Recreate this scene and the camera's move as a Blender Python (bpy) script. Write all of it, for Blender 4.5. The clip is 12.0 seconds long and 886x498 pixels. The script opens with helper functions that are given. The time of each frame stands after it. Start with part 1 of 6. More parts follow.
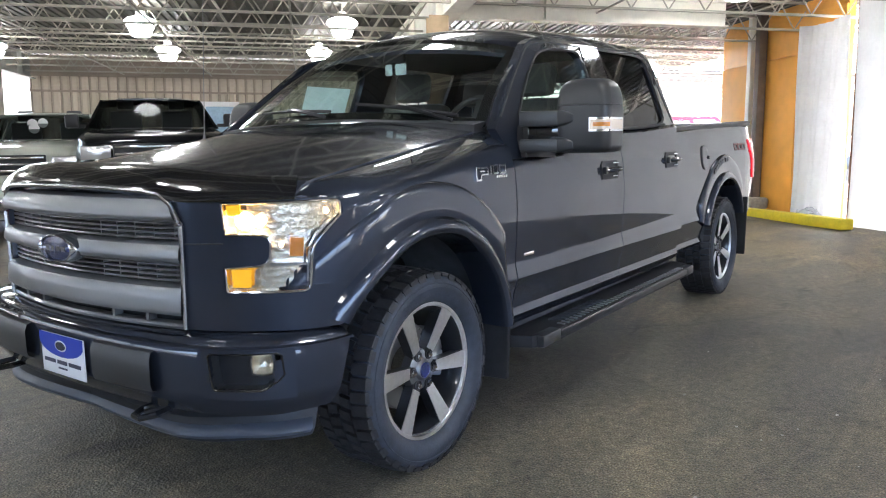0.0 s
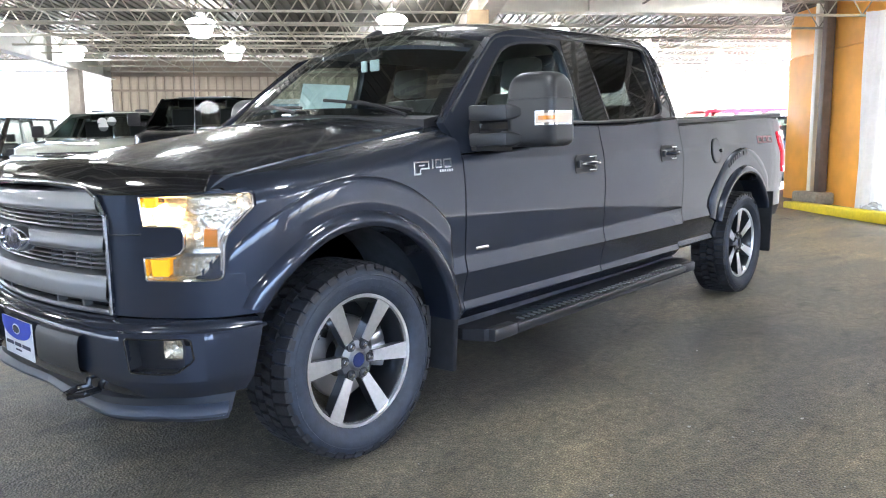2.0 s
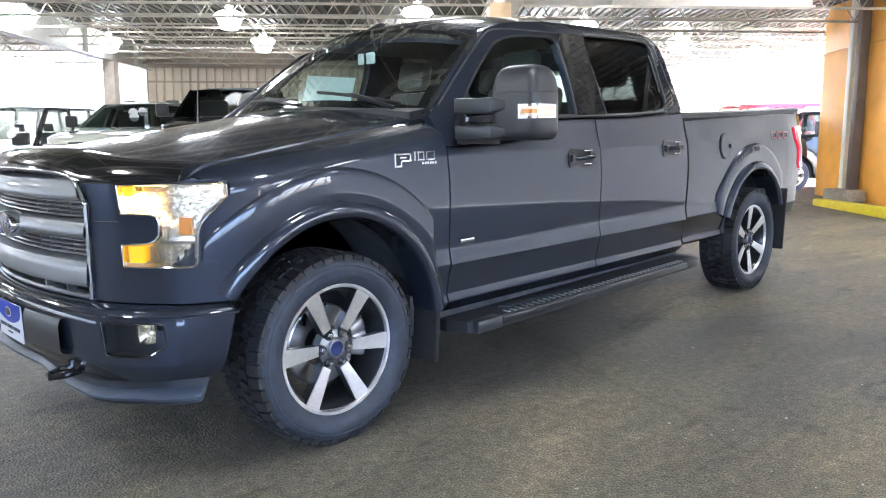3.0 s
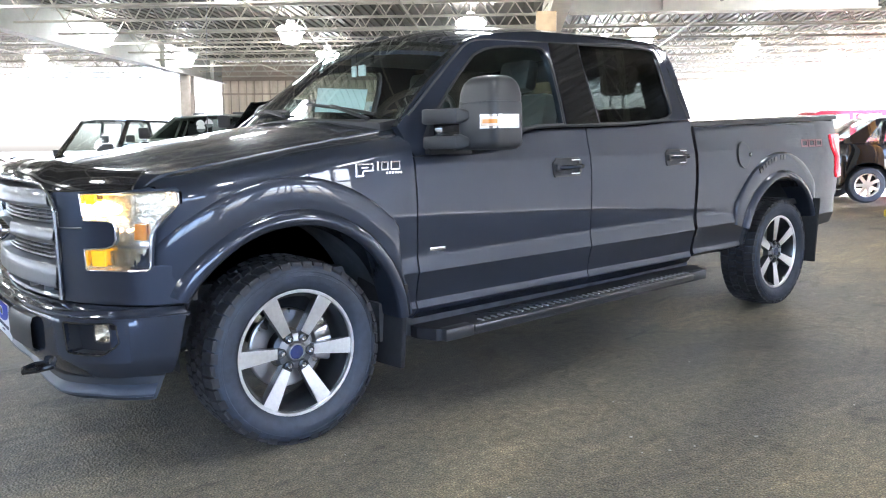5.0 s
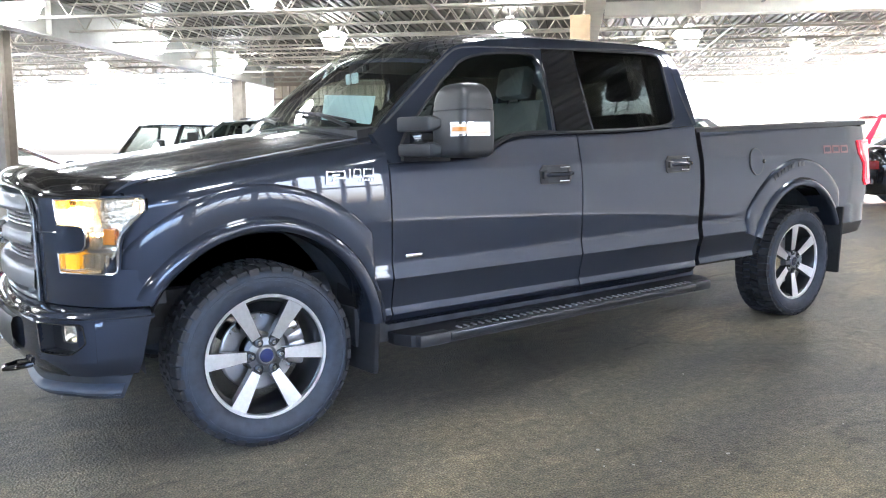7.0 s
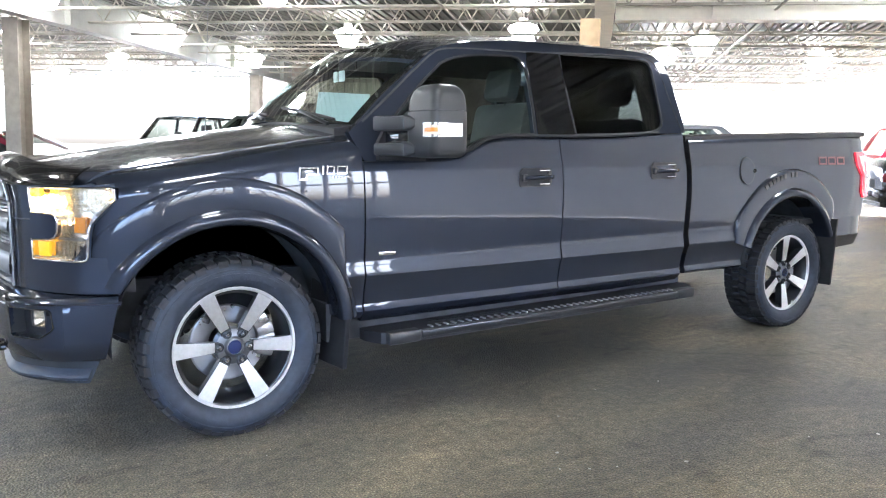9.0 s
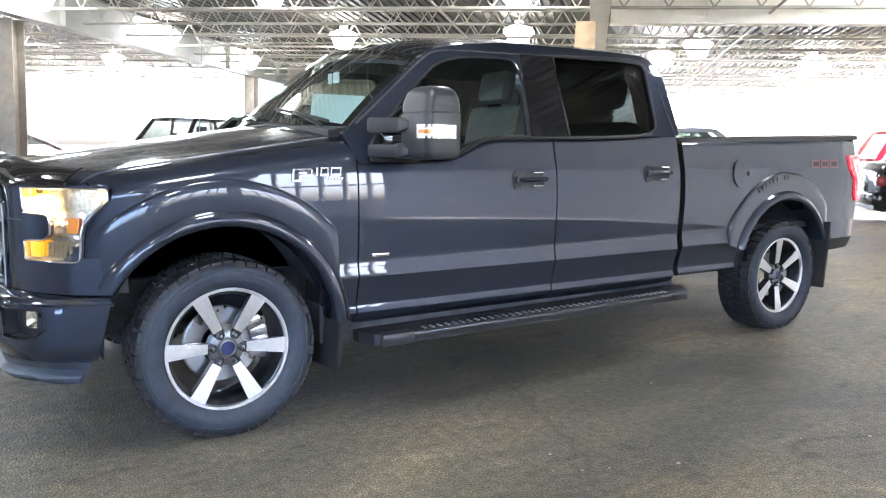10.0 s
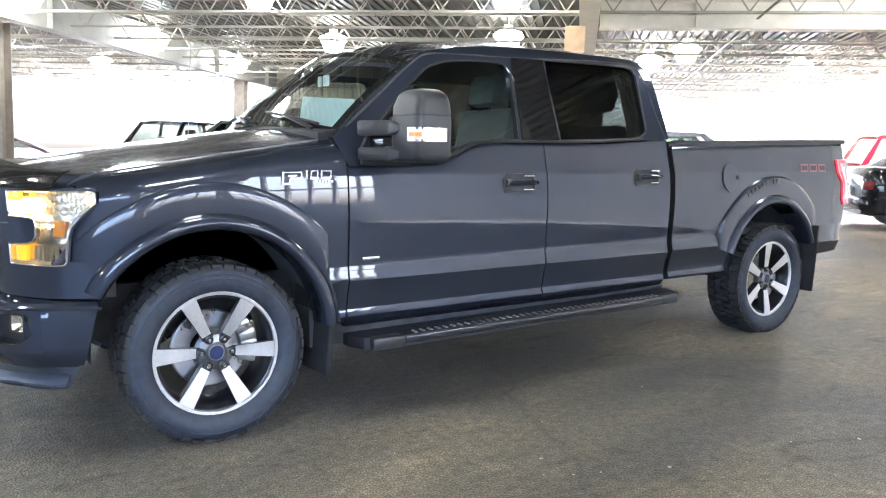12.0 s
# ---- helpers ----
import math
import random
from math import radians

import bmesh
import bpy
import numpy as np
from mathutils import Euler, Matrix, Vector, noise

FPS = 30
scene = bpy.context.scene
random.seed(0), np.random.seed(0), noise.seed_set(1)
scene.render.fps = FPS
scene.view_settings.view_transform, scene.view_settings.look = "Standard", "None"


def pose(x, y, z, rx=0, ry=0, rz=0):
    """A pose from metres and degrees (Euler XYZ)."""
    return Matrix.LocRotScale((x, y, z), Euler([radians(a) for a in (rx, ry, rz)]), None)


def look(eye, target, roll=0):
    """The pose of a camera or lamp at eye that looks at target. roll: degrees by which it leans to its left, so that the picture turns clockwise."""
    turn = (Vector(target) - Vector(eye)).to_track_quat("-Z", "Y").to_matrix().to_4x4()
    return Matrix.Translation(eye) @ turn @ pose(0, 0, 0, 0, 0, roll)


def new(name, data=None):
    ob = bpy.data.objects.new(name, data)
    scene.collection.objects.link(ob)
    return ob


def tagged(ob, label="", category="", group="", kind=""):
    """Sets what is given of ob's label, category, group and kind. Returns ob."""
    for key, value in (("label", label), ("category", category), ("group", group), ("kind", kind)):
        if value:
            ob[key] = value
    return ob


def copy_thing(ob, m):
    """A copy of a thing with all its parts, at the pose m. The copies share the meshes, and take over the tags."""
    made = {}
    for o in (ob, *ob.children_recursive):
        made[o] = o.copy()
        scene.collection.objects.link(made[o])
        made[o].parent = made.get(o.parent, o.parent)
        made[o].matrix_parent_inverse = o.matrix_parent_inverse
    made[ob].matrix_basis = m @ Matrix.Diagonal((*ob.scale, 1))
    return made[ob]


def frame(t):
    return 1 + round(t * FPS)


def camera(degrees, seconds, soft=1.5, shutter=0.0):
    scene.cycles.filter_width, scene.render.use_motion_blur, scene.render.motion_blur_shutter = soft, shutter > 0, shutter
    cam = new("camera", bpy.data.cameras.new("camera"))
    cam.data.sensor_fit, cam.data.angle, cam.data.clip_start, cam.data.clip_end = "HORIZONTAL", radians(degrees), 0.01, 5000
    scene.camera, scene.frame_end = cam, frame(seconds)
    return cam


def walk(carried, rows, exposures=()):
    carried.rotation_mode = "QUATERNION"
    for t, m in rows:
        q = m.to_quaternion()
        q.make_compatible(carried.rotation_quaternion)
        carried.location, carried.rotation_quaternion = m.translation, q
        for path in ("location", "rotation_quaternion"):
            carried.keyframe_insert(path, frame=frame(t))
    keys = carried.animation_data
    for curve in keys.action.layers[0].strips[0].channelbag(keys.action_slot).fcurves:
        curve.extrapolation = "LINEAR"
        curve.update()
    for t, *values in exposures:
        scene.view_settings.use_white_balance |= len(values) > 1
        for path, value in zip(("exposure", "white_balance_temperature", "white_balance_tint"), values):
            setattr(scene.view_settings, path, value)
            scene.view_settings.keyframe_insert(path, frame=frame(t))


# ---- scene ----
cam = camera(61.0, 12.0, 1.1)
PATH = [
    (0, (-2.265, -1.744, 1.279), (-0.663, -0.582, 0.993), -0.97),
    (0.5, (-2.193, -1.870, 1.283), (-0.621, -0.666, 1.004), -0.87),
    (1, (-2.098, -2.002, 1.274), (-0.562, -0.750, 1.001), -1.15),
    (1.5, (-1.997, -2.132, 1.272), (-0.501, -0.834, 0.990), -1.50),
    (2, (-1.926, -2.232, 1.266), (-0.464, -0.899, 0.971), -1.39),
    (2.5, (-1.869, -2.324, 1.260), (-0.438, -0.960, 0.956), -1.14),
    (3, (-1.784, -2.418, 1.260), (-0.390, -1.018, 0.949), -0.89),
    (5, (-1.431, -2.803, 1.256), (-0.197, -1.254, 0.972), -1.19),
    (5.5, (-1.358, -2.850, 1.250), (-0.153, -1.278, 0.973), -1.15),
    (6, (-1.276, -2.918, 1.257), (-0.107, -1.319, 0.983), -1.17),
    (6.5, (-1.190, -2.989, 1.266), (-0.057, -1.364, 0.994), -1.22),
    (7, (-1.119, -3.041, 1.267), (-0.013, -1.397, 0.995), -1.16),
    (9, (-0.950, -3.186, 1.269), (0.113, -1.513, 0.996), 0.53),
    (9.5, (-0.945, -3.194, 1.268), (0.122, -1.524, 1.000), 0.68),
    (10, (-0.944, -3.194, 1.267), (0.129, -1.527, 1.000), 0.71),
    (10.5, (-0.948, -3.191, 1.265), (0.133, -1.529, 1.000), 0.77),
    (11, (-0.949, -3.191, 1.263), (0.138, -1.532, 0.999), 0.78),
    (11.5, (-0.944, -3.188, 1.263), (0.147, -1.532, 1.002), 0.76),
    (12, (-0.941, -3.181, 1.263), (0.155, -1.529, 1.007), 0.81),
]
walk(cam, [(t, look(eye, target, roll)) for t, eye, target, roll in PATH], [(0, 3.24, 5930, 10), (0.5, 3.27, 5920, 10), (1.5, 3.64, 5850, 10), (2.5, 3.75, 5800, 10), (5, 3.82, 5760, 10), (12, 3.92, 5850, 10)])
# ---- light ----
world = bpy.data.worlds.new("world")
scene.world = world
world.use_nodes = True
_wn = world.node_tree.nodes
_sky = _wn.new("ShaderNodeTexSky")
_sky.sky_type = "NISHITA"
_sky.sun_disc = False
_sky.sun_elevation = radians(48)
_sky.sun_rotation = radians(100)
_sky.air_density, _sky.dust_density, _sky.ozone_density = 0.7, 6.0, 0.6
_wn["Background"].inputs["Strength"].default_value = 0.42
world.node_tree.links.new(_sky.outputs["Color"], _wn["Background"].inputs["Color"])
sun = new("sun", bpy.data.lights.new("sun", "SUN"))
sun.data.energy, sun.data.angle, sun.data.color = 4.0, radians(0.6), (1.0, 0.95, 0.88)
# the sun stands where the sky's sun_elevation and sun_rotation put it
_az = radians(100)
_sd = Vector((math.sin(_az) * math.cos(radians(48)), math.cos(_az) * math.cos(radians(48)), math.sin(radians(48))))
sun.matrix_world = look(_sd * 50, (0, 0, 0))


# ---- materials ----
def shader(name, base=(0.5, 0.5, 0.5), rough=0.5, metal=0.0, coat=0.0, grain=0.0, scale=20.0, stain=0.0, stain_scale=1.5,
           bump=0.0, bump_scale=60.0, emit=None, strength=0.0, coat_rough=0.03, rand=0.0):
    m = bpy.data.materials.new(name)
    m.use_nodes = True
    nt = m.node_tree
    n, l = nt.nodes, nt.links
    p = n["Principled BSDF"]
    p.inputs["Roughness"].default_value = rough
    p.inputs["Metallic"].default_value = metal
    p.inputs["Coat Weight"].default_value = coat
    p.inputs["Coat Roughness"].default_value = coat_rough
    p.inputs["Base Color"].default_value = (*base, 1)
    co = n.new("ShaderNodeTexCoord")
    col = None
    if grain or stain or rand:
        rgb = n.new("ShaderNodeRGB")
        rgb.outputs[0].default_value = (*base, 1)
        col = rgb.outputs[0]
    for amount, sc, det in ((grain, scale, 6), (stain, stain_scale, 5)):
        if amount:
            t = n.new("ShaderNodeTexNoise")
            t.inputs["Scale"].default_value = sc
            t.inputs["Detail"].default_value = det
            l.new(co.outputs["Object"], t.inputs["Vector"])
            r = n.new("ShaderNodeMapRange")
            r.inputs["From Min"].default_value, r.inputs["From Max"].default_value = 0.3, 0.7
            r.inputs["To Min"].default_value, r.inputs["To Max"].default_value = 1 - amount, 1 + amount
            l.new(t.outputs["Fac"], r.inputs["Value"])
            v = n.new("ShaderNodeVectorMath")
            v.operation = "SCALE"
            l.new(col, v.inputs[0])
            l.new(r.outputs["Result"], v.inputs["Scale"])
            col = v.outputs[0]
            if amount is stain:
                rr = n.new("ShaderNodeMapRange")
                rr.inputs["From Min"].default_value, rr.inputs["From Max"].default_value = 0.3, 0.7
                rr.inputs["To Min"].default_value, rr.inputs["To Max"].default_value = max(rough - 0.12, 0.02), min(rough + 0.12, 1)
                l.new(t.outputs["Fac"], rr.inputs["Value"])
                l.new(rr.outputs["Result"], p.inputs["Roughness"])
    if rand:
        oi = n.new("ShaderNodeObjectInfo")
        r = n.new("ShaderNodeMapRange")
        r.inputs["To Min"].default_value, r.inputs["To Max"].default_value = 1 - rand, 1 + rand
        l.new(oi.outputs["Random"], r.inputs["Value"])
        v = n.new("ShaderNodeVectorMath")
        v.operation = "SCALE"
        l.new(col, v.inputs[0])
        l.new(r.outputs["Result"], v.inputs["Scale"])
        col = v.outputs[0]
    if col is not None:
        l.new(col, p.inputs["Base Color"])
    if bump:
        t = n.new("ShaderNodeTexNoise")
        t.inputs["Scale"].default_value = bump_scale
        t.inputs["Detail"].default_value = 4
        l.new(co.outputs["Object"], t.inputs["Vector"])
        b = n.new("ShaderNodeBump")
        b.inputs["Strength"].default_value = bump
        b.inputs["Distance"].default_value = 0.01
        l.new(t.outputs["Fac"], b.inputs["Height"])
        l.new(b.outputs["Normal"], p.inputs["Normal"])
    if emit:
        p.inputs["Emission Color"].default_value = (*emit, 1)
        p.inputs["Emission Strength"].default_value = strength
    return m


def pane(name, tint, gloss=1.0, ior=1.5):
    """Thin glass: a tinted see-through sheet with a mirror sheen."""
    m = bpy.data.materials.new(name)
    m.use_nodes = True
    n, l = m.node_tree.nodes, m.node_tree.links
    n.remove(n["Principled BSDF"])
    tr, gl, mix, lw = (n.new("ShaderNode" + k) for k in ("BsdfTransparent", "BsdfGlossy", "MixShader", "LayerWeight"))
    tr.inputs["Color"].default_value = (*tint, 1)
    gl.inputs["Color"].default_value = (gloss, gloss, gloss, 1)
    gl.inputs["Roughness"].default_value = 0.01
    # gloss grows with the grazing angle, from the sheen seen head-on
    head = ((ior - 1) / (ior + 1)) ** 2
    lw.inputs["Blend"].default_value = 0.5
    pw, ma = n.new("ShaderNodeMath"), n.new("ShaderNodeMath")
    pw.operation, ma.operation = "POWER", "MULTIPLY_ADD"
    pw.inputs[1].default_value = 5.0
    ma.inputs[1].default_value, ma.inputs[2].default_value = 1 - head, head
    l.new(lw.outputs["Facing"], pw.inputs[0])
    l.new(pw.outputs[0], ma.inputs[0])
    l.new(ma.outputs[0], mix.inputs[0])
    l.new(tr.outputs[0], mix.inputs[1])
    l.new(gl.outputs[0], mix.inputs[2])
    l.new(mix.outputs[0], n["Material Output"].inputs["Surface"])
    return m


def floor_material():
    """Worn brown-grey asphalt with fine stones, dusty tracks and dark spots."""
    m = shader("worn_floor", (0.10, 0.095, 0.085), 0.62)
    n, l = m.node_tree.nodes, m.node_tree.links
    p = n["Principled BSDF"]
    co = n["Texture Coordinate"]
    def noise_tex(scale, detail, vec=None, dist=0.0):
        t = n.new("ShaderNodeTexNoise")
        t.inputs["Scale"].default_value, t.inputs["Detail"].default_value = scale, detail
        t.inputs["Distortion"].default_value = dist
        l.new(vec or co.outputs["Object"], t.inputs["Vector"])
        return t.outputs["Fac"]
    def ramp(fac, *stops):
        r = n.new("ShaderNodeValToRGB")
        e = r.color_ramp.elements
        e[0].position, e[0].color = stops[0][0], (*stops[0][1], 1)
        e[1].position, e[1].color = stops[-1][0], (*stops[-1][1], 1)
        for pos, c in stops[1:-1]:
            x = e.new(pos)
            x.color = (*c, 1)
        l.new(fac, r.inputs[0])
        return r.outputs[0]
    def mul(a, b, kind="MULTIPLY", fac=1.0):
        x = n.new("ShaderNodeMix")
        x.data_type, x.blend_type = "RGBA", kind
        x.inputs[0].default_value = fac
        l.new(a, x.inputs[6])
        l.new(b, x.inputs[7])
        return x.outputs[2]
    mp = n.new("ShaderNodeMapping")
    mp.inputs["Rotation"].default_value = (0, 0, radians(-12))
    mp.inputs["Scale"].default_value = (0.6, 1.4, 1)
    l.new(co.outputs["Object"], mp.inputs["Vector"])
    big = noise_tex(0.8, 8, mp.outputs[0], 0.8)
    c = ramp(big, (0.32, (0.096, 0.088, 0.072)), (0.45, (0.146, 0.132, 0.099)), (0.55, (0.184, 0.163, 0.114)), (0.70, (0.278, 0.233, 0.152)))
    wide = noise_tex(0.22, 4, None, 0.6)
    c = mul(c, ramp(wide, (0.35, (0.80, 0.83, 0.84)), (0.5, (1, 1, 1)), (0.65, (1.22, 1.15, 1.0))))
    spots = noise_tex(3.2, 8, mp.outputs[0], 1.2)
    c = mul(c, ramp(spots, (0.30, (0.55, 0.55, 0.56)), (0.40, (0.92, 0.92, 0.92)), (0.6, (1, 1, 1)), (0.74, (1.45, 1.4, 1.32))))
    mid = noise_tex(22, 5)
    c = mul(c, ramp(mid, (0.3, (0.72, 0.72, 0.73)), (0.7, (1.28, 1.27, 1.25))))
    fine = noise_tex(140, 3)
    c = mul(c, ramp(fine, (0.32, (0.36, 0.36, 0.37)), (0.5, (0.92, 0.92, 0.92)), (0.7, (1.9, 1.87, 1.8))))
    dots = noise_tex(46, 2)
    c = mul(c, ramp(dots, (0.22, (0.35, 0.35, 0.36)), (0.36, (1, 1, 1)), (0.68, (1, 1, 1)), (0.80, (1.8, 1.75, 1.65))))
    v = n.new("ShaderNodeTexVoronoi")
    v.inputs["Scale"].default_value = 95
    l.new(co.outputs["Object"], v.inputs["Vector"])
    c = mul(c, ramp(v.outputs["Distance"], (0.1, (1.5, 1.5, 1.45)), (0.38, (0.85, 0.85, 0.85))))
    # hairline cracks, only here and there
    warp = n.new("ShaderNodeTexNoise")
    warp.inputs["Scale"].default_value, warp.inputs["Detail"].default_value = 2.0, 6
    l.new(co.outputs["Object"], warp.inputs["Vector"])
    add = n.new("ShaderNodeVectorMath")
    add.operation = "MULTIPLY_ADD"
    add.inputs[1].default_value = (0.5, 0.5, 0)
    l.new(warp.outputs["Color"], add.inputs[0])
    l.new(co.outputs["Object"], add.inputs[2])
    cr = n.new("ShaderNodeTexVoronoi")
    cr.feature = "DISTANCE_TO_EDGE"
    cr.inputs["Scale"].default_value = 0.42
    l.new(add.outputs[0], cr.inputs["Vector"])
    c = mul(c, ramp(cr.outputs["Distance"], (0.0, (0.45, 0.45, 0.46)), (0.006, (1, 1, 1))), "MULTIPLY", 0.45)
    l.new(c, p.inputs["Base Color"])
    rr = n.new("ShaderNodeMapRange")
    rr.inputs["To Min"].default_value, rr.inputs["To Max"].default_value = 0.42, 0.8
    l.new(big, rr.inputs["Value"])
    l.new(rr.outputs[0], p.inputs["Roughness"])
    b = n.new("ShaderNodeBump")
    b.inputs["Strength"].default_value, b.inputs["Distance"].default_value = 0.7, 0.008
    l.new(v.outputs["Distance"], b.inputs["Height"])
    l.new(b.outputs["Normal"], p.inputs["Normal"])
    return m


def flake_paint(name, base, metal=0.55, rough=0.32, coat_rough=0.015):
    m = shader(name, base, rough, metal, coat=1.0, coat_rough=coat_rough)
    n, l = m.node_tree.nodes, m.node_tree.links
    p = n["Principled BSDF"]
    p.inputs["Specular IOR Level"].default_value = 0.1
    p.inputs["Coat IOR"].default_value = 1.53
    p.inputs["Specular Tint"].default_value = (0.10, 0.11, 0.13, 1)
    t = n.new("ShaderNodeTexNoise")
    t.inputs["Scale"].default_value = 2200
    l.new(n["Texture Coordinate"].outputs["Object"], t.inputs["Vector"])
    b = n.new("ShaderNodeBump")
    b.inputs["Strength"].default_value, b.inputs["Distance"].default_value = 0.06, 0.001
    l.new(t.outputs["Fac"], b.inputs["Height"])
    l.new(b.outputs["Normal"], p.inputs["Normal"])
    return m


PAINT = flake_paint("grey_car_paint", (0.0315, 0.0385, 0.0560), 0.60, 0.40)
DUSTYPAINT = flake_paint("dusty_car_paint", (0.0335, 0.0395, 0.0550), 0.60, 0.40, 0.07)
FLOOR = floor_material()
RUBBER = shader("tyre_rubber", (0.027, 0.034, 0.049), 0.56, grain=0.25, scale=30, stain=0.2, stain_scale=6, bump=0.15, bump_scale=150)
TREAD = shader("tread_rubber", (0.020, 0.020, 0.022), 0.6, grain=0.3, scale=40, bump=0.2, bump_scale=90)
BLACK = shader("black_plastic", (0.013, 0.013, 0.015), 0.5, grain=0.15, scale=40, bump=0.08, bump_scale=400)
DARK = shader("dark_liner", (0.055, 0.056, 0.060), 0.9, grain=0.3, scale=12)
GLOSSBLACK = shader("gloss_black", (0.01, 0.01, 0.011), 0.08, coat=1.0)
CHROME = shader("chrome", (0.75, 0.76, 0.78), 0.08, 1.0, grain=0.04, scale=30)
SLAT = shader("grille_slat_grey", (0.34, 0.345, 0.355), 0.3, 0.9, grain=0.05, scale=30)
SILVER = shader("machined_silver", (0.82, 0.83, 0.85), 0.33, 1.0, grain=0.06, scale=60)
GREYMETAL = shader("grey_wheel_paint", (0.035, 0.037, 0.041), 0.3, 0.6, coat=0.6)
HUBGREY = shader("hub_grey", (0.22, 0.225, 0.235), 0.35, 0.9, grain=0.08, scale=40)
MUD = shader("mud_flap_rubber", (0.010, 0.010, 0.011), 0.9, grain=0.2, scale=30)
STEEL = shader("brake_steel", (0.45, 0.45, 0.46), 0.35, 1.0, stain=0.2, stain_scale=8)
GRILLE = shader("grille_grey", (0.24, 0.245, 0.255), 0.42, 0.7, coat=0.3, stain=0.08, stain_scale=5)
MIRRORSHELL = shader("mirror_shell", (0.03, 0.031, 0.033), 0.36, 0.0, bump=0.05, bump_scale=500)
BLUE = shader("badge_blue", (0.014, 0.026, 0.10), 0.2, coat=1.0, grain=0.05)
DAM = shader("dark_valance", (0.0077, 0.0088, 0.0121), 0.5, grain=0.1, scale=20)
# lighter, bluer copy of the dam plastic: reflected sky is put into the colour
SKYLIT_LIP = shader("skylit_valance", (0.05, 0.06, 0.08), 0.35, grain=0.1, scale=20)
AMBER = shader("amber_lens", (0.9, 0.42, 0.01), 0.15, coat=1.0, emit=(1.0, 0.5, 0.02), strength=0.08)
REDLENS = shader("red_lens", (0.45, 0.01, 0.02), 0.12, coat=1.0, emit=(1.0, 0.03, 0.05), strength=0.12)
WHITELENS = shader("white_lens", (0.62, 0.60, 0.57), 0.15, 0.5, coat=1.0, bump=0.3, bump_scale=60)
TURNLAMP = shader("lit_turn_lamp", (0.5, 0.46, 0.40), 0.25, emit=(1.0, 0.72, 0.5), strength=0.03)
BROWNLENS = shader("brown_lens", (0.70, 0.26, 0.04), 0.2, coat=1.0)
LAMPON = shader("lit_bulb", (1, 0.9, 0.75), 0.3, emit=(1.0, 0.58, 0.20), strength=4.0)
REFLECTOR = shader("lamp_reflector", (0.80, 0.74, 0.62), 0.22, 1.0, bump=0.4, bump_scale=45)
GLASS = pane("clear_glass", (0.82, 0.90, 0.87), 1.0, 2.3)
TINT = pane("privacy_glass", (0.34, 0.35, 0.36))
FRONTGLASS = pane("door_glass", (0.80, 0.86, 0.84), 1.0, 1.6)
LENS = pane("lamp_lens", (0.95, 0.95, 0.95), 1.0, 1.4)
LEATHER = shader("black_leather", (0.05, 0.05, 0.052), 0.45, bump=0.15, bump_scale=120, stain=0.1)
TRIMGREY = shader("interior_grey", (0.17, 0.17, 0.165), 0.7, grain=0.1)
SEATGREY = shader("grey_leather", (0.12, 0.125, 0.12), 0.45, bump=0.15, bump_scale=120, stain=0.1)
PAPER = shader("paper", (0.62, 0.78, 0.80), 0.8, grain=0.05)
WHITE = shader("white_plate", (0.8, 0.8, 0.8), 0.35, grain=0.03)
CARTAIL = shader("dark_red_lens", (0.16, 0.008, 0.012), 0.2, coat=0.5)
DECALGREY = shader("decal_grey", (0.012, 0.013, 0.016), 0.4)
BRIGHT = shader("bright_nameplate", (0.55, 0.56, 0.58), 0.22, 1.0, grain=0.05, scale=60)
DECALRED = shader("decal_red", (0.16, 0.055, 0.06), 0.4)
# one girder paint, two tones: dimmer light on the side girders is coloured in
DIM_GIRDER = shader("dimmed_cream_steel", (0.36, 0.36, 0.32), 0.55, grain=0.06, scale=8, stain=0.14, stain_scale=1.2)
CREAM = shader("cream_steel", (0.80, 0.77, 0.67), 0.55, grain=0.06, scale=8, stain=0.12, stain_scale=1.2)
JOIST = shader("joist_paint", (0.345, 0.325, 0.265), 0.55, grain=0.12, scale=6, stain=0.2, stain_scale=0.8)
DECK = shader("roof_deck", (0.085, 0.076, 0.06), 0.6, grain=0.2, scale=4, stain=0.35, stain_scale=0.7)
COLUMNTAN = shader("tan_column_paint", (0.40, 0.29, 0.17), 0.5, grain=0.12, scale=9, stain=0.2, stain_scale=1.4)
COLUMN = shader("column_paint", (0.30, 0.265, 0.22), 0.5, grain=0.12, scale=9, stain=0.25, stain_scale=1.4)
COLDARK = shader("column_brown", (0.10, 0.075, 0.06), 0.5, grain=0.15, scale=9, stain=0.25, stain_scale=2)
CONCRETE = shader("concrete", (0.28, 0.25, 0.20), 0.85, grain=0.2, scale=20, stain=0.3, stain_scale=3, bump=0.3, bump_scale=40)
YELLOW = shader("yellow_paint", (0.72, 0.56, 0.015), 0.55, grain=0.08, scale=25, stain=0.18, stain_scale=3, bump=0.15, bump_scale=50)
ORANGE = shader("orange_panel", (0.82, 0.39, 0.06), 0.45, grain=0.06, scale=4, stain=0.16, stain_scale=1.1)
BROWNWOOD = shader("brown_timber", (0.16, 0.07, 0.03), 0.6, grain=0.2, scale=14, stain=0.2, stain_scale=2)
SHEET = shader("white_sheet", (0.78, 0.79, 0.80), 0.7, grain=0.03, stain=0.06, stain_scale=2, bump=0.1, bump_scale=8)
_n, _l = SHEET.node_tree.nodes, SHEET.node_tree.links
_t, _m = _n.new("ShaderNodeBsdfTranslucent"), _n.new("ShaderNodeMixShader")
_t.inputs["Color"].default_value = (0.8, 0.81, 0.82, 1)
_m.inputs[0].default_value = 0.062
_l.new(_n["Principled BSDF"].outputs[0], _m.inputs[1])
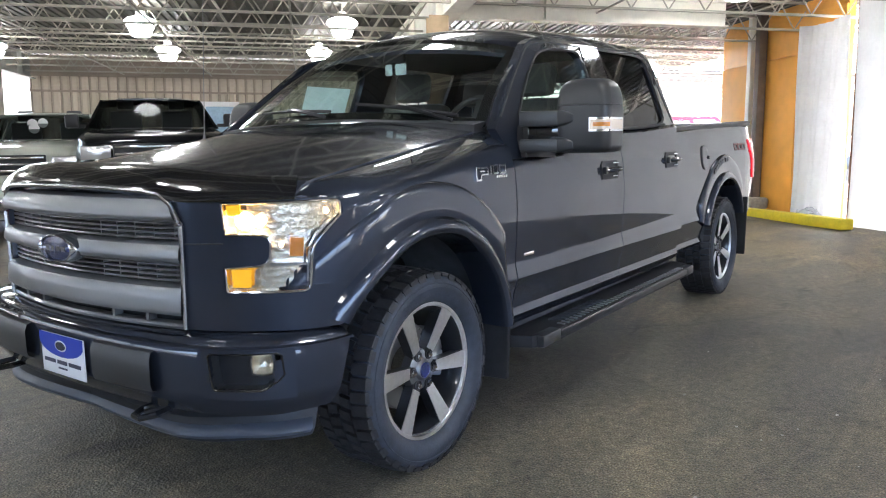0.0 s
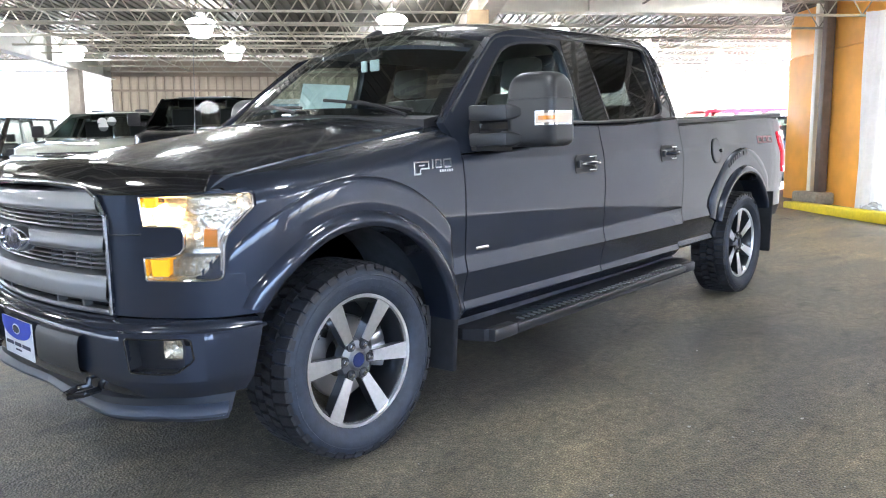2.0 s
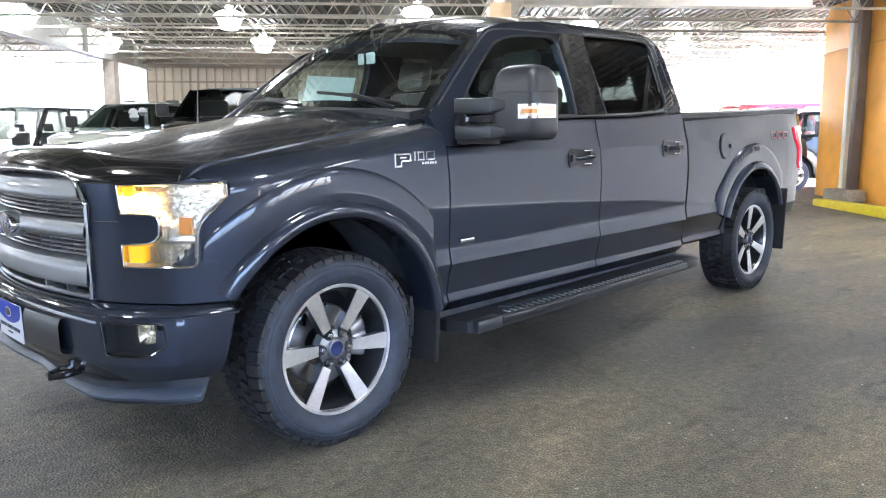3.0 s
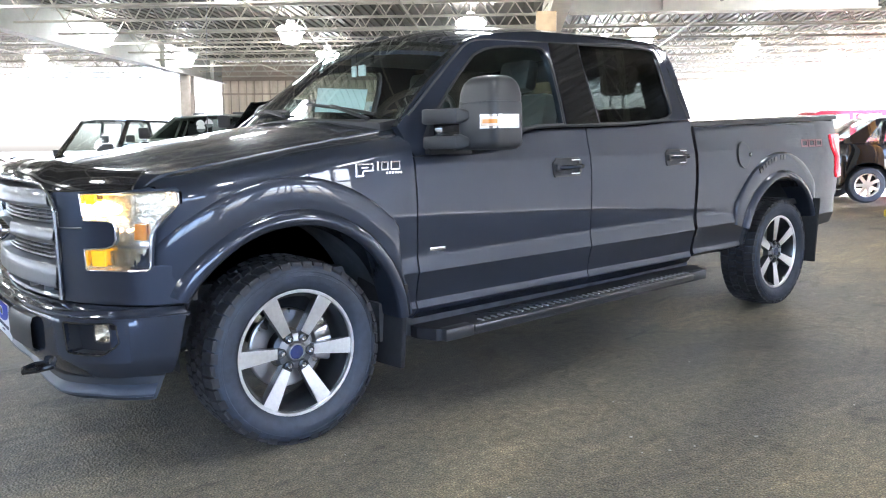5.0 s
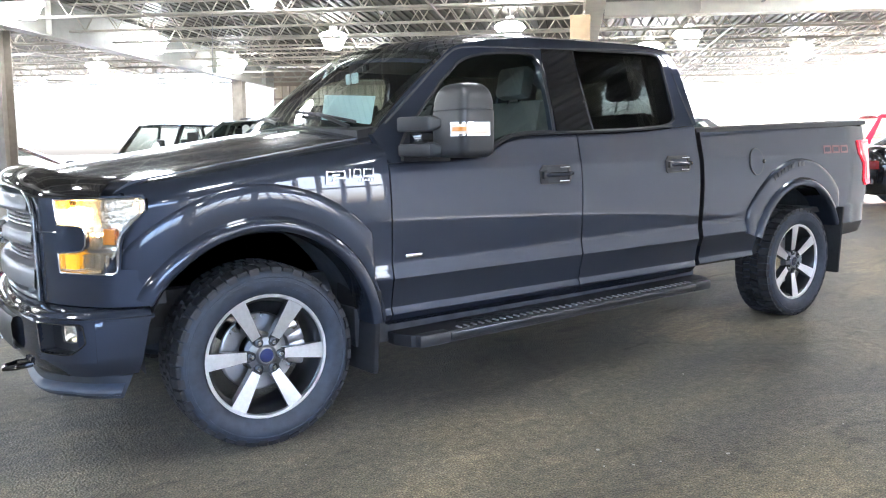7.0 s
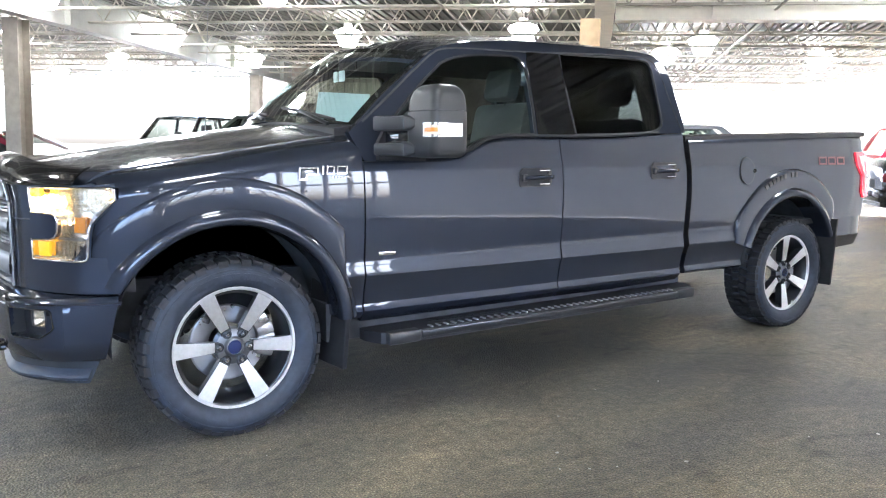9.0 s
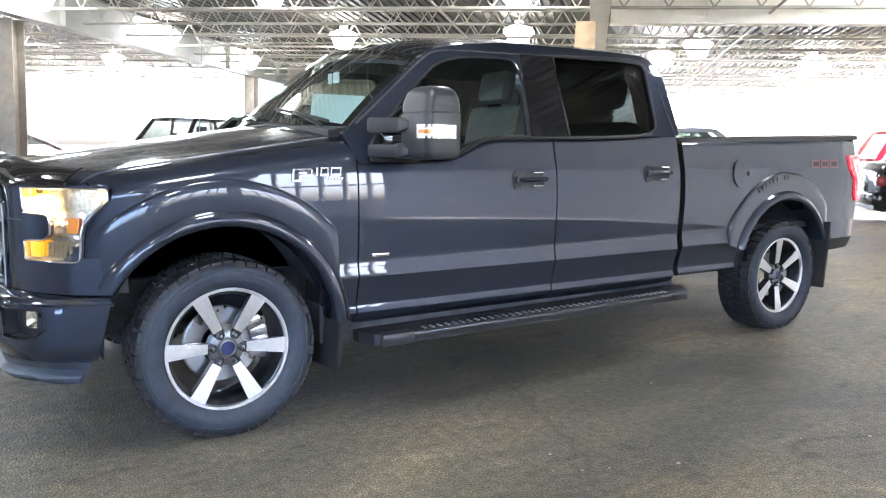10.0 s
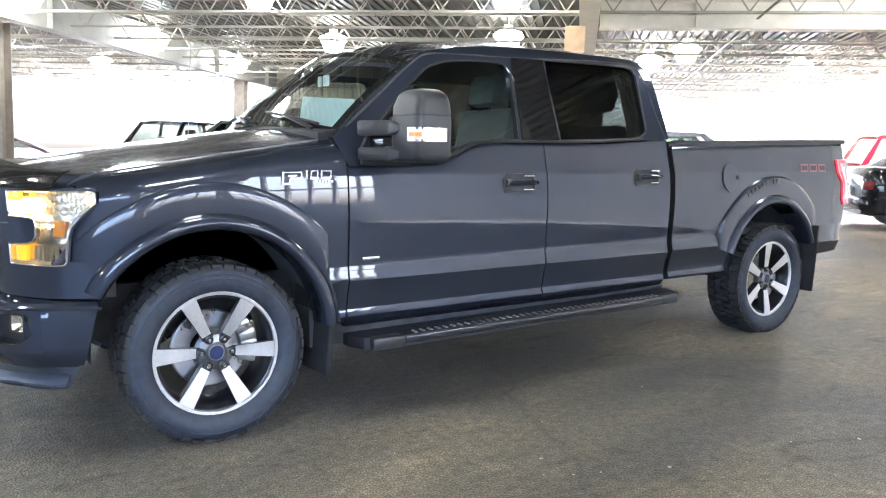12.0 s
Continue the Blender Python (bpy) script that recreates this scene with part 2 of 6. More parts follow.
_l.new(_t.outputs[0], _m.inputs[2])
_l.new(_m.outputs[0], _n["Material Output"].inputs["Surface"])
TANWALL = shader("tan_cladding", (0.48, 0.41, 0.315), 0.5, grain=0.05, scale=8, stain=0.15, stain_scale=0.9, rand=0.06)
SIDEWALL = shader("pale_wall_paint", (0.74, 0.73, 0.70), 0.6, grain=0.05, scale=6, stain=0.12, stain_scale=0.8)
TANDARK = shader("tan_trim", (0.27, 0.22, 0.17), 0.5, grain=0.06, stain=0.12)
LAMPGLASS = shader("lamp_glass", (0.9, 0.9, 0.88), 0.25, emit=(1.0, 0.97, 0.92), strength=4.0)


PRICE = shader("backlit_paper", (0.62, 0.78, 0.80), 0.8, grain=0.05, stain=0.1, stain_scale=6)
_n, _l = PRICE.node_tree.nodes, PRICE.node_tree.links
_t, _m = _n.new("ShaderNodeBsdfTranslucent"), _n.new("ShaderNodeMixShader")
_t.inputs["Color"].default_value = (0.62, 0.82, 0.84, 1)
_m.inputs[0].default_value = 0.6
_l.new(_n["Principled BSDF"].outputs[0], _m.inputs[1])
_l.new(_t.outputs[0], _m.inputs[2])
_l.new(_m.outputs[0], _n["Material Output"].inputs["Surface"])


# ---- small builders ----
def mesh_of(bm, name, material, smooth=True):
    me = bpy.data.meshes.new(name)
    bmesh.ops.recalc_face_normals(bm, faces=bm.faces)
    bm.to_mesh(me)
    bm.free()
    for m in (material if isinstance(material, (list, tuple)) else [material]):
        me.materials.append(m)
    if smooth:
        me.polygons.foreach_set("use_smooth", [True] * len(me.polygons))
        me.set_sharp_from_angle(angle=radians(32 if smooth is True else smooth))
    return me


def part(name, bm, material, parent, label="", smooth=True):
    ob = new(name, mesh_of(bm, name, material, smooth))
    ob.parent = parent
    if label:
        ob["label"] = label
    return ob


def thing(name, label, category, m=None, group=""):
    ob = new(name)
    if m is not None:
        ob.matrix_world = m
    return tagged(ob, label, category, group)


def structure(name, bm, material, m=None, label="", smooth=True):
    ob = new(name, mesh_of(bm, name, material, smooth))
    if m is not None:
        ob.matrix_world = m
    return tagged(ob, label, name.split("_")[0], kind="structure")


def B():
    return bmesh.new()


def box(bm, x0, x1, y0, y1, z0, z1, m=None, bevel=0.0):
    vs = [bm.verts.new((x, y, z)) for x in (x0, x1) for y in (y0, y1) for z in (z0, z1)]
    fs = [bm.faces.new([vs[i] for i in f]) for f in ((0, 1, 3, 2), (4, 6, 7, 5), (0, 4, 5, 1), (2, 3, 7, 6), (0, 2, 6, 4), (1, 5, 7, 3))]
    out = vs
    if bevel:
        es = {e for f in fs for e in f.edges}
        r = bmesh.ops.bevel(bm, geom=list(es), offset=bevel, segments=2, affect="EDGES", profile=0.5)
        out = list({v for f in r["faces"] for v in f.verts} | {v for v in vs if v.is_valid})
    if m is not None:
        for v in out:
            v.co = m @ v.co
    return out


def grid(bm, fn, nu, nv, mat=0):
    """A sheet of nu x nv cells through fn(u, v), u and v from 0 to 1."""
    vs = [[bm.verts.new(fn(i / nu, j / nv)) for j in range(nv + 1)] for i in range(nu + 1)]
    for i in range(nu):
        for j in range(nv):
            f = bm.faces.new((vs[i][j], vs[i + 1][j], vs[i + 1][j + 1], vs[i][j + 1]))
            f.material_index = mat
    return vs


def skirt(bm, offset):
    """Turns the open edges of a sheet back by offset, so that it shows a thickness."""
    es = [e for e in bm.edges if e.is_boundary]
    r = bmesh.ops.extrude_edge_only(bm, edges=es)
    for v in r["geom"]:
        if isinstance(v, bmesh.types.BMVert):
            v.co += Vector(offset)


def lathe(bm, prof, n=48, axis="y", centre=(0, 0, 0), a0=0.0, a1=2 * math.pi, mat=0):
    """Turns a profile of (radius, along) round an axis."""
    full = abs(a1 - a0 - 2 * math.pi) < 1e-6
    rings = []
    for i in range(n if full else n + 1):
        a = a0 + (a1 - a0) * i / n
        ring = []
        for r, h in prof:
            p = {"y": (r * math.cos(a), h, r * math.sin(a)), "z": (r * math.cos(a), r * math.sin(a), h), "x": (h, r * math.cos(a), r * math.sin(a))}[axis]
            ring.append(bm.verts.new(Vector(p) + Vector(centre)))
        rings.append(ring)
    m = len(rings)
    for i in range(m if full else m - 1):
        a, b = rings[i], rings[(i + 1) % m]
        for j in range(len(prof) - 1):
            f = bm.faces.new((a[j], b[j], b[j + 1], a[j + 1]))
            f.material_index = mat
    return rings


def loft(bm, levels, n=6):
    """Rounded boxes stacked along z: each level is (z, x0, x1, y0, y1, corner radius); both ends closed."""
    rings = []
    for z, x0, x1, y0, y1, r in levels:
        ring = []
        for cx, cy, a0 in ((x1 - r, y1 - r, 0), (x0 + r, y1 - r, 90), (x0 + r, y0 + r, 180), (x1 - r, y0 + r, 270)):
            for k in range(n + 1):
                a = radians(a0 + 90 * k / n)
                ring.append(bm.verts.new((cx + r * math.cos(a), cy + r * math.sin(a), z)))
        rings.append(ring)
    for p, q in zip(rings, rings[1:]):
        for k in range(len(p)):
            bm.faces.new((p[k], p[(k + 1) % len(p)], q[(k + 1) % len(q)], q[k]))
    bm.faces.new(list(reversed(rings[0])))
    bm.faces.new(rings[-1])


def tube(bm, pts, r, n=6, caps=True, flat=1.0):
    """A bar along a line of points."""
    pts = [Vector(p) for p in pts]
    rings = []
    for i, p in enumerate(pts):
        d = (pts[min(i + 1, len(pts) - 1)] - pts[max(i - 1, 0)]).normalized()
        up = Vector((0, 0, 1)) if abs(d.z) < 0.9 else Vector((0, 1, 0))
        s = d.cross(up).normalized()
        t = s.cross(d)
        rr = r[i] if isinstance(r, (list, tuple)) else r
        rings.append([bm.verts.new(p + (s * math.cos(2 * math.pi * k / n) + t * math.sin(2 * math.pi * k / n) * flat) * rr) for k in range(n)])
    for a, b in zip(rings, rings[1:]):
        for k in range(n):
            bm.faces.new((a[k], a[(k + 1) % n], b[(k + 1) % n], b[k]))
    if caps:
        bm.faces.new(rings[0])
        bm.faces.new(list(reversed(rings[-1])))


def plate(bm, outer, holes=(), depth=0.02, axis="y", warp=None):
    """A flat plate with holes, outline in the other two axes, turned along the axis by depth; warp moves each point."""
    edges = []
    for loop in (outer, *holes):
        vs = [bm.verts.new((x, 0, z)) for x, z in loop]
        edges += [bm.edges.new((a, b)) for a, b in zip(vs, vs[1:] + vs[:1])]
    r = bmesh.ops.triangle_fill(bm, use_beauty=True, use_dissolve=False, edges=edges)
    faces = [f for f in r["geom"] if isinstance(f, bmesh.types.BMFace)]
    e = bmesh.ops.extrude_face_region(bm, geom=faces)
    back = [v for v in e["geom"] if isinstance(v, bmesh.types.BMVert)]
    for v in back:
        v.co.y += depth
    for v in bm.verts:
        if warp:
            v.co = Vector(warp(v.co.x, v.co.y, v.co.z))


def lerp_table(table, x):
    if x <= table[0][0]:
        return table[0][1]
    for (a, p), (b, q) in zip(table, table[1:]):
        if x <= b:
            return p + (q - p) * (x - a) / (b - a)
    return table[-1][1]


def spline(table, x):
    """Smooth value through a table of (x, y)."""
    n = len(table)
    if x <= table[0][0]:
        return table[0][1]
    if x >= table[-1][0]:
        return table[-1][1]
    for i in range(n - 1):
        (x0, y0), (x1, y1) = table[i], table[i + 1]
        if x <= x1:
            def slope(k):
                if 0 < k < n - 1:
                    return (table[k + 1][1] - table[k - 1][1]) / (table[k + 1][0] - table[k - 1][0])
                k = min(max(k, 0), n - 2)
                return (table[k + 1][1] - table[k][1]) / (table[k + 1][0] - table[k][0])
            h = x1 - x0
            s = (x - x0) / h
            m0, m1 = slope(i) * h, slope(i + 1) * h
            return (2 * s**3 - 3 * s**2 + 1) * y0 + (s**3 - 2 * s**2 + s) * m0 + (-2 * s**3 + 3 * s**2) * y1 + (s**3 - s**2) * m1


class Curve2:
    """A smooth line in plan through points (x, y), by its length from 0 to 1."""

    def __init__(self, pts):
        self.d = [0.0]
        for (a, b), (c, d) in zip(pts, pts[1:]):
            self.d.append(self.d[-1] + math.hypot(c - a, d - b))
        L = self.d[-1]
        self.L = L
        self.d = [v / L for v in self.d]
        self.tx = [(s, p[0]) for s, p in zip(self.d, pts)]
        self.ty = [(s, p[1]) for s, p in zip(self.d, pts)]

    def at(self, s, off=0.0):
        x, y = spline(self.tx, s), spline(self.ty, s)
        if off:
            e = 0.004
            a, b = max(s - e, 0), min(s + e, 1)
            dx, dy = spline(self.tx, b) - spline(self.tx, a), spline(self.ty, b) - spline(self.ty, a)
            L = math.hypot(dx, dy)
            x, y = x + dy / L * off, y - dx / L * off
        return x, y
# ---- the place ----
# The roof frame: a runs along the cross beam, b along the girders; the floor falls gently under the level roof.
RM = Matrix.Translation((6.2, 4.3, 0)) @ Matrix.Rotation(radians(1.6), 4, "Y") @ Matrix.Rotation(radians(-43.8), 4, "Z")


def foot(a, b):
    """The height, in the roof's frame, of the floor under (a, b)."""
    p, q = RM @ Vector((a, b, 0)), RM @ Vector((a, b, 1))
    return -p.z / (q.z - p.z)


bm = B()
grid(bm, lambda u, v: ((u - 0.5) * 900, (v - 0.5) * 900, 0), 2, 2)
ground = structure("floor", bm, FLOOR, None, "worn brown-grey asphalt floor with dusty stains")

# ground in the open round the roofed floor, its tones picked to steer bounced light
def apron(a0, a1, b0, b1, material, label):
    bm = B()
    def f(u, v):
        p = RM @ Vector((a0 + (a1 - a0) * u, b0 + (b1 - b0) * v, 0))
        return (p.x, p.y, 0.012)
    grid(bm, f, 2, 2)
    skirt(bm, (0, 0, -0.03))
    structure("pavement", bm, material, None, label, False)


# pale tone brightens the right end by bounce; grey tone holds the left down
APRON = shader("bright_bounce_ground", (0.50, 0.48, 0.44), 0.8, grain=0.1, scale=12, stain=0.15, stain_scale=0.4)
OUTER = shader("dull_bounce_ground", (0.20, 0.195, 0.185), 0.85, grain=0.15, scale=14, stain=0.15, stain_scale=0.4)
apron(-400, -50.2, -400, 400, OUTER, "sunlit yard beyond the parking roof, greyed to bounce less light")
apron(8.6, 400, -400, 400, APRON, "sunlit ground beside the parking roof, pale to bounce light inward")
apron(0.6, 8.6, 10.2, 400, APRON, "sunlit ground behind the parked cars, pale to bounce light inward")
apron(-50.2, 0.6, 13.2, 400, OUTER, "sunlit yard behind the clad wall, greyed to bounce less light")
apron(-50.2, 8.6, -400, -15.2, OUTER, "unseen yard behind the parking bays, greyed to bounce less light")

A_COLS = (-16.6, -8.3, 0.0)
B_ROWS = (-14.6, -7.3, 0.0, 7.2)
BEAM_Z = 2.90


def i_beam(bm, p0, p1, depth, flange, z):
    """A steel beam with web and two flanges, bottom at z."""
    p0, p1 = Vector((*p0, 0)), Vector((*p1, 0))
    d = (p1 - p0).normalized()
    m = Matrix.Translation(p0) @ Matrix(((d.x, -d.y, 0, 0), (d.y, d.x, 0, 0), (0, 0, 1, 0), (0, 0, 0, 1)))
    L = (p1 - p0).length
    box(bm, 0, L, -flange / 2, flange / 2, z, z + 0.022, m)
    box(bm, 0, L, -flange / 2, flange / 2, z + depth - 0.022, z + depth, m)
    box(bm, 0, L, -0.008, 0.008, z + 0.022, z + depth - 0.022, m)
    k = 1.2
    while k < L - 0.5:
        box(bm, k, k + 0.012, -flange / 2 + 0.01, flange / 2 - 0.01, z + 0.022, z + depth - 0.022, m)
        k += 2.75


def column(name, a, b, material, label, top=BEAM_Z, w=0.26):
    col = thing(name, label, "column", RM)
    bm = B()
    z0 = foot(a, b)
    box(bm, a - w / 2, a + w / 2, b - w / 2, b - w / 2 + 0.02, z0, top)
    box(bm, a - w / 2, a + w / 2, b + w / 2 - 0.02, b + w / 2, z0, top)
    box(bm, a - 0.008, a + 0.008, b - w / 2 + 0.02, b + w / 2 - 0.02, z0, top)
    part("shaft", bm, material, col)
    bm = B()
    box(bm, a - w / 2 - 0.04, a + w / 2 + 0.04, b - w / 2 - 0.04, b + w / 2 + 0.04, z0, z0 + 0.02)
    part("base_plate", bm, material, col)
    return col


# only the middle girder keeps the bright tone; the others take the dimmed copy
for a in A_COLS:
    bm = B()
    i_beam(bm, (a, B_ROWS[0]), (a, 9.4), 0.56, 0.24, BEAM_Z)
    structure("girder", bm, CREAM if a == 0.0 else DIM_GIRDER, RM, "cream painted deep steel girder", False)
for a in A_COLS:
    for b in B_ROWS:
        if (a, b) != (0.0, -7.3) and (a, b) != (-8.3, -7.3) and (a, b) != (0.0, -14.6):
            da, db = {(-8.3, 0.0): (-0.28, -0.35), (0.0, 0.0): (-0.17, -0.1)}.get((a, b), (0.0, 0.0))
            tan = (a, b) == (0.0, 0.0)
            column("column", a + da, b + db, COLUMNTAN if tan else COLUMN, "tan painted steel column under the roof girder" if tan else "grey-brown steel column under the roof girder")
bm = B()
i_beam(bm, (0.14, 0.0), (4.06, 0.0), 0.36, 0.2, BEAM_Z)
structure("beam", bm, CREAM, RM, "cream steel cross beam between two columns", False)


def joist(a0, a1, b, zb=3.05, zt=3.47):
    """An open-web steel roof joist: paired chords with a zigzag of rods."""
    bm = B()
    for z in (zb, zt):
        box(bm, a0, a1, b - 0.03, b - 0.006, z, z + 0.03)
        box(bm, a0, a1, b + 0.006, b + 0.03, z, z + 0.03)
    n = round((a1 - a0) / 0.55)
    p = (a1 - a0) / n
    for i in range(n):
        x = a0 + i * p
        tube(bm, [(x, b, zt + 0.01), (x + p / 2, b, zb + 0.02)], 0.011, 5, False)
        tube(bm, [(x + p / 2, b, zb + 0.02), (x + p, b, zt + 0.01)], 0.011, 5, False)
    return structure("joist", bm, JOIST, RM, "cream open-web steel roof joist", False)


b = -14.3
while b < 9.4:
    for a0, a1 in ((-16.6, -8.3), (-8.3, 0.0), (0.0, 8.3)):
        joist(a0 + 0.02, a1 - 0.02, b)
    b += 1.17
for b0 in (11, 13, 15):
    for a0, a1 in ((0.0, 8.3), (8.3, 16.6)):
        joist(a0 + 0.02, a1 - 0.02, b0)
b = -13.1
while b < 13:
    for a0, a1 in ((-24.9, -16.6), (-33.1, -24.9), (-41.4, -33.1), (-49.7, -41.4)):
        joist(a0 + 0.02, a1 - 0.02, b)
    b += 2.34
# bridging rods across the joists
for a in (-6.2, -4.15, -2.1, 2.1, 4.2, 6.3, -10.4, -12.5, -14.5):
    bm = B()
    box(bm, a - 0.015, a + 0.015, -14.4, 9.4, 3.03, 3.045)
    structure("bridging", bm, JOIST, RM, "thin steel bridging rod under the joists", False)


def deck(name, a0, a1, b0, b1, z=3.52):
    """Ribbed steel roof deck."""
    bm = B()
    n = int((a1 - a0) / 0.15)
    for i in range(n):
        a = a0 + i * 0.15
        box(bm, a, a + 0.09, b0, b1, z, z + 0.04)
        box(bm, a + 0.09, a + 0.15, b0, b1, z + 0.04, z + 0.08)
    return structure(name, bm, DECK, RM, "brown-grey ribbed steel roof deck", False)


deck("ceiling_main", -16.6, 8.3, -14.9, 10.6)
deck("ceiling_far", 0.0, 16.6, 10.6, 17)
deck("ceiling_side", -49.7, -16.6, -14.9, 13)


def ceiling_lamp(a, b):
    lamp = thing("ceiling_lamp", "lit white bell-shaped ceiling lamp hung from the joists", "lamp", RM @ Matrix.Translation((a, b, 0)), "ceiling lamps")
    bm = B()
    lathe(bm, [(0.05, 3.30), (0.13, 3.29), (0.21, 3.26), (0.25, 3.215), (0.255, 3.195), (0.245, 3.185), (0.20, 3.24), (0.12, 3.275), (0.05, 3.28)], 24, "z")
    part("reflector", bm, LAMPGLASS, lamp)
    bm = B()
    lathe(bm, [(0.001, 2.985), (0.11, 2.985), (0.135, 2.992), (0.148, 3.01), (0.185, 3.10), (0.215, 3.165), (0.24, 3.19)], 24, "z")
    part("refractor", bm, LAMPGLASS, lamp)
    bm = B()
    lathe(bm, [(0.001, 3.38), (0.07, 3.38), (0.075, 3.27), (0.05, 3.25)], 16, "z")
    part("ballast", bm, CREAM, lamp)
    bm = B()
    tube(bm, [(0, 0, 3.38), (0, 0, 3.5)], 0.012, 6)
    part("hanger", bm, CREAM, lamp)
    return lamp


lamp0 = ceiling_lamp(-8.0 + 0.02, 2.9)
for a, b in ((-4.5, 2.9), (-1.3, 2.4), (-7.9, 6.2), (-4.6, 6.0), (-1.6, 5.8), (-7.85, -0.65), (-4.25, -0.85), (-1.0, -0.85), (1.7, 3.6), (4.1, 5.6), (1.2, 5.0),
             (-7.8, -4.3), (-4.3, -4.3), (-1.0, -4.3), (-7.8, -8.0), (-4.3, -8.0), (-1.0, -8.0), (2.4, -4.3), (2.4, -8.0), (3.4, -1.4), (-11.4, -0.7), (-11.4, 2.9), (-14.6, 2.9), (-15.4, 9.3), (-11.4, 6.2), (6.4, 7.2), (-7.8, -11.7), (-4.3, -11.7), (-1.0, -11.7), (2.4, -11.7), (-11.4, -4.3), (-11.4, -8.0), (-14.6, -0.7)):
    copy_thing(lamp0, RM @ Matrix.Translation((a, b, 0)))

# far clad wall with a door light
def wall_far():
    bm = B()
    box(bm, -8.35, 0.4, 9.5, 9.62, -0.6, 3.47)
    w = structure("wall_far", bm, TANDARK, RM, "tan corrugated metal wall", False)
    bm = B()
    prof = [(0, 0), (0.03, -0.035), (0.10, -0.035), (0.13, 0)]
    pts = []
    for x, y in prof:
        pts.append((x, y))
    vs = [[bm.verts.new((x, y, z)) for z in (0, 1)] for x, y in pts]
    for p, q in zip(vs, vs[1:]):
        bm.faces.new((p[0], q[0], q[1], p[1]))
    rib = mesh_of(bm, "panel", TANWALL, False)
    a = -8.3
    while a < 0.3:
        for z0, z1 in ((-0.4, 2.62), (2.66, 2.98)):
            ob = new("panel", rib)
            ob.parent = w
            ob.location, ob.scale = (a, 9.498, z0), (1.45, 1, z1 - z0)
        a += 0.215
    bm = B()
    box(bm, -8.35, 0.4, 9.44, 9.498, 2.61, 2.66)
    part("flashing", bm, TANDARK, w)
    return w


wall_far()
win = thing("window_1", "white framed door window in the clad wall", "window", RM)
win["kind"] = "structure"
bm = B()
plate(bm, [(-4.45, 0.0), (-3.52, 0.0), (-3.52, 2.42), (-4.45, 2.42)], [[(-4.33, 1.0), (-3.64, 1.0), (-3.64, 2.3), (-4.33, 2.3)]], 0.06, warp=lambda x, y, z: (x, 9.40 + y, z))
part("window_frame", bm, WHITE, win)
# the sky reflected in the glass is put into the pane's blue base colour
bm = B()
box(bm, -4.33, -3.64, 9.42, 9.43, 1.0, 2.3)
part("pane", bm, shader("sky_coloured_pane", (0.35, 0.5, 0.65), 0.1, coat=1.0, grain=0.1), win)

# right end: orange panels, brown column, hanging sheets, kerb
pw = thing("wall_panels", "orange painted plywood wall panels", "wall", RM)
pw["kind"] = "structure"
for b0, b1 in ((2.11, 3.22), (1.0, 2.09), (-0.10, 0.98)):
    for z0, z1 in ((0.0, 2.68), (2.70, 3.3)):
        bm = B()
        box(bm, 5.95, 5.98, b0, b1, z0, z1, None, 0.003)
        part("panel", bm, ORANGE, pw)
bm = B()
box(bm, 5.99, 6.1, -0.1, 3.22, -0.3, 3.5)
structure("wall_right", bm, ORANGE, RM, "orange painted wall behind the sheets", False)
cornerpost = thing("column", "dark brown steel column on a concrete base", "column", RM)
bm = B()
box(bm, 5.78, 5.93, 1.79, 1.92, foot(5.85, 1.85), 3.5, None, 0.006)
part("shaft", bm, COLDARK, cornerpost)
bm = B()
box(bm, 5.84, 5.94, 2.14, 2.25, foot(5.9, 2.2), 3.5, None, 0.004)
post = thing("timber_post", "pale cream timber post beside the brown column", "post", RM)
part("shaft", bm, CREAM, post)
base = thing("column_base", "stained round-edged concrete column base", "base", RM)
bm = B()
box(bm, 5.60, 5.94, 1.55, 2.30, foot(5.8, 1.9), foot(5.8, 1.9) + 0.2, None, 0.04)
part("block", bm, CONCRETE, base)


def kerb(b0, b1):
    k = thing("parking_kerb", "yellow painted concrete parking kerb", "kerb", RM)
    bm = B()
    z = foot(5.1, 0)
    box(bm, 5.0, 5.2, b0, b1, z - 0.02, z + 0.13, None, 0.025)
    part("block", bm, YELLOW, k)


kerb(-1.45, 1.45)


def hanging_sheet(a, b0, b1, z0, z1, waves, seed, fold=0.03):
    s = thing("hanging_sheet", "white plastic sheet hung as a curtain", "sheet", RM)
    rnd = random.Random(seed)
    ph = rnd.random() * 6
    bm = B()
    def f(u, v):
        b = b0 + (b1 - b0) * u
        z = z0 + (z1 - z0) * v
        d = fold * math.sin(u * waves * 6.28 + ph + 0.8 * math.sin(v * 3)) * (1.1 - 0.5 * v) + fold * 0.5 * math.sin(u * waves * 15 + v * 5)
        return (a + d, b, z - 0.05 * math.sin(u * 3.14) * v)
    grid(bm, f, max(60, int((b1 - b0) * 24)), 24)
    part("cloth", bm, SHEET, s)


hanging_sheet(5.50, -0.76, 0.36, foot(5.6, 0) + 0.03, 3.02, 3, 1)
hanging_sheet(5.50, -9.05, -0.94, foot(5.6, -4) - 0.02, 3.4, 8, 2, 0.022)
BACKWALL = shader("blocker_wall_paint", (0.34, 0.325, 0.30), 0.7, grain=0.1, scale=6, stain=0.25, stain_scale=0.7)
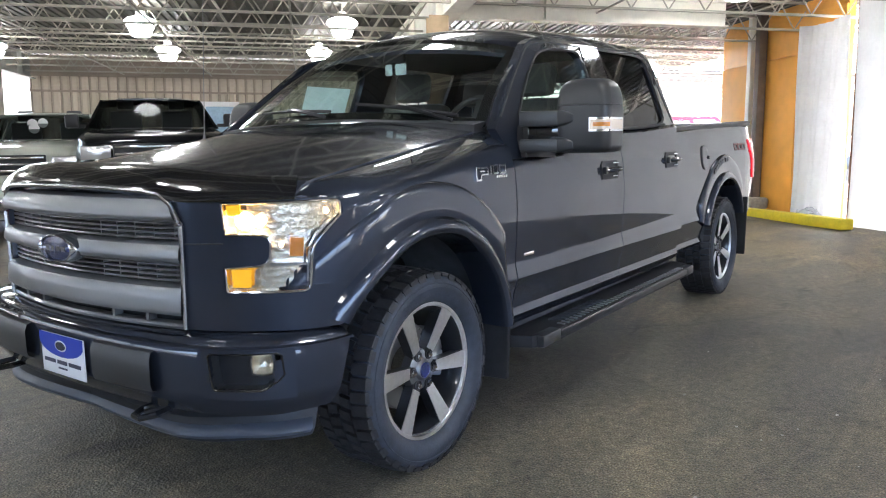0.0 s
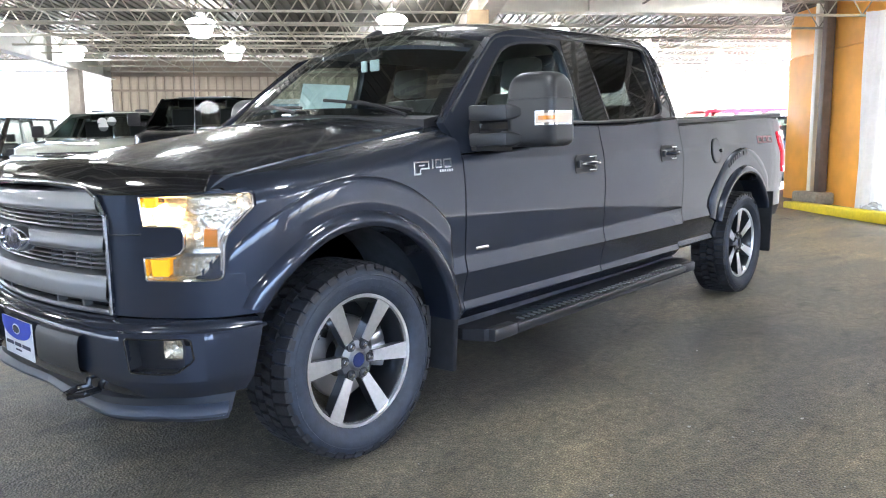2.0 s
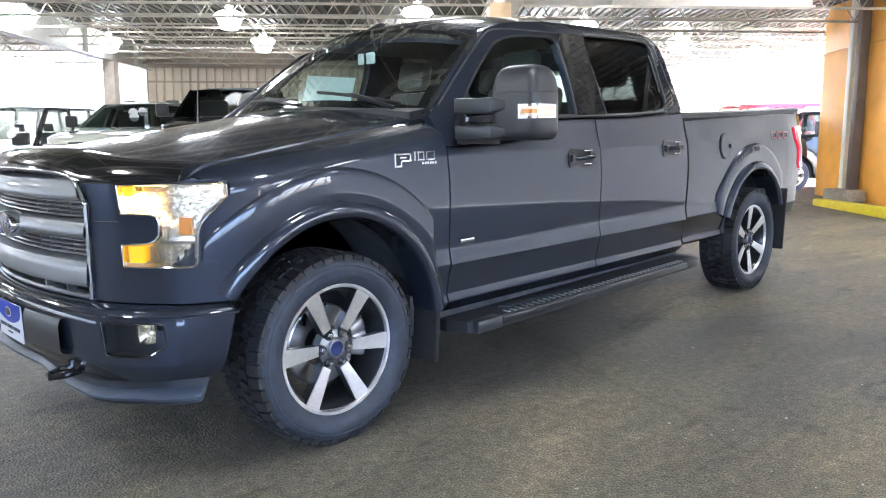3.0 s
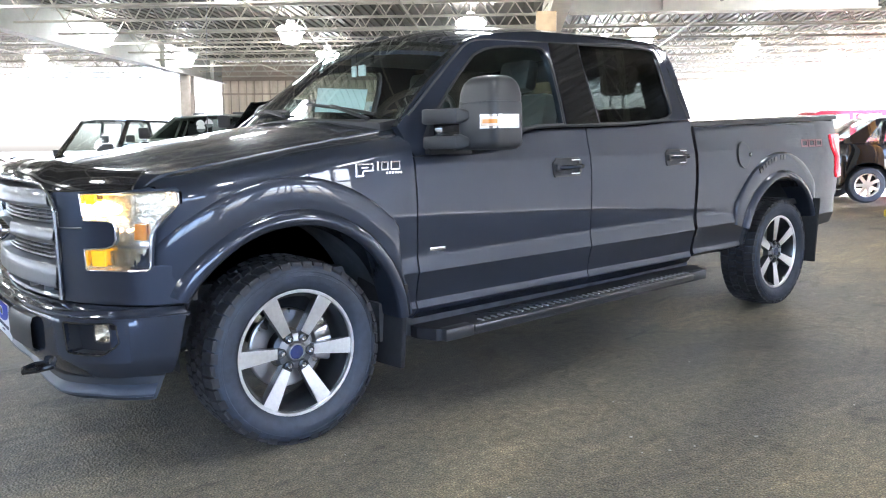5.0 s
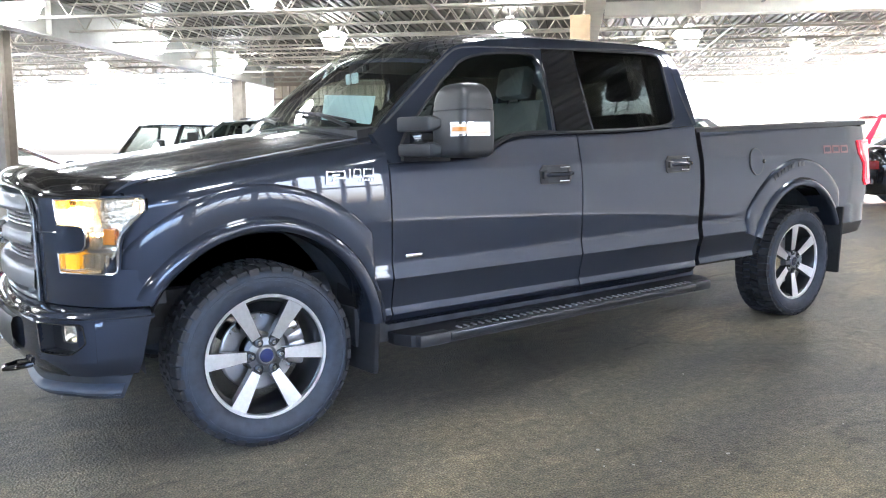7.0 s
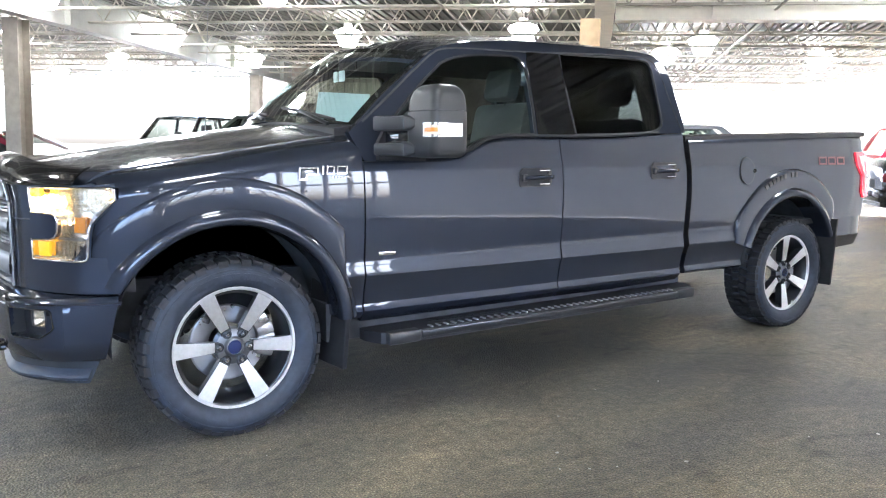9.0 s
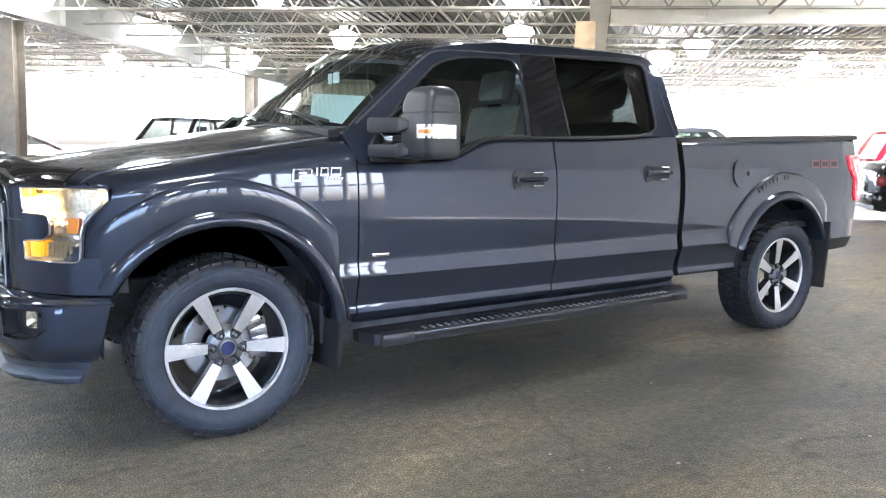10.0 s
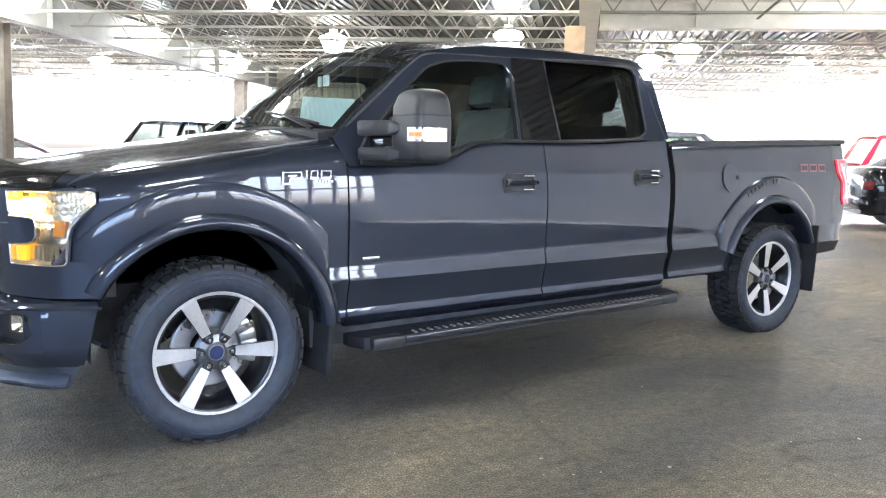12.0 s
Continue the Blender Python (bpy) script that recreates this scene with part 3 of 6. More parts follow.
# plain walls that close the place behind the camera, with a run of windows at the end of the sheeted side; the unseen
# back one is added to block light
bm = B()
box(bm, 5.75, 5.9, -14.64, -14.3, -0.7, 3.5)
box(bm, 5.75, 5.9, -11.6, -11.2, -0.7, 3.5)
box(bm, 5.75, 5.9, -14.3, -11.6, -0.7, 0.9)
box(bm, 5.75, 5.9, -14.3, -11.6, 2.3, 3.5)
for b0 in (-13.76, -13.22, -12.68, -12.14):
    box(bm, 5.78, 5.87, b0 - 0.03, b0 + 0.03, 0.9, 2.3)
box(bm, 5.75, 5.9, -11.2, -9.0, -0.7, 1.0)
box(bm, 5.75, 5.9, -11.2, -9.0, 2.6, 3.5)
for b0 in (-10.83, -10.46, -10.1, -9.73, -9.36):
    box(bm, 5.78, 5.87, b0 - 0.03, b0 + 0.03, 1.0, 2.6)
box(bm, 5.79, 5.86, -11.2, -9.0, 1.77, 1.83)
structure("wall_side", bm, SIDEWALL, RM, "pale painted wall with a run of open windows", False)
# added wall, out of view: blocks light and darkens what the truck's front reflects
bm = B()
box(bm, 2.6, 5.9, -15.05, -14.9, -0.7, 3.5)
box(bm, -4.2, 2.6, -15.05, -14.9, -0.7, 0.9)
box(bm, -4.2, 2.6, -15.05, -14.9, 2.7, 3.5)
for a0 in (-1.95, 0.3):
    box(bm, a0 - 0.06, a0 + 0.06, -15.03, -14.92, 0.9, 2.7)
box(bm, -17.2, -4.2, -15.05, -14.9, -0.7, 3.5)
structure("wall_back", bm, BACKWALL, RM, "unseen brown-grey wall added behind the bays to block light", False)
brown = thing("timber_post", "dark brown timber post between two hanging sheets", "post", RM)
bm = B()
box(bm, 5.54, 5.63, -0.96, -0.86, foot(5.6, -0.9), 3.3)
part("shaft", bm, BROWNWOOD, brown)
# plastic rubbish at the foot of the sheet
rub = thing("plastic_bag", "crumpled clear plastic bag on the floor", "bag", RM)
bm = B()
rnd = random.Random(5)
bmesh.ops.create_icosphere(bm, subdivisions=3, radius=0.13)
for v in bm.verts:
    v.co = Vector((v.co.x * 0.8, v.co.y * 1.6, v.co.z * 0.8)) * (1 + 0.5 * (noise.noise(v.co * 14)))
    v.co += Vector((5.38, -0.25, foot(5.4, -0.25) + 0.10))
part("bag", bm, shader("crumpled_plastic", (0.6, 0.62, 0.66), 0.2, coat=0.6, stain=0.3, stain_scale=9), rub, smooth=False)

# crumbs and small stones on the floor beside the truck
bm = B()
rnd = random.Random(11)
for i in range(46):
    x, y = rnd.uniform(-1.6, 2.6), rnd.uniform(-1.9, -0.25)
    r = rnd.choice((0.0025, 0.003, 0.004, 0.006))
    m = Matrix.Translation((x, y, r * 0.5)) @ Matrix.Rotation(rnd.uniform(0, 6), 4, "Z") @ Matrix.Diagonal((rnd.uniform(0.7, 1.8), 1, 0.6, 1))
    bmesh.ops.create_icosphere(bm, subdivisions=1, radius=r, matrix=m)
crumbs = new("litter", mesh_of(bm, "litter", shader("pale_grit", (0.55, 0.53, 0.49), 0.8, grain=0.3, scale=60), False))
tagged(crumbs, "pale grit and paper crumbs scattered on the asphalt", "litter", kind="stuff")
# ---- the pickup ----
YC = 0.965      # middle line of the truck
WB = 3.98       # wheelbase
HUB = 0.388     # height of the wheel centres
truck = thing("pickup_truck", "dark grey four-door pickup truck, headlights lit, parked on asphalt", "pickup truck")

SIDE = [(0.40, 0.035), (0.43, 0.0), (0.465, -0.036), (0.482, -0.0495), (0.489, -0.0525), (0.515, -0.0425), (0.522, -0.0415), (0.60, -0.0555), (0.645, -0.0685), (0.660, -0.074), (0.666, -0.074),
        (0.725, -0.062), (0.735, -0.061), (0.80, -0.0651), (0.87, -0.069), (0.91, -0.0707), (0.95, -0.0717), (1.00, -0.0714), (1.05, -0.0692), (1.10, -0.0654), (1.145, -0.0607), (1.155, -0.0595), (1.165, -0.0570), (1.22, -0.043), (1.30, -0.026), (1.40, -0.006)]
BELT = [(0.60, 1.190), (0.98, 1.205), (1.08, 1.210), (1.14, 1.220), (1.20, 1.240), (1.256, 1.267), (1.33, 1.296), (1.44, 1.310), (1.65, 1.316), (1.93, 1.319), (2.223, 1.326), (2.508, 1.342), (2.9, 1.366)]
HOODLINE = [(-0.85, 1.086), (-0.6, 1.131), (-0.4, 1.165), (-0.1, 1.2145), (0.2, 1.2625), (0.5, 1.3085), (0.62, 1.326)]
BEDTOP = [(2.84, 1.335), (3.4, 1.352), (4.2, 1.375), (4.9, 1.395)]
FRONT = Curve2([(-0.86, YC), (-0.85, 0.75), (-0.825, 0.55), (-0.79, 0.38), (-0.745, 0.26), (-0.68, 0.15), (-0.60, 0.06), (-0.50, 0.005), (-0.40, -0.03), (-0.28, -0.055)])
BUMPER = Curve2([(-0.912, YC), (-0.908, 0.72), (-0.888, 0.48), (-0.852, 0.28), (-0.79, 0.13), (-0.70, 0.03), (-0.57, -0.035), (-0.43, -0.06)])


def side_y(x, z):
    y = lerp_table(SIDE, z)
    if x < -0.28:
        y += 1.55 * (-0.28 - x) ** 2
    if x < -0.05 and lerp_table(SIDE, z) < -0.06:
        y += (-0.06 - lerp_table(SIDE, z)) * min((-0.05 - x) / 0.35, 1)
    if x > 2.81:
        y += 0.045
    if x > 4.55:
        y += 0.16 * (x - 4.55) ** 2
    return y


def both(make):
    """Builds a piece on the driver's side and its mirror on the other."""
    for s in (1, -1):
        make(s)


def flip(bm, s):
    if s < 0:
        for v in bm.verts:
            v.co.y = 2 * YC - v.co.y


def arch(x, cx, r, lift=0.0):
    d = abs(x - cx)
    return HUB + lift + math.sqrt(r * r - d * d) if d < r else 0.0


ROWS = sorted({z for z, y in SIDE} | {0.44, 0.455, 0.57, 0.625, 0.695, 0.765, 0.835, 0.89, 0.93, 0.975, 1.025, 1.075, 1.125, 1.19, 1.25, 1.27, 1.285, 1.32, 1.34, 1.36, 1.38})


def panel(name, xs, zlo, zhi, s, label="", roll=None, start=None):
    """A side panel: columns at xs from zlo(x) to zhi(x) on the body surface, its rows on the creases, with turned-in edges."""
    bm = B()
    rows = []
    for x0 in xs:
        a, b = zlo(x0), zhi(x0)
        rows.append((x0, a, b))
    levels = [-1.0] + ROWS
    tops = [0.10, 0.09, 0.08, 0.07, 0.06, 0.05, 0.04, 0.03, 0.02, 0.01, 0.0] if roll else [0.016, 0.006, 0.0]
    def f(u, v):
        x, a, b = rows[round(u * (len(rows) - 1))]
        i = round(v * (len(levels) + len(tops) - 1))
        z = min(max(levels[i], a), b - tops[0]) if i < len(levels) else b - tops[i - len(levels)]
        if start and start(z) > x:
            x = start(z)
        y = side_y(x, z) + (roll(x, z, b) if roll else 0)
        if not roll and i > len(levels):
            y += 0.004 if i == len(levels) + 1 else 0.012
        return (x, y, z)
    grid(bm, f, len(rows) - 1, len(levels) + len(tops) - 1)
    bmesh.ops.dissolve_degenerate(bm, dist=1e-4, edges=bm.edges[:])
    skirt(bm, (0, 0.035, 0))
    flip(bm, s)
    return part(name, bm, PAINT, truck, label, 24 if roll else 13)


def stations(x0, x1, cx=None, r=0.0, n=24):
    xs = [x0 + (x1 - x0) * i / n for i in range(n + 1)]
    if cx is not None:
        xs += [cx + r * math.sin(radians(a)) for a in range(-90, 91, 4)] + [cx - r - 0.001, cx + r + 0.001]
    return sorted({round(x, 4) for x in xs if x0 <= x <= x1})


AF, AR = 0.51, 0.51    # wheel-arch openings


LAMP_EDGE = [(0.80, -0.561), (0.93, -0.549), (0.955, -0.541), (0.982, -0.515), (1.04, -0.457), (1.092, -0.451)]


def fender(s):
    """The fender starts behind the lamp and above the seam that runs from the lamp to the wheel arch."""
    zlo = lambda x: max(0.455 if x > 0 else 0.822, arch(x, 0.0, AF, 0.05))
    panel("front_fender", stations(-0.60, 0.598, 0.0, AF, 48), zlo, lambda x: spline(HOODLINE, x) - 0.006, s,
          roll=lambda x, z, top: 0.13 * max(0, 1 - (top - z) / 0.10) ** 2.2, start=lambda z: lerp_table(LAMP_EDGE, z) + 0.010 if z < 1.10 else -9)


def front_door(s):
    panel("front_door", stations(0.606, 1.800, n=40), lambda x: 0.432, lambda x: spline(BELT, x), s)


def rear_door(s):
    panel("rear_door", stations(1.808, 2.848, n=24), lambda x: 0.432 + 0.03 * max(0, x - 2.3), lambda x: spline(BELT, x), s)


def bed_side(s):
    zlo = lambda x: max(0.47 if x < 4.0 else 0.76, arch(x, WB, AR, 0.05))
    panel("bed_side", stations(2.904, 4.93, WB, AR, 60), zlo, lambda x: spline(BEDTOP, x), s,
          roll=lambda x, z, top: 0.035 * max(0, 1 - (top - z) / 0.05) ** 2)


for make in (fender, front_door, rear_door, bed_side):
    both(make)


def flare(cx, s, x_end0, x_end1):
    """The painted lip round a wheel arch, with its outer bulge."""
    bm = B()
    prof = [(0.490, 0.06), (0.490, -0.078), (0.492, -0.090), (0.497, -0.099), (0.505, -0.105), (0.515, -0.1075), (0.526, -0.107), (0.537, -0.103), (0.546, -0.0965), (0.552, -0.089), (0.556, -0.082), (0.559, -0.079),
            (0.585, -0.0815), (0.62, -0.082), (0.65, -0.0805), (0.670, -0.0775), (0.678, -0.0745), (0.685, -0.069), (0.690, -0.060), (0.693, -0.045)]
    a0, a1 = radians(x_end0), radians(x_end1)
    n = 56
    vs = []
    for i in range(n + 1):
        a = a0 + (a1 - a0) * i / n
        row = []
        # the bulge narrows where it comes near the door and the bumper
        wide = max(min(0.693, 0.525 / max(abs(math.cos(a)), 0.2) if math.cos(a) > 0 else 0.60 / max(-math.cos(a), 0.2)), 0.578)
        for r, y in prof:
            if r > 0.556:
                r = 0.556 + (r - 0.556) * (wide - 0.556) / 0.137
            x, z = cx + r * math.cos(a), HUB + 0.05 + r * math.sin(a)
            row.append(bm.verts.new((x, y + (side_y(x, 0.9) + 0.068 if x < 2 else 0.035), z)))
        vs.append(row)
    for p, q in zip(vs, vs[1:]):
        for k in range(len(prof) - 1):
            bm.faces.new((p[k], q[k], q[k + 1], p[k + 1]))
    flip(bm, s)
    part("wheel_arch_flare", bm, PAINT, truck, "", 24)


for s in (1, -1):
    flare(-0.02, s, 4, 152)
    flare(WB - 0.02, s, 22, 161)


def liner(cx, s):
    bm = B()
    lathe(bm, [(0.50, -0.02), (0.50, 0.42), (0.05, 0.42)], 32, "y", (cx, 0, HUB + 0.05), radians(6 if cx else -4), radians(174 if cx else 184))
    flip(bm, s)
    part("wheel_well", bm, DARK, truck)


for s in (1, -1):
    liner(0.0, s)
    liner(WB, s)


# hood
def hood_z(x, d):
    e = spline(HOODLINE, x)
    crown = 0.075 - 0.01 * (x + 0.85)
    v = min(abs(d) / 0.86, 1)
    ridge = 0.009 / (1 + math.exp((v - 0.62) * 14))
    return e + crown * (1 - v ** 2.6) + ridge


def front_x(d):
    """The truck's front line in plan, at d from its middle."""
    d = abs(d)
    return -0.855 + 0.062 * (d / 0.565) ** 2 + (1.7 * (d - 0.565) ** 2 if d > 0.565 else 0)


bm = B()
def hood_f(u, v):
    d = (v - 0.5) * 2 * 0.855
    x0, x1 = front_x(d) + 0.015, 0.47 + 0.07 * (d / 0.86) ** 2
    x = x0 + (x1 - x0) * u ** 1.3
    drop = (0.016 + 0.075 * min(abs(d), 0.62) ** 2) * max(0, 1 - (x - x0) / 0.10) ** 2
    return (x, YC + d, hood_z(x, d) - drop)
grid(bm, hood_f, 44, 56)
skirt(bm, (0, 0, -0.03))
part("hood", bm, DUSTYPAINT, truck)

# cowl under the windshield
bm = B()
grid(bm, lambda u, v: (0.46 + 0.12 * u + 0.07 * ((v - 0.5) * 2) ** 2, YC + (v - 0.5) * 1.72, 1.345 + 0.02 * u + 0.03 * (1 - ((v - 0.5) * 2) ** 2)), 4, 24)
skirt(bm, (0, 0, -0.08))
part("cowl", bm, BLACK, truck)


# greenhouse
def green_y(x, z):
    return -0.028 + 0.40 * (z - 1.29) + 0.05 * max(0, z - 1.70) + 0.10 * max(0, x - 2.5) ** 2 + 0.05 * max(0, 1.1 - x) + 3.0 * max(0, z - 1.785) ** 2 + 0.016 * min(1.0, max(0.0, (1.35 - x) / 0.3)) * min(1.0, max(0.0, (z - 1.33) / 0.15))


SHELL = [(0.56, 1.325), (0.70, 1.432), (0.831, 1.537), (0.96, 1.644), (1.10, 1.750), (1.15, 1.771), (1.216, 1.789), (1.35, 1.814), (1.64, 1.843), (2.05, 1.853), (2.42, 1.856), (2.66, 1.854), (2.73, 1.846), (2.78, 1.828), (2.815, 1.798), (2.838, 1.745),
         (2.852, 1.678), (2.864, 1.536), (2.868, 1.43), (2.862, 1.362)] + [(x, spline(BELT, x) + 0.002) for x in (2.508, 2.223, 1.93, 1.65, 1.44, 1.33, 1.256, 1.20, 1.14, 1.08, 0.98)] + [(0.615, 1.192)]
WIN_F = [(0.86, 1.236), (0.98, 1.226), (1.11, 1.234), (1.19, 1.256), (1.25, 1.286), (1.33, 1.313), (1.44, 1.327), (1.650, 1.333), (1.668, 1.458), (1.680, 1.61), (1.676, 1.68), (1.668, 1.72), (1.645, 1.744), (1.60, 1.753), (1.417, 1.746), (1.30, 1.735), (1.23, 1.720), (1.18, 1.703), (1.135, 1.682),
         (1.014, 1.585), (0.914, 1.495), (0.80, 1.392), (0.782, 1.35), (0.80, 1.27)]
WIN_R = [(1.935, 1.334), (2.223, 1.341), (2.508, 1.356), (2.60, 1.372), (2.648, 1.395), (2.668, 1.43), (2.674, 1.50), (2.684, 1.615), (2.694, 1.735), (2.690, 1.77), (2.670, 1.792), (2.62, 1.800), (2.487, 1.802), (2.03, 1.793), (1.955, 1.790), (1.938, 1.563)]
DOOR_LINE = [(0.64, 1.375), (0.689, 1.412), (0.831, 1.522), (0.961, 1.627), (1.085, 1.722), (1.135, 1.751), (1.18, 1.763), (1.245, 1.771), (1.45, 1.778), (1.695, 1.784), (1.901, 1.793), (2.3, 1.815), (2.60, 1.822), (2.68, 1.818), (2.735, 1.79), (2.760, 1.74), (2.778, 1.66), (2.80, 1.50), (2.832, 1.37)]


def cab_side(s):
    bm = B()
    plate(bm, SHELL, [WIN_F, WIN_R], 0.045)
    for z in (1.40, 1.50, 1.60, 1.70, 1.785, 1.795, 1.805, 1.815, 1.825, 1.835, 1.845):
        bmesh.ops.bisect_plane(bm, geom=bm.verts[:] + bm.edges[:] + bm.faces[:], plane_co=(0, 0, z), plane_no=(0, 0, 1))
    for x in (0.7, 0.8, 0.9, 1.0, 1.1, 2.5, 2.6, 2.7, 2.8):
        bmesh.ops.bisect_plane(bm, geom=bm.verts[:] + bm.edges[:] + bm.faces[:], plane_co=(x, 0, 0), plane_no=(1, 0, 0))
    for v in bm.verts:
        v.co.y += green_y(v.co.x, v.co.z)
    flip(bm, s)
    part("cab_frame", bm, PAINT, truck)
    # shut line over the doors
    bm = B()
    tube(bm, [(x, green_y(x, z) + 0.0015, z) for x, z in DOOR_LINE], 0.006, 6)
    flip(bm, s)
    part("door_gap", bm, DARK, truck)
    bm = B()
    plate(bm, WIN_F, (), 0.004, warp=lambda x, y, z: (x, green_y(x, z) + 0.018 + y, z))
    flip(bm, s)
    part("front_side_window", bm, FRONTGLASS, truck, "lightly tinted side glass").visible_shadow = False
    bm = B()
    plate(bm, WIN_R, (), 0.004, warp=lambda x, y, z: (x, green_y(x, z) + 0.014 + y, z))
    flip(bm, s)
    part("rear_side_window", bm, TINT, truck, "dark privacy side glass").visible_shadow = False
    # gloss black pillar cover between the doors
    bm = B()
    plate(bm, [(1.662, 1.322), (1.925, 1.325), (1.928, 1.562), (1.946, 1.789), (1.716, 1.784), (1.692, 1.70), (1.692, 1.61), (1.680, 1.458)], (), 0.01, warp=lambda x, y, z: (x, green_y(x, z) - 0.006 + y, z))
    flip(bm, s)
    part("pillar_cover", bm, GLOSSBLACK, truck, "gloss black pillar cover")
    # bright run channel at the rear of the front window
    bm = B()
    tube(bm, [(x - 0.006, green_y(x, z) - 0.004, z) for x, z in ((1.650, 1.33), (1.668, 1.458), (1.680, 1.61), (1.676, 1.68), (1.668, 1.72), (1.645, 1.744))], 0.007, 6)
    flip(bm, s)
    part("window_seal", bm, GREYMETAL, truck)
    # dark trim round both windows
    for loop in (WIN_F, WIN_R):
        bm = B()
        pts = [(x, green_y(x, z) - 0.001, z) for x, z in loop]
        tube(bm, pts + pts[:1], 0.007, 6)
        flip(bm, s)
        part("window_trim", bm, BLACK, truck, "black window trim")
    # dark weather strips along the sills
    bm = B()
    pts = [(x, green_y(x, spline(BELT, x) + 0.010) - 0.010, spline(BELT, x) + 0.010) for x in (0.9, 0.98, 1.04, 1.08, 1.14, 1.2, 1.256, 1.3, 1.35, 1.44, 1.6, 1.8, 2.0, 2.2, 2.5, 2.6)]
    tube(bm, pts, 0.008, 6)
    flip(bm, s)
    part("sill_strip", bm, BLACK, truck)


both(cab_side)

# roof
ROOFEDGE = [(1.02, 1.70), (1.10, 1.752), (1.216, 1.791), (1.35, 1.816), (1.64, 1.846), (2.05, 1.857), (2.42, 1.860), (2.62, 1.859), (2.73, 1.849), (2.785, 1.828), (2.82, 1.796), (2.842, 1.745), (2.856, 1.68)]
bm = B()
def roof_f(u, v):
    t = (v - 0.5) * 2
    x0 = 0.94 + 0.20 * t * t
    x = x0 + (2.856 - x0) * (1 - (1 - u) ** 1.6)
    e = spline(ROOFEDGE, max(x, 1.10)) - 0.004
    y0 = green_y(x, e)
    crown = 0.085 * (1 - abs(t) ** 2.4)
    z = e + crown - 0.10 * max(0, (x0 + 0.16 - x)) * (1 - abs(t) ** 3) - 0.06 * max(0, 1 - u * 9) ** 2
    return (x, YC + (YC - y0) * t, z)
grid(bm, roof_f, 60, 44)
skirt(bm, (0, 0, -0.02))
part("roof", bm, PAINT, truck)


# windshield
def wind_f(u, v, off=0.0):
    t = (v - 0.5) * 2
    xb, yb, zb = 0.50 + 0.10 * t * t, YC + 0.87 * t, 1.355 + 0.035 * (1 - t * t) - 0.02 * t * t
    xt, yt, zt = 0.955 + 0.19 * t * t, YC + 0.735 * t, 1.735 + 0.075 * (1 - abs(t) ** 2.4)
    bow = 0.03 * math.sin(math.pi * u)
    return (xb + (xt - xb) * u - bow * 0.6 + off, yb + (yt - yb) * u, zb + (zt - zb) * u + bow * 0.7)
bm = B()
grid(bm, wind_f, 20, 32)
part("windshield", bm, GLASS, truck, "clear windshield glass").visible_shadow = False
bm = B()
for v0, v1 in ((0.0, 0.03), (0.97, 1.0)):
    grid(bm, lambda u, v: wind_f(u, v0 + (v1 - v0) * v, 0.004), 16, 2)
grid(bm, lambda u, v: wind_f(0.93 + 0.07 * u, v, 0.004), 2, 32)
grid(bm, lambda u, v: wind_f(0.07 * u, v, 0.004), 2, 32)
part("windshield_frit", bm, GLOSSBLACK, truck)


def a_pillar(s):
    bm = B()
    def f(u, v):
        p, q = Vector(wind_f(u, 0.0, -0.004)), Vector((0, 0, 0))
        x = 0.60 + (1.16 - 0.60) * u
        z = lerp_table([(0.56, 1.345), (0.70, 1.445), (0.85, 1.565), (1.0, 1.68), (1.10, 1.745), (1.20, 1.782)], x)
        q = Vector((x + 0.02, green_y(x, z) - 0.002, z - 0.012))
        r = p.lerp(q, v)
        r += Vector((-0.35, -0.6, 0.5)).normalized() * 0.018 * math.sin(math.pi * v)
        return r
    grid(bm, f, 18, 6)
    skirt(bm, (0.01, 0.03, -0.01))
    flip(bm, s)
    part("windshield_pillar", bm, PAINT, truck)


both(a_pillar)

# rear wall of the cab with its window
bm = B()
y0, y1 = 0.03, 2 * YC - 0.03
plate(bm, [(y0, 0.5), (y1, 0.5), (y1, 1.36), (y1 - 0.17, 1.80), (y0 + 0.17, 1.80), (y0, 1.36)], [[(0.30, 1.36), (1.63, 1.36), (1.55, 1.68), (0.38, 1.68)]], 0.03,
      warp=lambda x, y, z: (2.815 - max(0, z - 1.36) * 0.08 + y, x, z))
part("cab_rear_wall", bm, PAINT, truck)
bm = B()
plate(bm, [(0.30, 1.36), (1.63, 1.36), (1.55, 1.68), (0.38, 1.68)], (), 0.004, warp=lambda x, y, z: (2.825 - max(0, z - 1.36) * 0.08 + y, x, z))
part("rear_window", bm, pane("rear_glass", (0.45, 0.5, 0.5)), truck, "rear cab window").visible_shadow = False

# bed: front wall, floor, tailgate, rail caps and folding cover
bm = B()
box(bm, 2.90, 2.94, 0.06, 2 * YC - 0.06, 0.5, 1.33)
part("bed_front_wall", bm, PAINT, truck)
bm = B()
box(bm, 2.9, 4.9, 0.04, 2 * YC - 0.04, 0.72, 0.76)
part("bed_floor", bm, BLACK, truck)
bm = B()
box(bm, 4.90, 4.985, 0.10, 2 * YC - 0.10, 0.78, 1.395, None, 0.02)
part("tailgate", bm, PAINT, truck)


def rail(s):
    bm = B()
    grid(bm, lambda u, v: (2.89 + 2.055 * u, 0.035 + 0.09 * v, spline(BEDTOP, 2.89 + 2.02 * u) + 0.012 * math.sin(math.pi * v)), 30, 6)
    skirt(bm, (0, 0, -0.03))
    flip(bm, s)
    part("bed_rail_cap", bm, BLACK, truck)


both(rail)

# gap filler between cab and bed
bm = B()
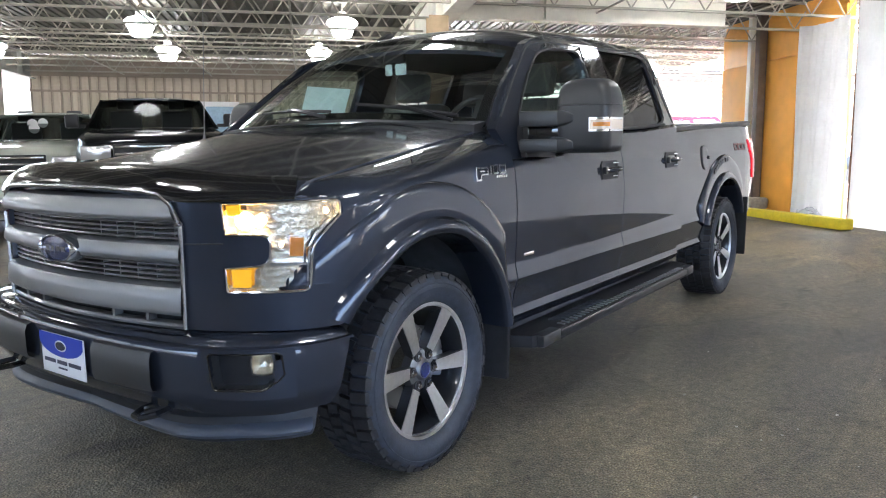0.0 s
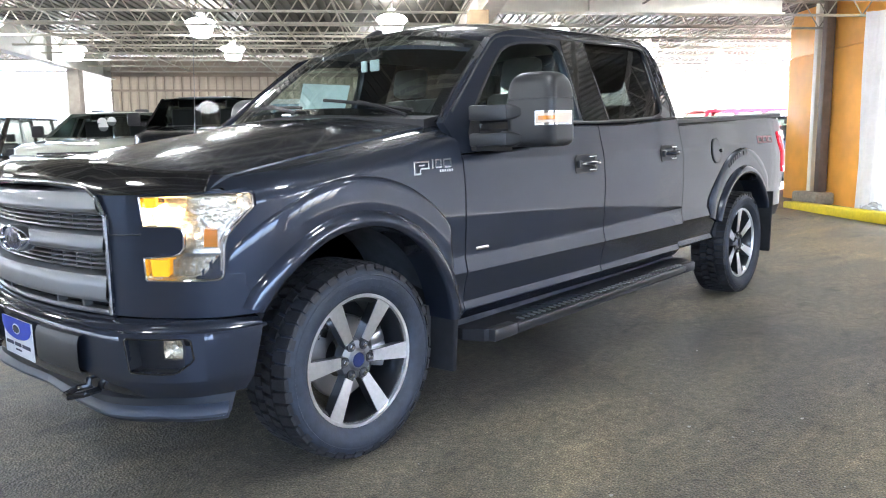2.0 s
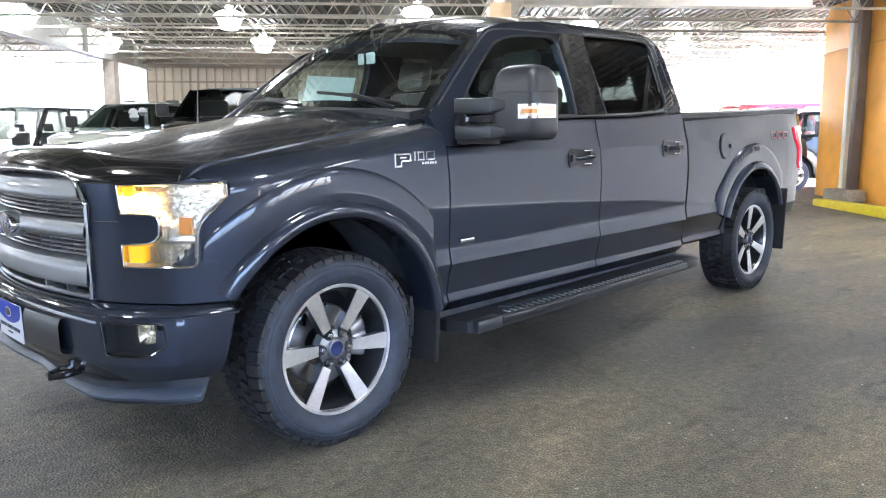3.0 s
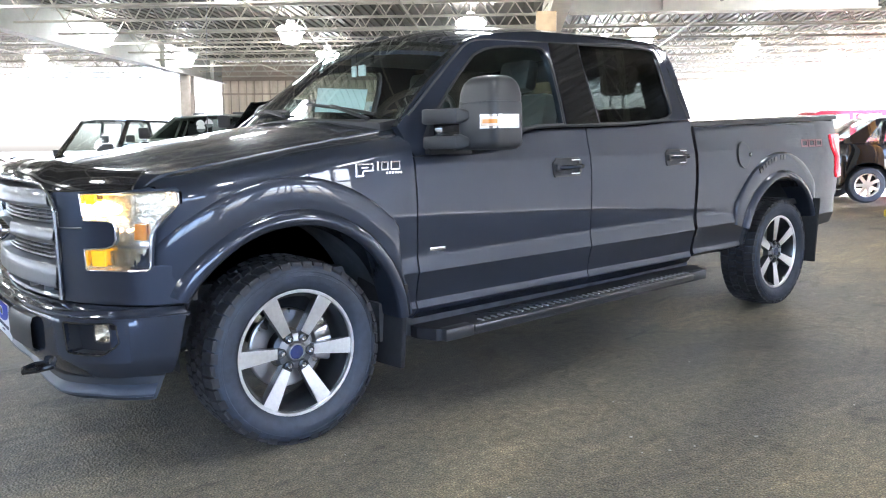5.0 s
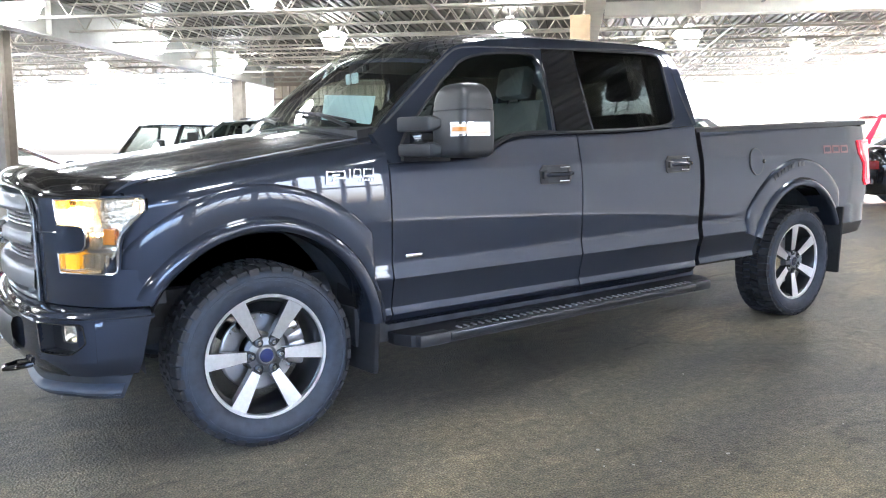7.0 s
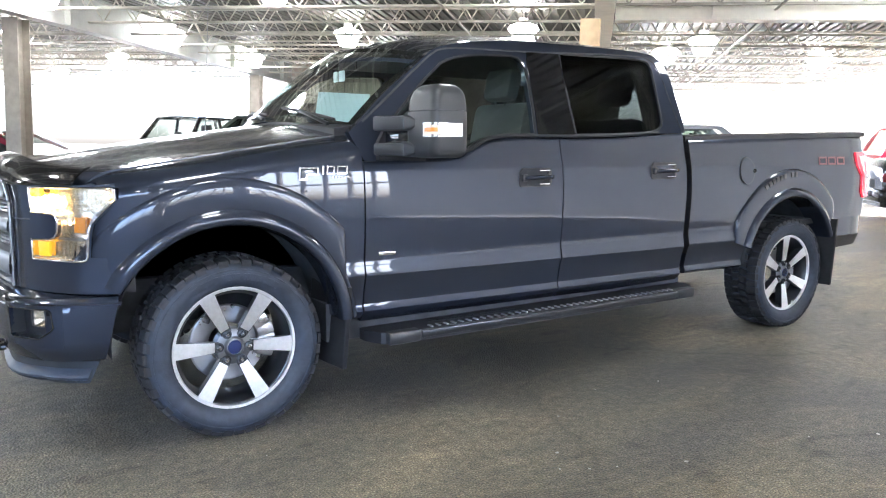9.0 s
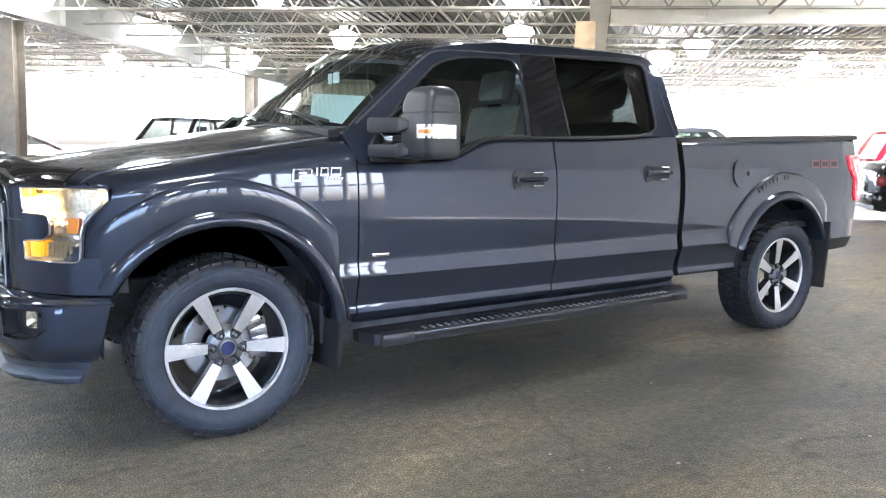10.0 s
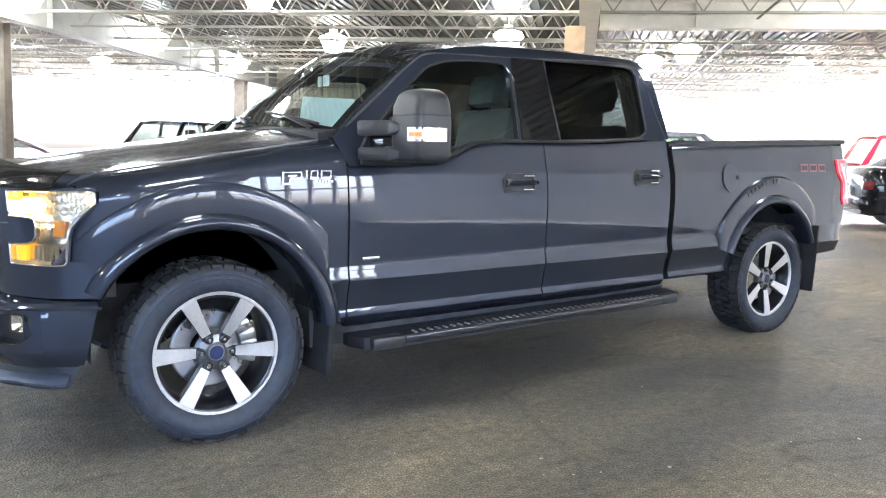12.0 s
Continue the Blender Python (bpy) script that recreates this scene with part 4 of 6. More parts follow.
box(bm, 2.83, 2.90, 0.07, 2 * YC - 0.07, 0.5, 1.30)
part("gap_seal", bm, DARK, truck)


# black plate over the bed's front edge, painting in the deep gap's shade
def gap_strip(s):
    bm = B()
    grid(bm, lambda u, v: (2.9015, side_y(2.904, 0.60 + 0.72 * v) - 0.004 + 0.09 * u, 0.60 + 0.72 * v), 2, 24)
    skirt(bm, (0.002, 0, 0))
    flip(bm, s)
    part("gap_strip", bm, BLACK, truck, "black plate standing in for the shade between cab and bed")


both(gap_strip)

# rear bumper and lamps
bm = B()
RB = Curve2([(4.48, -0.005), (4.80, 0.0), (4.965, 0.03), (5.035, 0.16), (5.045, YC)])
def rb_f(u, v):
    x, y = RB.at(u)
    return (x, y, 0.62 + 0.15 * v)
grid(bm, rb_f, 30, 6)
skirt(bm, (0, 0.04, 0))
g = bmesh.ops.duplicate(bm, geom=bm.verts[:] + bm.edges[:] + bm.faces[:])
for v in g["geom"]:
    if isinstance(v, bmesh.types.BMVert):
        v.co.y = 2 * YC - v.co.y
part("rear_bumper", bm, PAINT, truck)
bm = B()
def rb_low(u, v):
    x, y = RB.at(u)
    return (x - 0.06 * (1 - v) * u, y + 0.02 * (1 - v), 0.62 - 0.10 * (1 - v) + 0.06 * (1 - v) * u)
grid(bm, lambda u, v: rb_low(u, v), 30, 4)
g = bmesh.ops.duplicate(bm, geom=bm.verts[:] + bm.edges[:] + bm.faces[:])
for v in g["geom"]:
    if isinstance(v, bmesh.types.BMVert):
        v.co.y = 2 * YC - v.co.y
bmesh.ops.remove_doubles(bm, verts=bm.verts, dist=1e-4)
part("bumper_underside", bm, BLACK, truck, "black lower bumper moulding")


def tail_light(s):
    bm = B()
    plate(bm, [(4.79, 1.245), (4.975, 1.25), (4.98, 0.91), (4.905, 0.90), (4.868, 0.95), (4.87, 1.07), (4.79, 1.15)], (), 0.05,
          warp=lambda x, y, z: (x, side_y(x, z) - 0.012 + y, z))
    flip(bm, s)
    tl = part("tail_light", bm, REDLENS, truck, "red tail light lens")
    bm = B()
    plate(bm, [(4.84, 1.218), (4.955, 1.222), (4.955, 1.185), (4.89, 1.18), (4.90, 1.12), (4.935, 1.06), (4.935, 0.945), (4.905, 0.945), (4.902, 1.06), (4.862, 1.12), (4.84, 1.17)], (), 0.01,
          warp=lambda x, y, z: (x, side_y(x, z) - 0.017 + y, z))
    flip(bm, s)
    p = part("reversing_lens", bm, WHITELENS, tl, "clear centre of the lamp")


both(tail_light)


def fuel_door(s):
    if s < 0:
        return
    bm = B()
    n = 32
    ring = [(3.455 + 0.072 * math.cos(2 * math.pi * i / n), 1.12 + 0.085 * math.sin(2 * math.pi * i / n)) for i in range(n)]
    plate(bm, ring, (), 0.01, warp=lambda x, y, z: (x, side_y(x, z) - 0.0085 + y, z))
    part("fuel_door", bm, PAINT, truck)
    bm = B()
    out = [(3.455 + 0.0765 * math.cos(2 * math.pi * i / n), 1.12 + 0.0895 * math.sin(2 * math.pi * i / n)) for i in range(n)]
    plate(bm, out, [ring], 0.006, warp=lambda x, y, z: (x, side_y(x, z) - 0.0085 + y, z))
    part("fuel_door_gap", bm, DARK, truck)
    bm = B()
    bmesh.ops.create_uvsphere(bm, u_segments=14, v_segments=8, radius=0.014)
    for v in bm.verts:
        v.co = Vector((3.522 + v.co.x, side_y(3.522, 1.12) - 0.013 + v.co.y * 0.6, 1.12 + v.co.z))
    part("fuel_door_latch", bm, GLOSSBLACK, truck, "small dark latch")


both(fuel_door)


# wheels
def make_wheel():
    w = new("wheel")
    bm = B()
    lathe(bm, [(0.262, 0.205), (0.30, 0.235), (0.34, 0.24), (0.370, 0.225), (0.379, 0.19), (0.380, 0.10), (0.379, 0.0), (0.378, -0.020), (0.372, -0.034), (0.356, -0.046), (0.325, -0.050), (0.295, -0.042), (0.274, -0.026), (0.268, -0.012), (0.262, 0.0)], 80)
    tyre = part("tyre", bm, RUBBER, w, "black all-terrain tyre")
    bm = B()
    rnd = random.Random(3)
    N = 48
    for i in range(N):
        a = 2 * math.pi * i / N
        for y0, y1, da, r1, tw in ((-0.036, 0.028, 0.0, 0.398, 0.25), (0.036, 0.085, 0.5, 0.399, -0.4), (0.093, 0.142, 0.2, 0.399, 0.4), (0.150, 0.205, 0.7, 0.398, -0.25)):
            m = Matrix.Rotation(-(a + da * 2 * math.pi / N), 4, "Y")
            h = 0.0505 * (0.70 if y0 > 0 and y1 < 0.15 else 0.78) / 2
            vs = box(bm, 0.374, r1, y0, y1, -h, h)
            for v in vs:
                if v.co.x < 0.38:
                    v.co.z *= 1.12
                elif y0 < 0 and v.co.y < 0:
                    v.co.x = 0.388
                v.co.z += tw * (v.co.y - (y0 + y1) / 2) * 0.35
                v.co = m @ v.co
        # the lug runs on over the shoulder
        m = Matrix.Rotation(-a, 4, "Y")
        vs = box(bm, 0.362 if i % 2 else 0.372, 0.3895, -0.0425, -0.028, -0.0200, 0.0200)
        for v in vs:
            if v.co.y < -0.04:
                v.co.y += 0.012 if v.co.x > 0.385 else 0.0
            v.co = m @ v.co
    part("tread", bm, TREAD, tyre, "blocky tread")
    # raised ring and lettering bars of the side wall
    bm = B()
    lathe(bm, [(0.352, -0.0450), (0.351, -0.0490), (0.347, -0.0500), (0.345, -0.0475)], 80)
    for i in range(26):
        a0 = radians(55 + i * 2.7)
        if i % 6 == 5:
            continue
        lathe(bm, [(0.333, -0.0485), (0.332, -0.0520), (0.305, -0.0490), (0.304, -0.043)], 3, "y", (0, 0, 0), a0, a0 + radians(1.9))
    part("raised_lettering", bm, RUBBER, tyre)
    bm = B()
    lathe(bm, [(0.262, 0.20), (0.245, 0.19), (0.238, 0.12), (0.236, 0.02), (0.250, -0.008), (0.262, -0.014), (0.271, -0.020), (0.273, -0.016), (0.268, -0.008), (0.262, 0.002)], 72)
    rim = part("rim", bm, GREYMETAL, w, "dark grey rim barrel")
    bm = B()
    lathe(bm, [(0.254, -0.010), (0.258, -0.0215), (0.270, -0.0225), (0.2715, -0.018)], 72)
    part("rim_lip", bm, SILVER, rim, "machined bright lip")
    for k in range(6):
        a = radians(60 * k - 3)
        m = Matrix.Rotation(-a, 4, "Y")
        bm = B()
        # dark body of the spoke
        st = [(0.060, 0.026, 0.012, 0.055), (0.11, 0.0245, 0.004, 0.055), (0.18, 0.0305, -0.004, 0.05), (0.25, 0.038, -0.012, 0.04)]
        rows = []
        for r, h, yf, yb in st:
            rows.append([bm.verts.new(m @ Vector(p)) for p in ((r, yf, -h), (r, yf, h), (r, yb, h * 0.75), (r, yb, -h * 0.75))])
        for p, q in zip(rows, rows[1:]):
            for j in range(4):
                bm.faces.new((p[j], p[(j + 1) % 4], q[(j + 1) % 4], q[j]))
        bm.faces.new(rows[0]); bm.faces.new(list(reversed(rows[-1])))
        sp = part("spoke", bm, GREYMETAL, rim, "", False)
        bm = B()
        st = [(0.086, 0.0205, 0.0025), (0.11, 0.0225, -0.0005), (0.18, 0.0285, -0.0085), (0.256, 0.0355, -0.0165)]
        rows = [[bm.verts.new(m @ Vector((r, yf, -h))), bm.verts.new(m @ Vector((r, yf, h))), bm.verts.new(m @ Vector((r, yf + 0.006, h + 0.001))), bm.verts.new(m @ Vector((r, yf + 0.006, -h - 0.001)))] for r, h, yf in st]
        for p, q in zip(rows, rows[1:]):
            for j in range(4):
                bm.faces.new((p[j], p[(j + 1) % 4], q[(j + 1) % 4], q[j]))
        bm.faces.new(rows[0]); bm.faces.new(list(reversed(rows[-1])))
        part("spoke_face", bm, SILVER, rim, "machined bright spoke face", False)
        # nut in its dark pocket at the root of the spoke
        q = (0.0655 * math.cos(a), 0.0, 0.0655 * math.sin(a))
        bm = B()
        lathe(bm, [(0.001, 0.0055), (0.0155, 0.0055), (0.0165, 0.002), (0.0195, 0.001), (0.021, 0.004), (0.021, 0.02)], 20, "y", q)
        part("nut_pocket", bm, GREYMETAL, rim)
        bm = B()
        lathe(bm, [(0.001, -0.012), (0.0065, -0.0115), (0.0105, -0.007), (0.0118, -0.001), (0.0122, 0.02)], 6, "y", q)
        part("lug_nut", bm, CHROME, rim, "chrome lug nut", False)
    bm = B()
    lathe(bm, [(0.045, 0.003), (0.047, 0.005), (0.066, 0.008), (0.078, 0.013), (0.084, 0.05)], 36)
    part("hub", bm, HUBGREY, rim, "grey hub face")
    bm = B()
    lathe(bm, [(0.0305, -0.004), (0.033, -0.0065), (0.037, -0.006), (0.041, -0.001), (0.045, 0.005), (0.045, 0.01)], 36)
    part("cap_ring", bm, HUBGREY, rim)
    bm = B()
    lathe(bm, [(0.0005, -0.0060), (0.028, -0.0055), (0.031, -0.003)], 36)
    part("centre_cap", bm, BLUE, rim, "blue centre cap")
    bm = B()
    lathe(bm, [(0.09, 0.095), (0.165, 0.09), (0.172, 0.094), (0.172, 0.112), (0.165, 0.116), (0.09, 0.12)], 48)
    part("brake_disc", bm, STEEL, w, "bright brake disc")
    bm = B()
    for a in (-24, -8, 8, 24):
        m = Matrix.Rotation(-radians(a + 8), 4, "Y")
        box(bm, 0.125, 0.205, 0.055, 0.15, -0.028, 0.028, m, 0.01)
    part("brake_caliper", bm, STEEL, w, "bare metal brake caliper")
    return w


w0 = make_wheel()
w0.location = (0, 0, HUB)
w0.parent = truck
for x, s in ((WB, 1), (0, -1), (WB, -1)):
    c = copy_thing(w0, Matrix.Translation((x, 0 if s > 0 else 2 * YC, HUB)) @ Matrix.Rotation(0 if s > 0 else math.pi, 4, "Z") @ Matrix.Rotation(radians(23 if x else 0), 4, "Y"))
    c.parent = truck
# ---- the front ----
def ribbon(curve, s0, s1, prof, n=28, mirror=True):
    """A band along the front line: prof is a row of (how far out, height)."""
    bm = B()
    def f(u, v):
        k = v * (len(prof) - 1)
        i = min(int(k + 1e-9), len(prof) - 2)
        t = k - i
        o = prof[i][0] + (prof[i + 1][0] - prof[i][0]) * t
        z = prof[i][1] + (prof[i + 1][1] - prof[i][1]) * t
        x, y = curve.at(s0 + (s1 - s0) * u, o)
        return (x, y, z)
    grid(bm, f, n, len(prof) - 1)
    if mirror:
        g = bmesh.ops.duplicate(bm, geom=bm.verts[:] + bm.edges[:] + bm.faces[:])
        for v in g["geom"]:
            if isinstance(v, bmesh.types.BMVert):
                v.co.y = 2 * YC - v.co.y
        bmesh.ops.remove_doubles(bm, verts=bm.verts, dist=1e-4)
    return bm


def s_at(curve, y):
    """Where along the front line it comes to that y."""
    lo, hi = 0.0, 1.0
    for _ in range(40):
        m = (lo + hi) / 2
        if curve.at(m)[1] > y:
            lo = m
        else:
            hi = m
    return lo


def s_x(curve, x):
    """Where along the front line it comes to that x."""
    lo, hi = 0.0, 1.0
    for _ in range(40):
        m = (lo + hi) / 2
        if curve.at(m)[0] < x:
            lo = m
        else:
            hi = m
    return lo


def wrap(curve, outer, holes=(), depth=0.01, off=0.0, step=0.02):
    """A plate bent round a front line: outlines in (place along the line, height)."""
    bm = B()
    L = curve.L
    plate(bm, [(s * L, z) for s, z in outer], [[(s * L, z) for s, z in h] for h in holes], depth)
    lo, hi = min(s for s, z in outer) * L, max(s for s, z in outer) * L
    k = math.floor(lo / step) + 1
    while k * step < hi:
        bmesh.ops.bisect_plane(bm, geom=bm.verts[:] + bm.edges[:] + bm.faces[:], plane_co=(k * step, 0, 0), plane_no=(1, 0, 0))
        k += 1
    for v in bm.verts:
        x, y = curve.at(min(max(v.co.x / L, 0), 1), off - v.co.y)
        v.co = Vector((x, y, v.co.z))
    return bm


def trace(curve, loop, off, n=5, closed=True):
    """Points along an outline on the front, n to each side of it."""
    pts = []
    for (s0, z0), (s1, z1) in zip(loop, loop[1:] + loop[:1] if closed else loop[1:]):
        for k in range(n):
            s, z = s0 + (s1 - s0) * k / n, z0 + (z1 - z0) * k / n
            pts.append((*curve.at(s, off), z))
    pts.append(pts[0] if closed else (*curve.at(loop[-1][0], off), loop[-1][1]))
    return pts


def wall(curve, loop, off0, off1):
    """The side walls of a recess along an outline."""
    a, b = trace(curve, loop, off0), trace(curve, loop, off1)
    bm = B()
    grid(bm, lambda u, v: (a if v < 0.5 else b)[round(u * (len(a) - 1))], len(a) - 1, 1)
    return bm


def PY(y, z):
    return (s_at(FRONT, y), z)


def PX(x, z):
    return (s_x(FRONT, x), z)


# smoked stone guard standing along the hood's front edge
GUARD_LOW = [(0.0, 1.152), (0.30, 1.147), (0.52, 1.132), (0.60, 1.110), (0.66, 1.102), (0.80, 1.103), (1.0, 1.108)]
GUARD_TOP = [(0.0, 1.222), (0.30, 1.220), (0.52, 1.212), (0.62, 1.202), (0.75, 1.188), (0.86, 1.178), (1.0, 1.170)]
SGUARD = s_x(FRONT, -0.595)
bm = B()
def guard_f(u, v):
    t = (u - 0.5) * 2
    s = abs(t) * SGUARD
    x, y = FRONT.at(s, 0.020 - 0.115 * v ** 1.4 * (1 - 0.3 * abs(t)))
    d = abs(y - YC) / 0.9
    z = spline(GUARD_LOW, d) + (spline(GUARD_TOP, d) - spline(GUARD_LOW, d)) * (1 - (1 - v) ** 1.5)
    return (x + 0.03 * v * max(0, abs(t) - 0.9) / 0.1, y if t > 0 else 2 * YC - y, z)
grid(bm, guard_f, 80, 10)
skirt(bm, (0.004, 0, -0.006))
part("stone_guard", bm, GLOSSBLACK, truck, "smoked plastic stone guard on the hood edge")

# dark core behind grille and lamps
bm = ribbon(FRONT, 0, 0.90, [(-0.09, 0.66), (-0.09, 1.10), (-0.16, 1.13)], 30)
part("front_core", bm, DARK, truck)

# body-coloured cheek round the lamp, from the grille to the seam before the wheel arch
LAMP = [PY(0.238, 1.090), PX(-0.60, 1.093), PX(-0.47, 1.093), PX(-0.459, 1.086), PX(-0.457, 1.045), PX(-0.515, 0.985), PX(-0.541, 0.952), PX(-0.551, 0.915), PX(-0.558, 0.822), PX(-0.563, 0.809), PX(-0.575, 0.802), PY(0.228, 0.802), PY(0.233, 0.806),
        PY(0.236, 0.880), PX(-0.674, 0.888), PX(-0.660, 0.897), PX(-0.652, 0.915), PX(-0.650, 0.962), PX(-0.655, 0.980), PX(-0.668, 0.988), PY(0.230, 0.990)]
CHEEK = [PY(0.374, 0.672), PY(0.368, 1.018), PY(0.404, 1.088), PY(0.448, 1.116), PY(0.30, 1.112), PX(-0.60, 1.104), PX(-0.455, 1.102), PX(-0.449, 1.04), PX(-0.506, 0.980), PX(-0.532, 0.950), PX(-0.542, 0.912), PX(-0.549, 0.818), PX(-0.46, 0.816), PX(-0.46, 0.672)]
for s in (1, -1):
    bm = wrap(FRONT, CHEEK, [LAMP], 0.02, 0.004)
    flip(bm, s)
    part("grille_cheek", bm, PAINT, truck)
    bm = B()
    tube(bm, trace(FRONT, [PY(0.366, 0.957), PY(0.24, 0.961)], 0.0045, 12, False), 0.003, 6)
    flip(bm, s)
    part("cheek_seam", bm, GREYMETAL, truck)

# grille: bright surround, three broad bars, fine slats
SUR = shader("satin_surround", (0.50, 0.51, 0.53), 0.25, 1.0, grain=0.05, scale=40)


def grille_s(z):
    """Where the grille ends at that height: its upper corners are cut off."""
    return s_at(FRONT, lerp_table([(0.67, 0.380), (1.018, 0.374), (1.088, 0.410), (1.116, 0.452), (1.14, 0.50)], z))


def bar(prof, s_end=None, n=30):
    """A band across the whole grille, ended by the grille's own outline or a given place."""
    bm = B()
    def f(u, v):
        o, z = prof[round(v * (len(prof) - 1))]
        e = min(s_end, grille_s(z)) if s_end else grille_s(z)
        t = (u - 0.5) * 2
        x, y = FRONT.at(abs(t) * e, o)
        return (x, y if t > 0 else 2 * YC - y, z)
    grid(bm, f, 2 * n, len(prof) - 1)
    return bm


RIM = [PY(YC, 1.140), PY(0.70, 1.138), PY(0.52, 1.130), PY(0.452, 1.120), PY(0.408, 1.090), PY(0.371, 1.018), PY(0.377, 0.675)]
for s in (1, -1):
    bm = B()
    tube(bm, trace(FRONT, RIM, 0.014, 8, False), 0.0085, 8)
    flip(bm, s)
    part("grille_trim", bm, SUR, truck, "bright trim round the grille")
for z0, z1 in ((1.030, 1.112), (0.893, 0.962), (0.716, 0.820)):
    lean = 0.016 if z0 > 1 else 0.006
    part("grille_bar", bar([(-0.05, z0 - 0.002), (0.008, z0), (0.024, z0 + 0.005), (0.030, z0 + 0.013), (0.031, z0 + 0.022), (0.031 - lean * 0.5, (z0 + z1) / 2 + 0.006), (0.031 - lean, z1 - 0.018), (0.024 - lean, z1 - 0.008), (0.008 - lean, z1 - 0.002), (-0.05, z1)]), GRILLE, truck, "broad satin grey grille bar")
for z0, z1 in ((0.964, 1.032), (0.822, 0.892)):
    n = 4
    for k in range(n):
        z = z0 + (z1 - z0) * (k + 0.5) / n
        part("grille_slat", bar([(-0.05, z - 0.004), (-0.016, z - 0.004), (-0.013, z), (-0.016, z + 0.004), (-0.05, z + 0.004)]), SLAT, truck)
    for y in (0.43, 0.52, 0.61, 0.70, 0.79, 1.14, 1.23, 1.32, 1.41, 1.50):
        x, yy = FRONT.at(s_at(FRONT, y if y < YC else 2 * YC - y), -0.022)
        bm = B()
        box(bm, x, x + 0.03, y - 0.003, y + 0.003, z0, z1)
        part("grille_upright", bm, GRILLE, truck)
part("grille_bottom_trim", bar([(-0.05, 0.668), (0.004, 0.670), (0.010, 0.680), (0.004, 0.688), (-0.03, 0.690)]), GRILLE, truck)
for y in (0.55, 0.72, 1.21, 1.38):
    x, yy = FRONT.at(s_at(FRONT, y if y < YC else 2 * YC - y), 0.0)
    bm = B()
    box(bm, x - 0.002, x + 0.03, y - 0.008, y + 0.008, 0.686, 0.718)
    part("grille_clip", bm, GRILLE, truck)
# oval badge: blue field in a chrome ring
bx = FRONT.at(0)[0] - 0.036
bm = B()
lathe(bm, [(0.0005, -0.016), (0.8, -0.012), (0.9, -0.004)], 40, "x")
for v in bm.verts:
    v.co = Vector((bx + v.co.x, YC + v.co.y * 0.120, 0.917 + v.co.z * 0.052))
part("badge_field", bm, BLUE, truck, "blue oval badge field")
bm = B()
lathe(bm, [(0.86, -0.004), (0.90, -0.020), (0.98, -0.018), (1.03, 0.0), (1.02, 0.035)], 40, "x")
for v in bm.verts:
    v.co = Vector((bx + v.co.x, YC + v.co.y * 0.120, 0.917 + v.co.z * 0.052))
part("badge_ring", bm, CHROME, truck, "chrome badge ring")
bm = B()
for i, y in enumerate((-0.055, -0.02, 0.015, 0.05)):
    box(bm, bx - 0.0165, bx - 0.013, YC + y - 0.012, YC + y + 0.012, 0.907, 0.927)
part("badge_mark", bm, CHROME, truck)


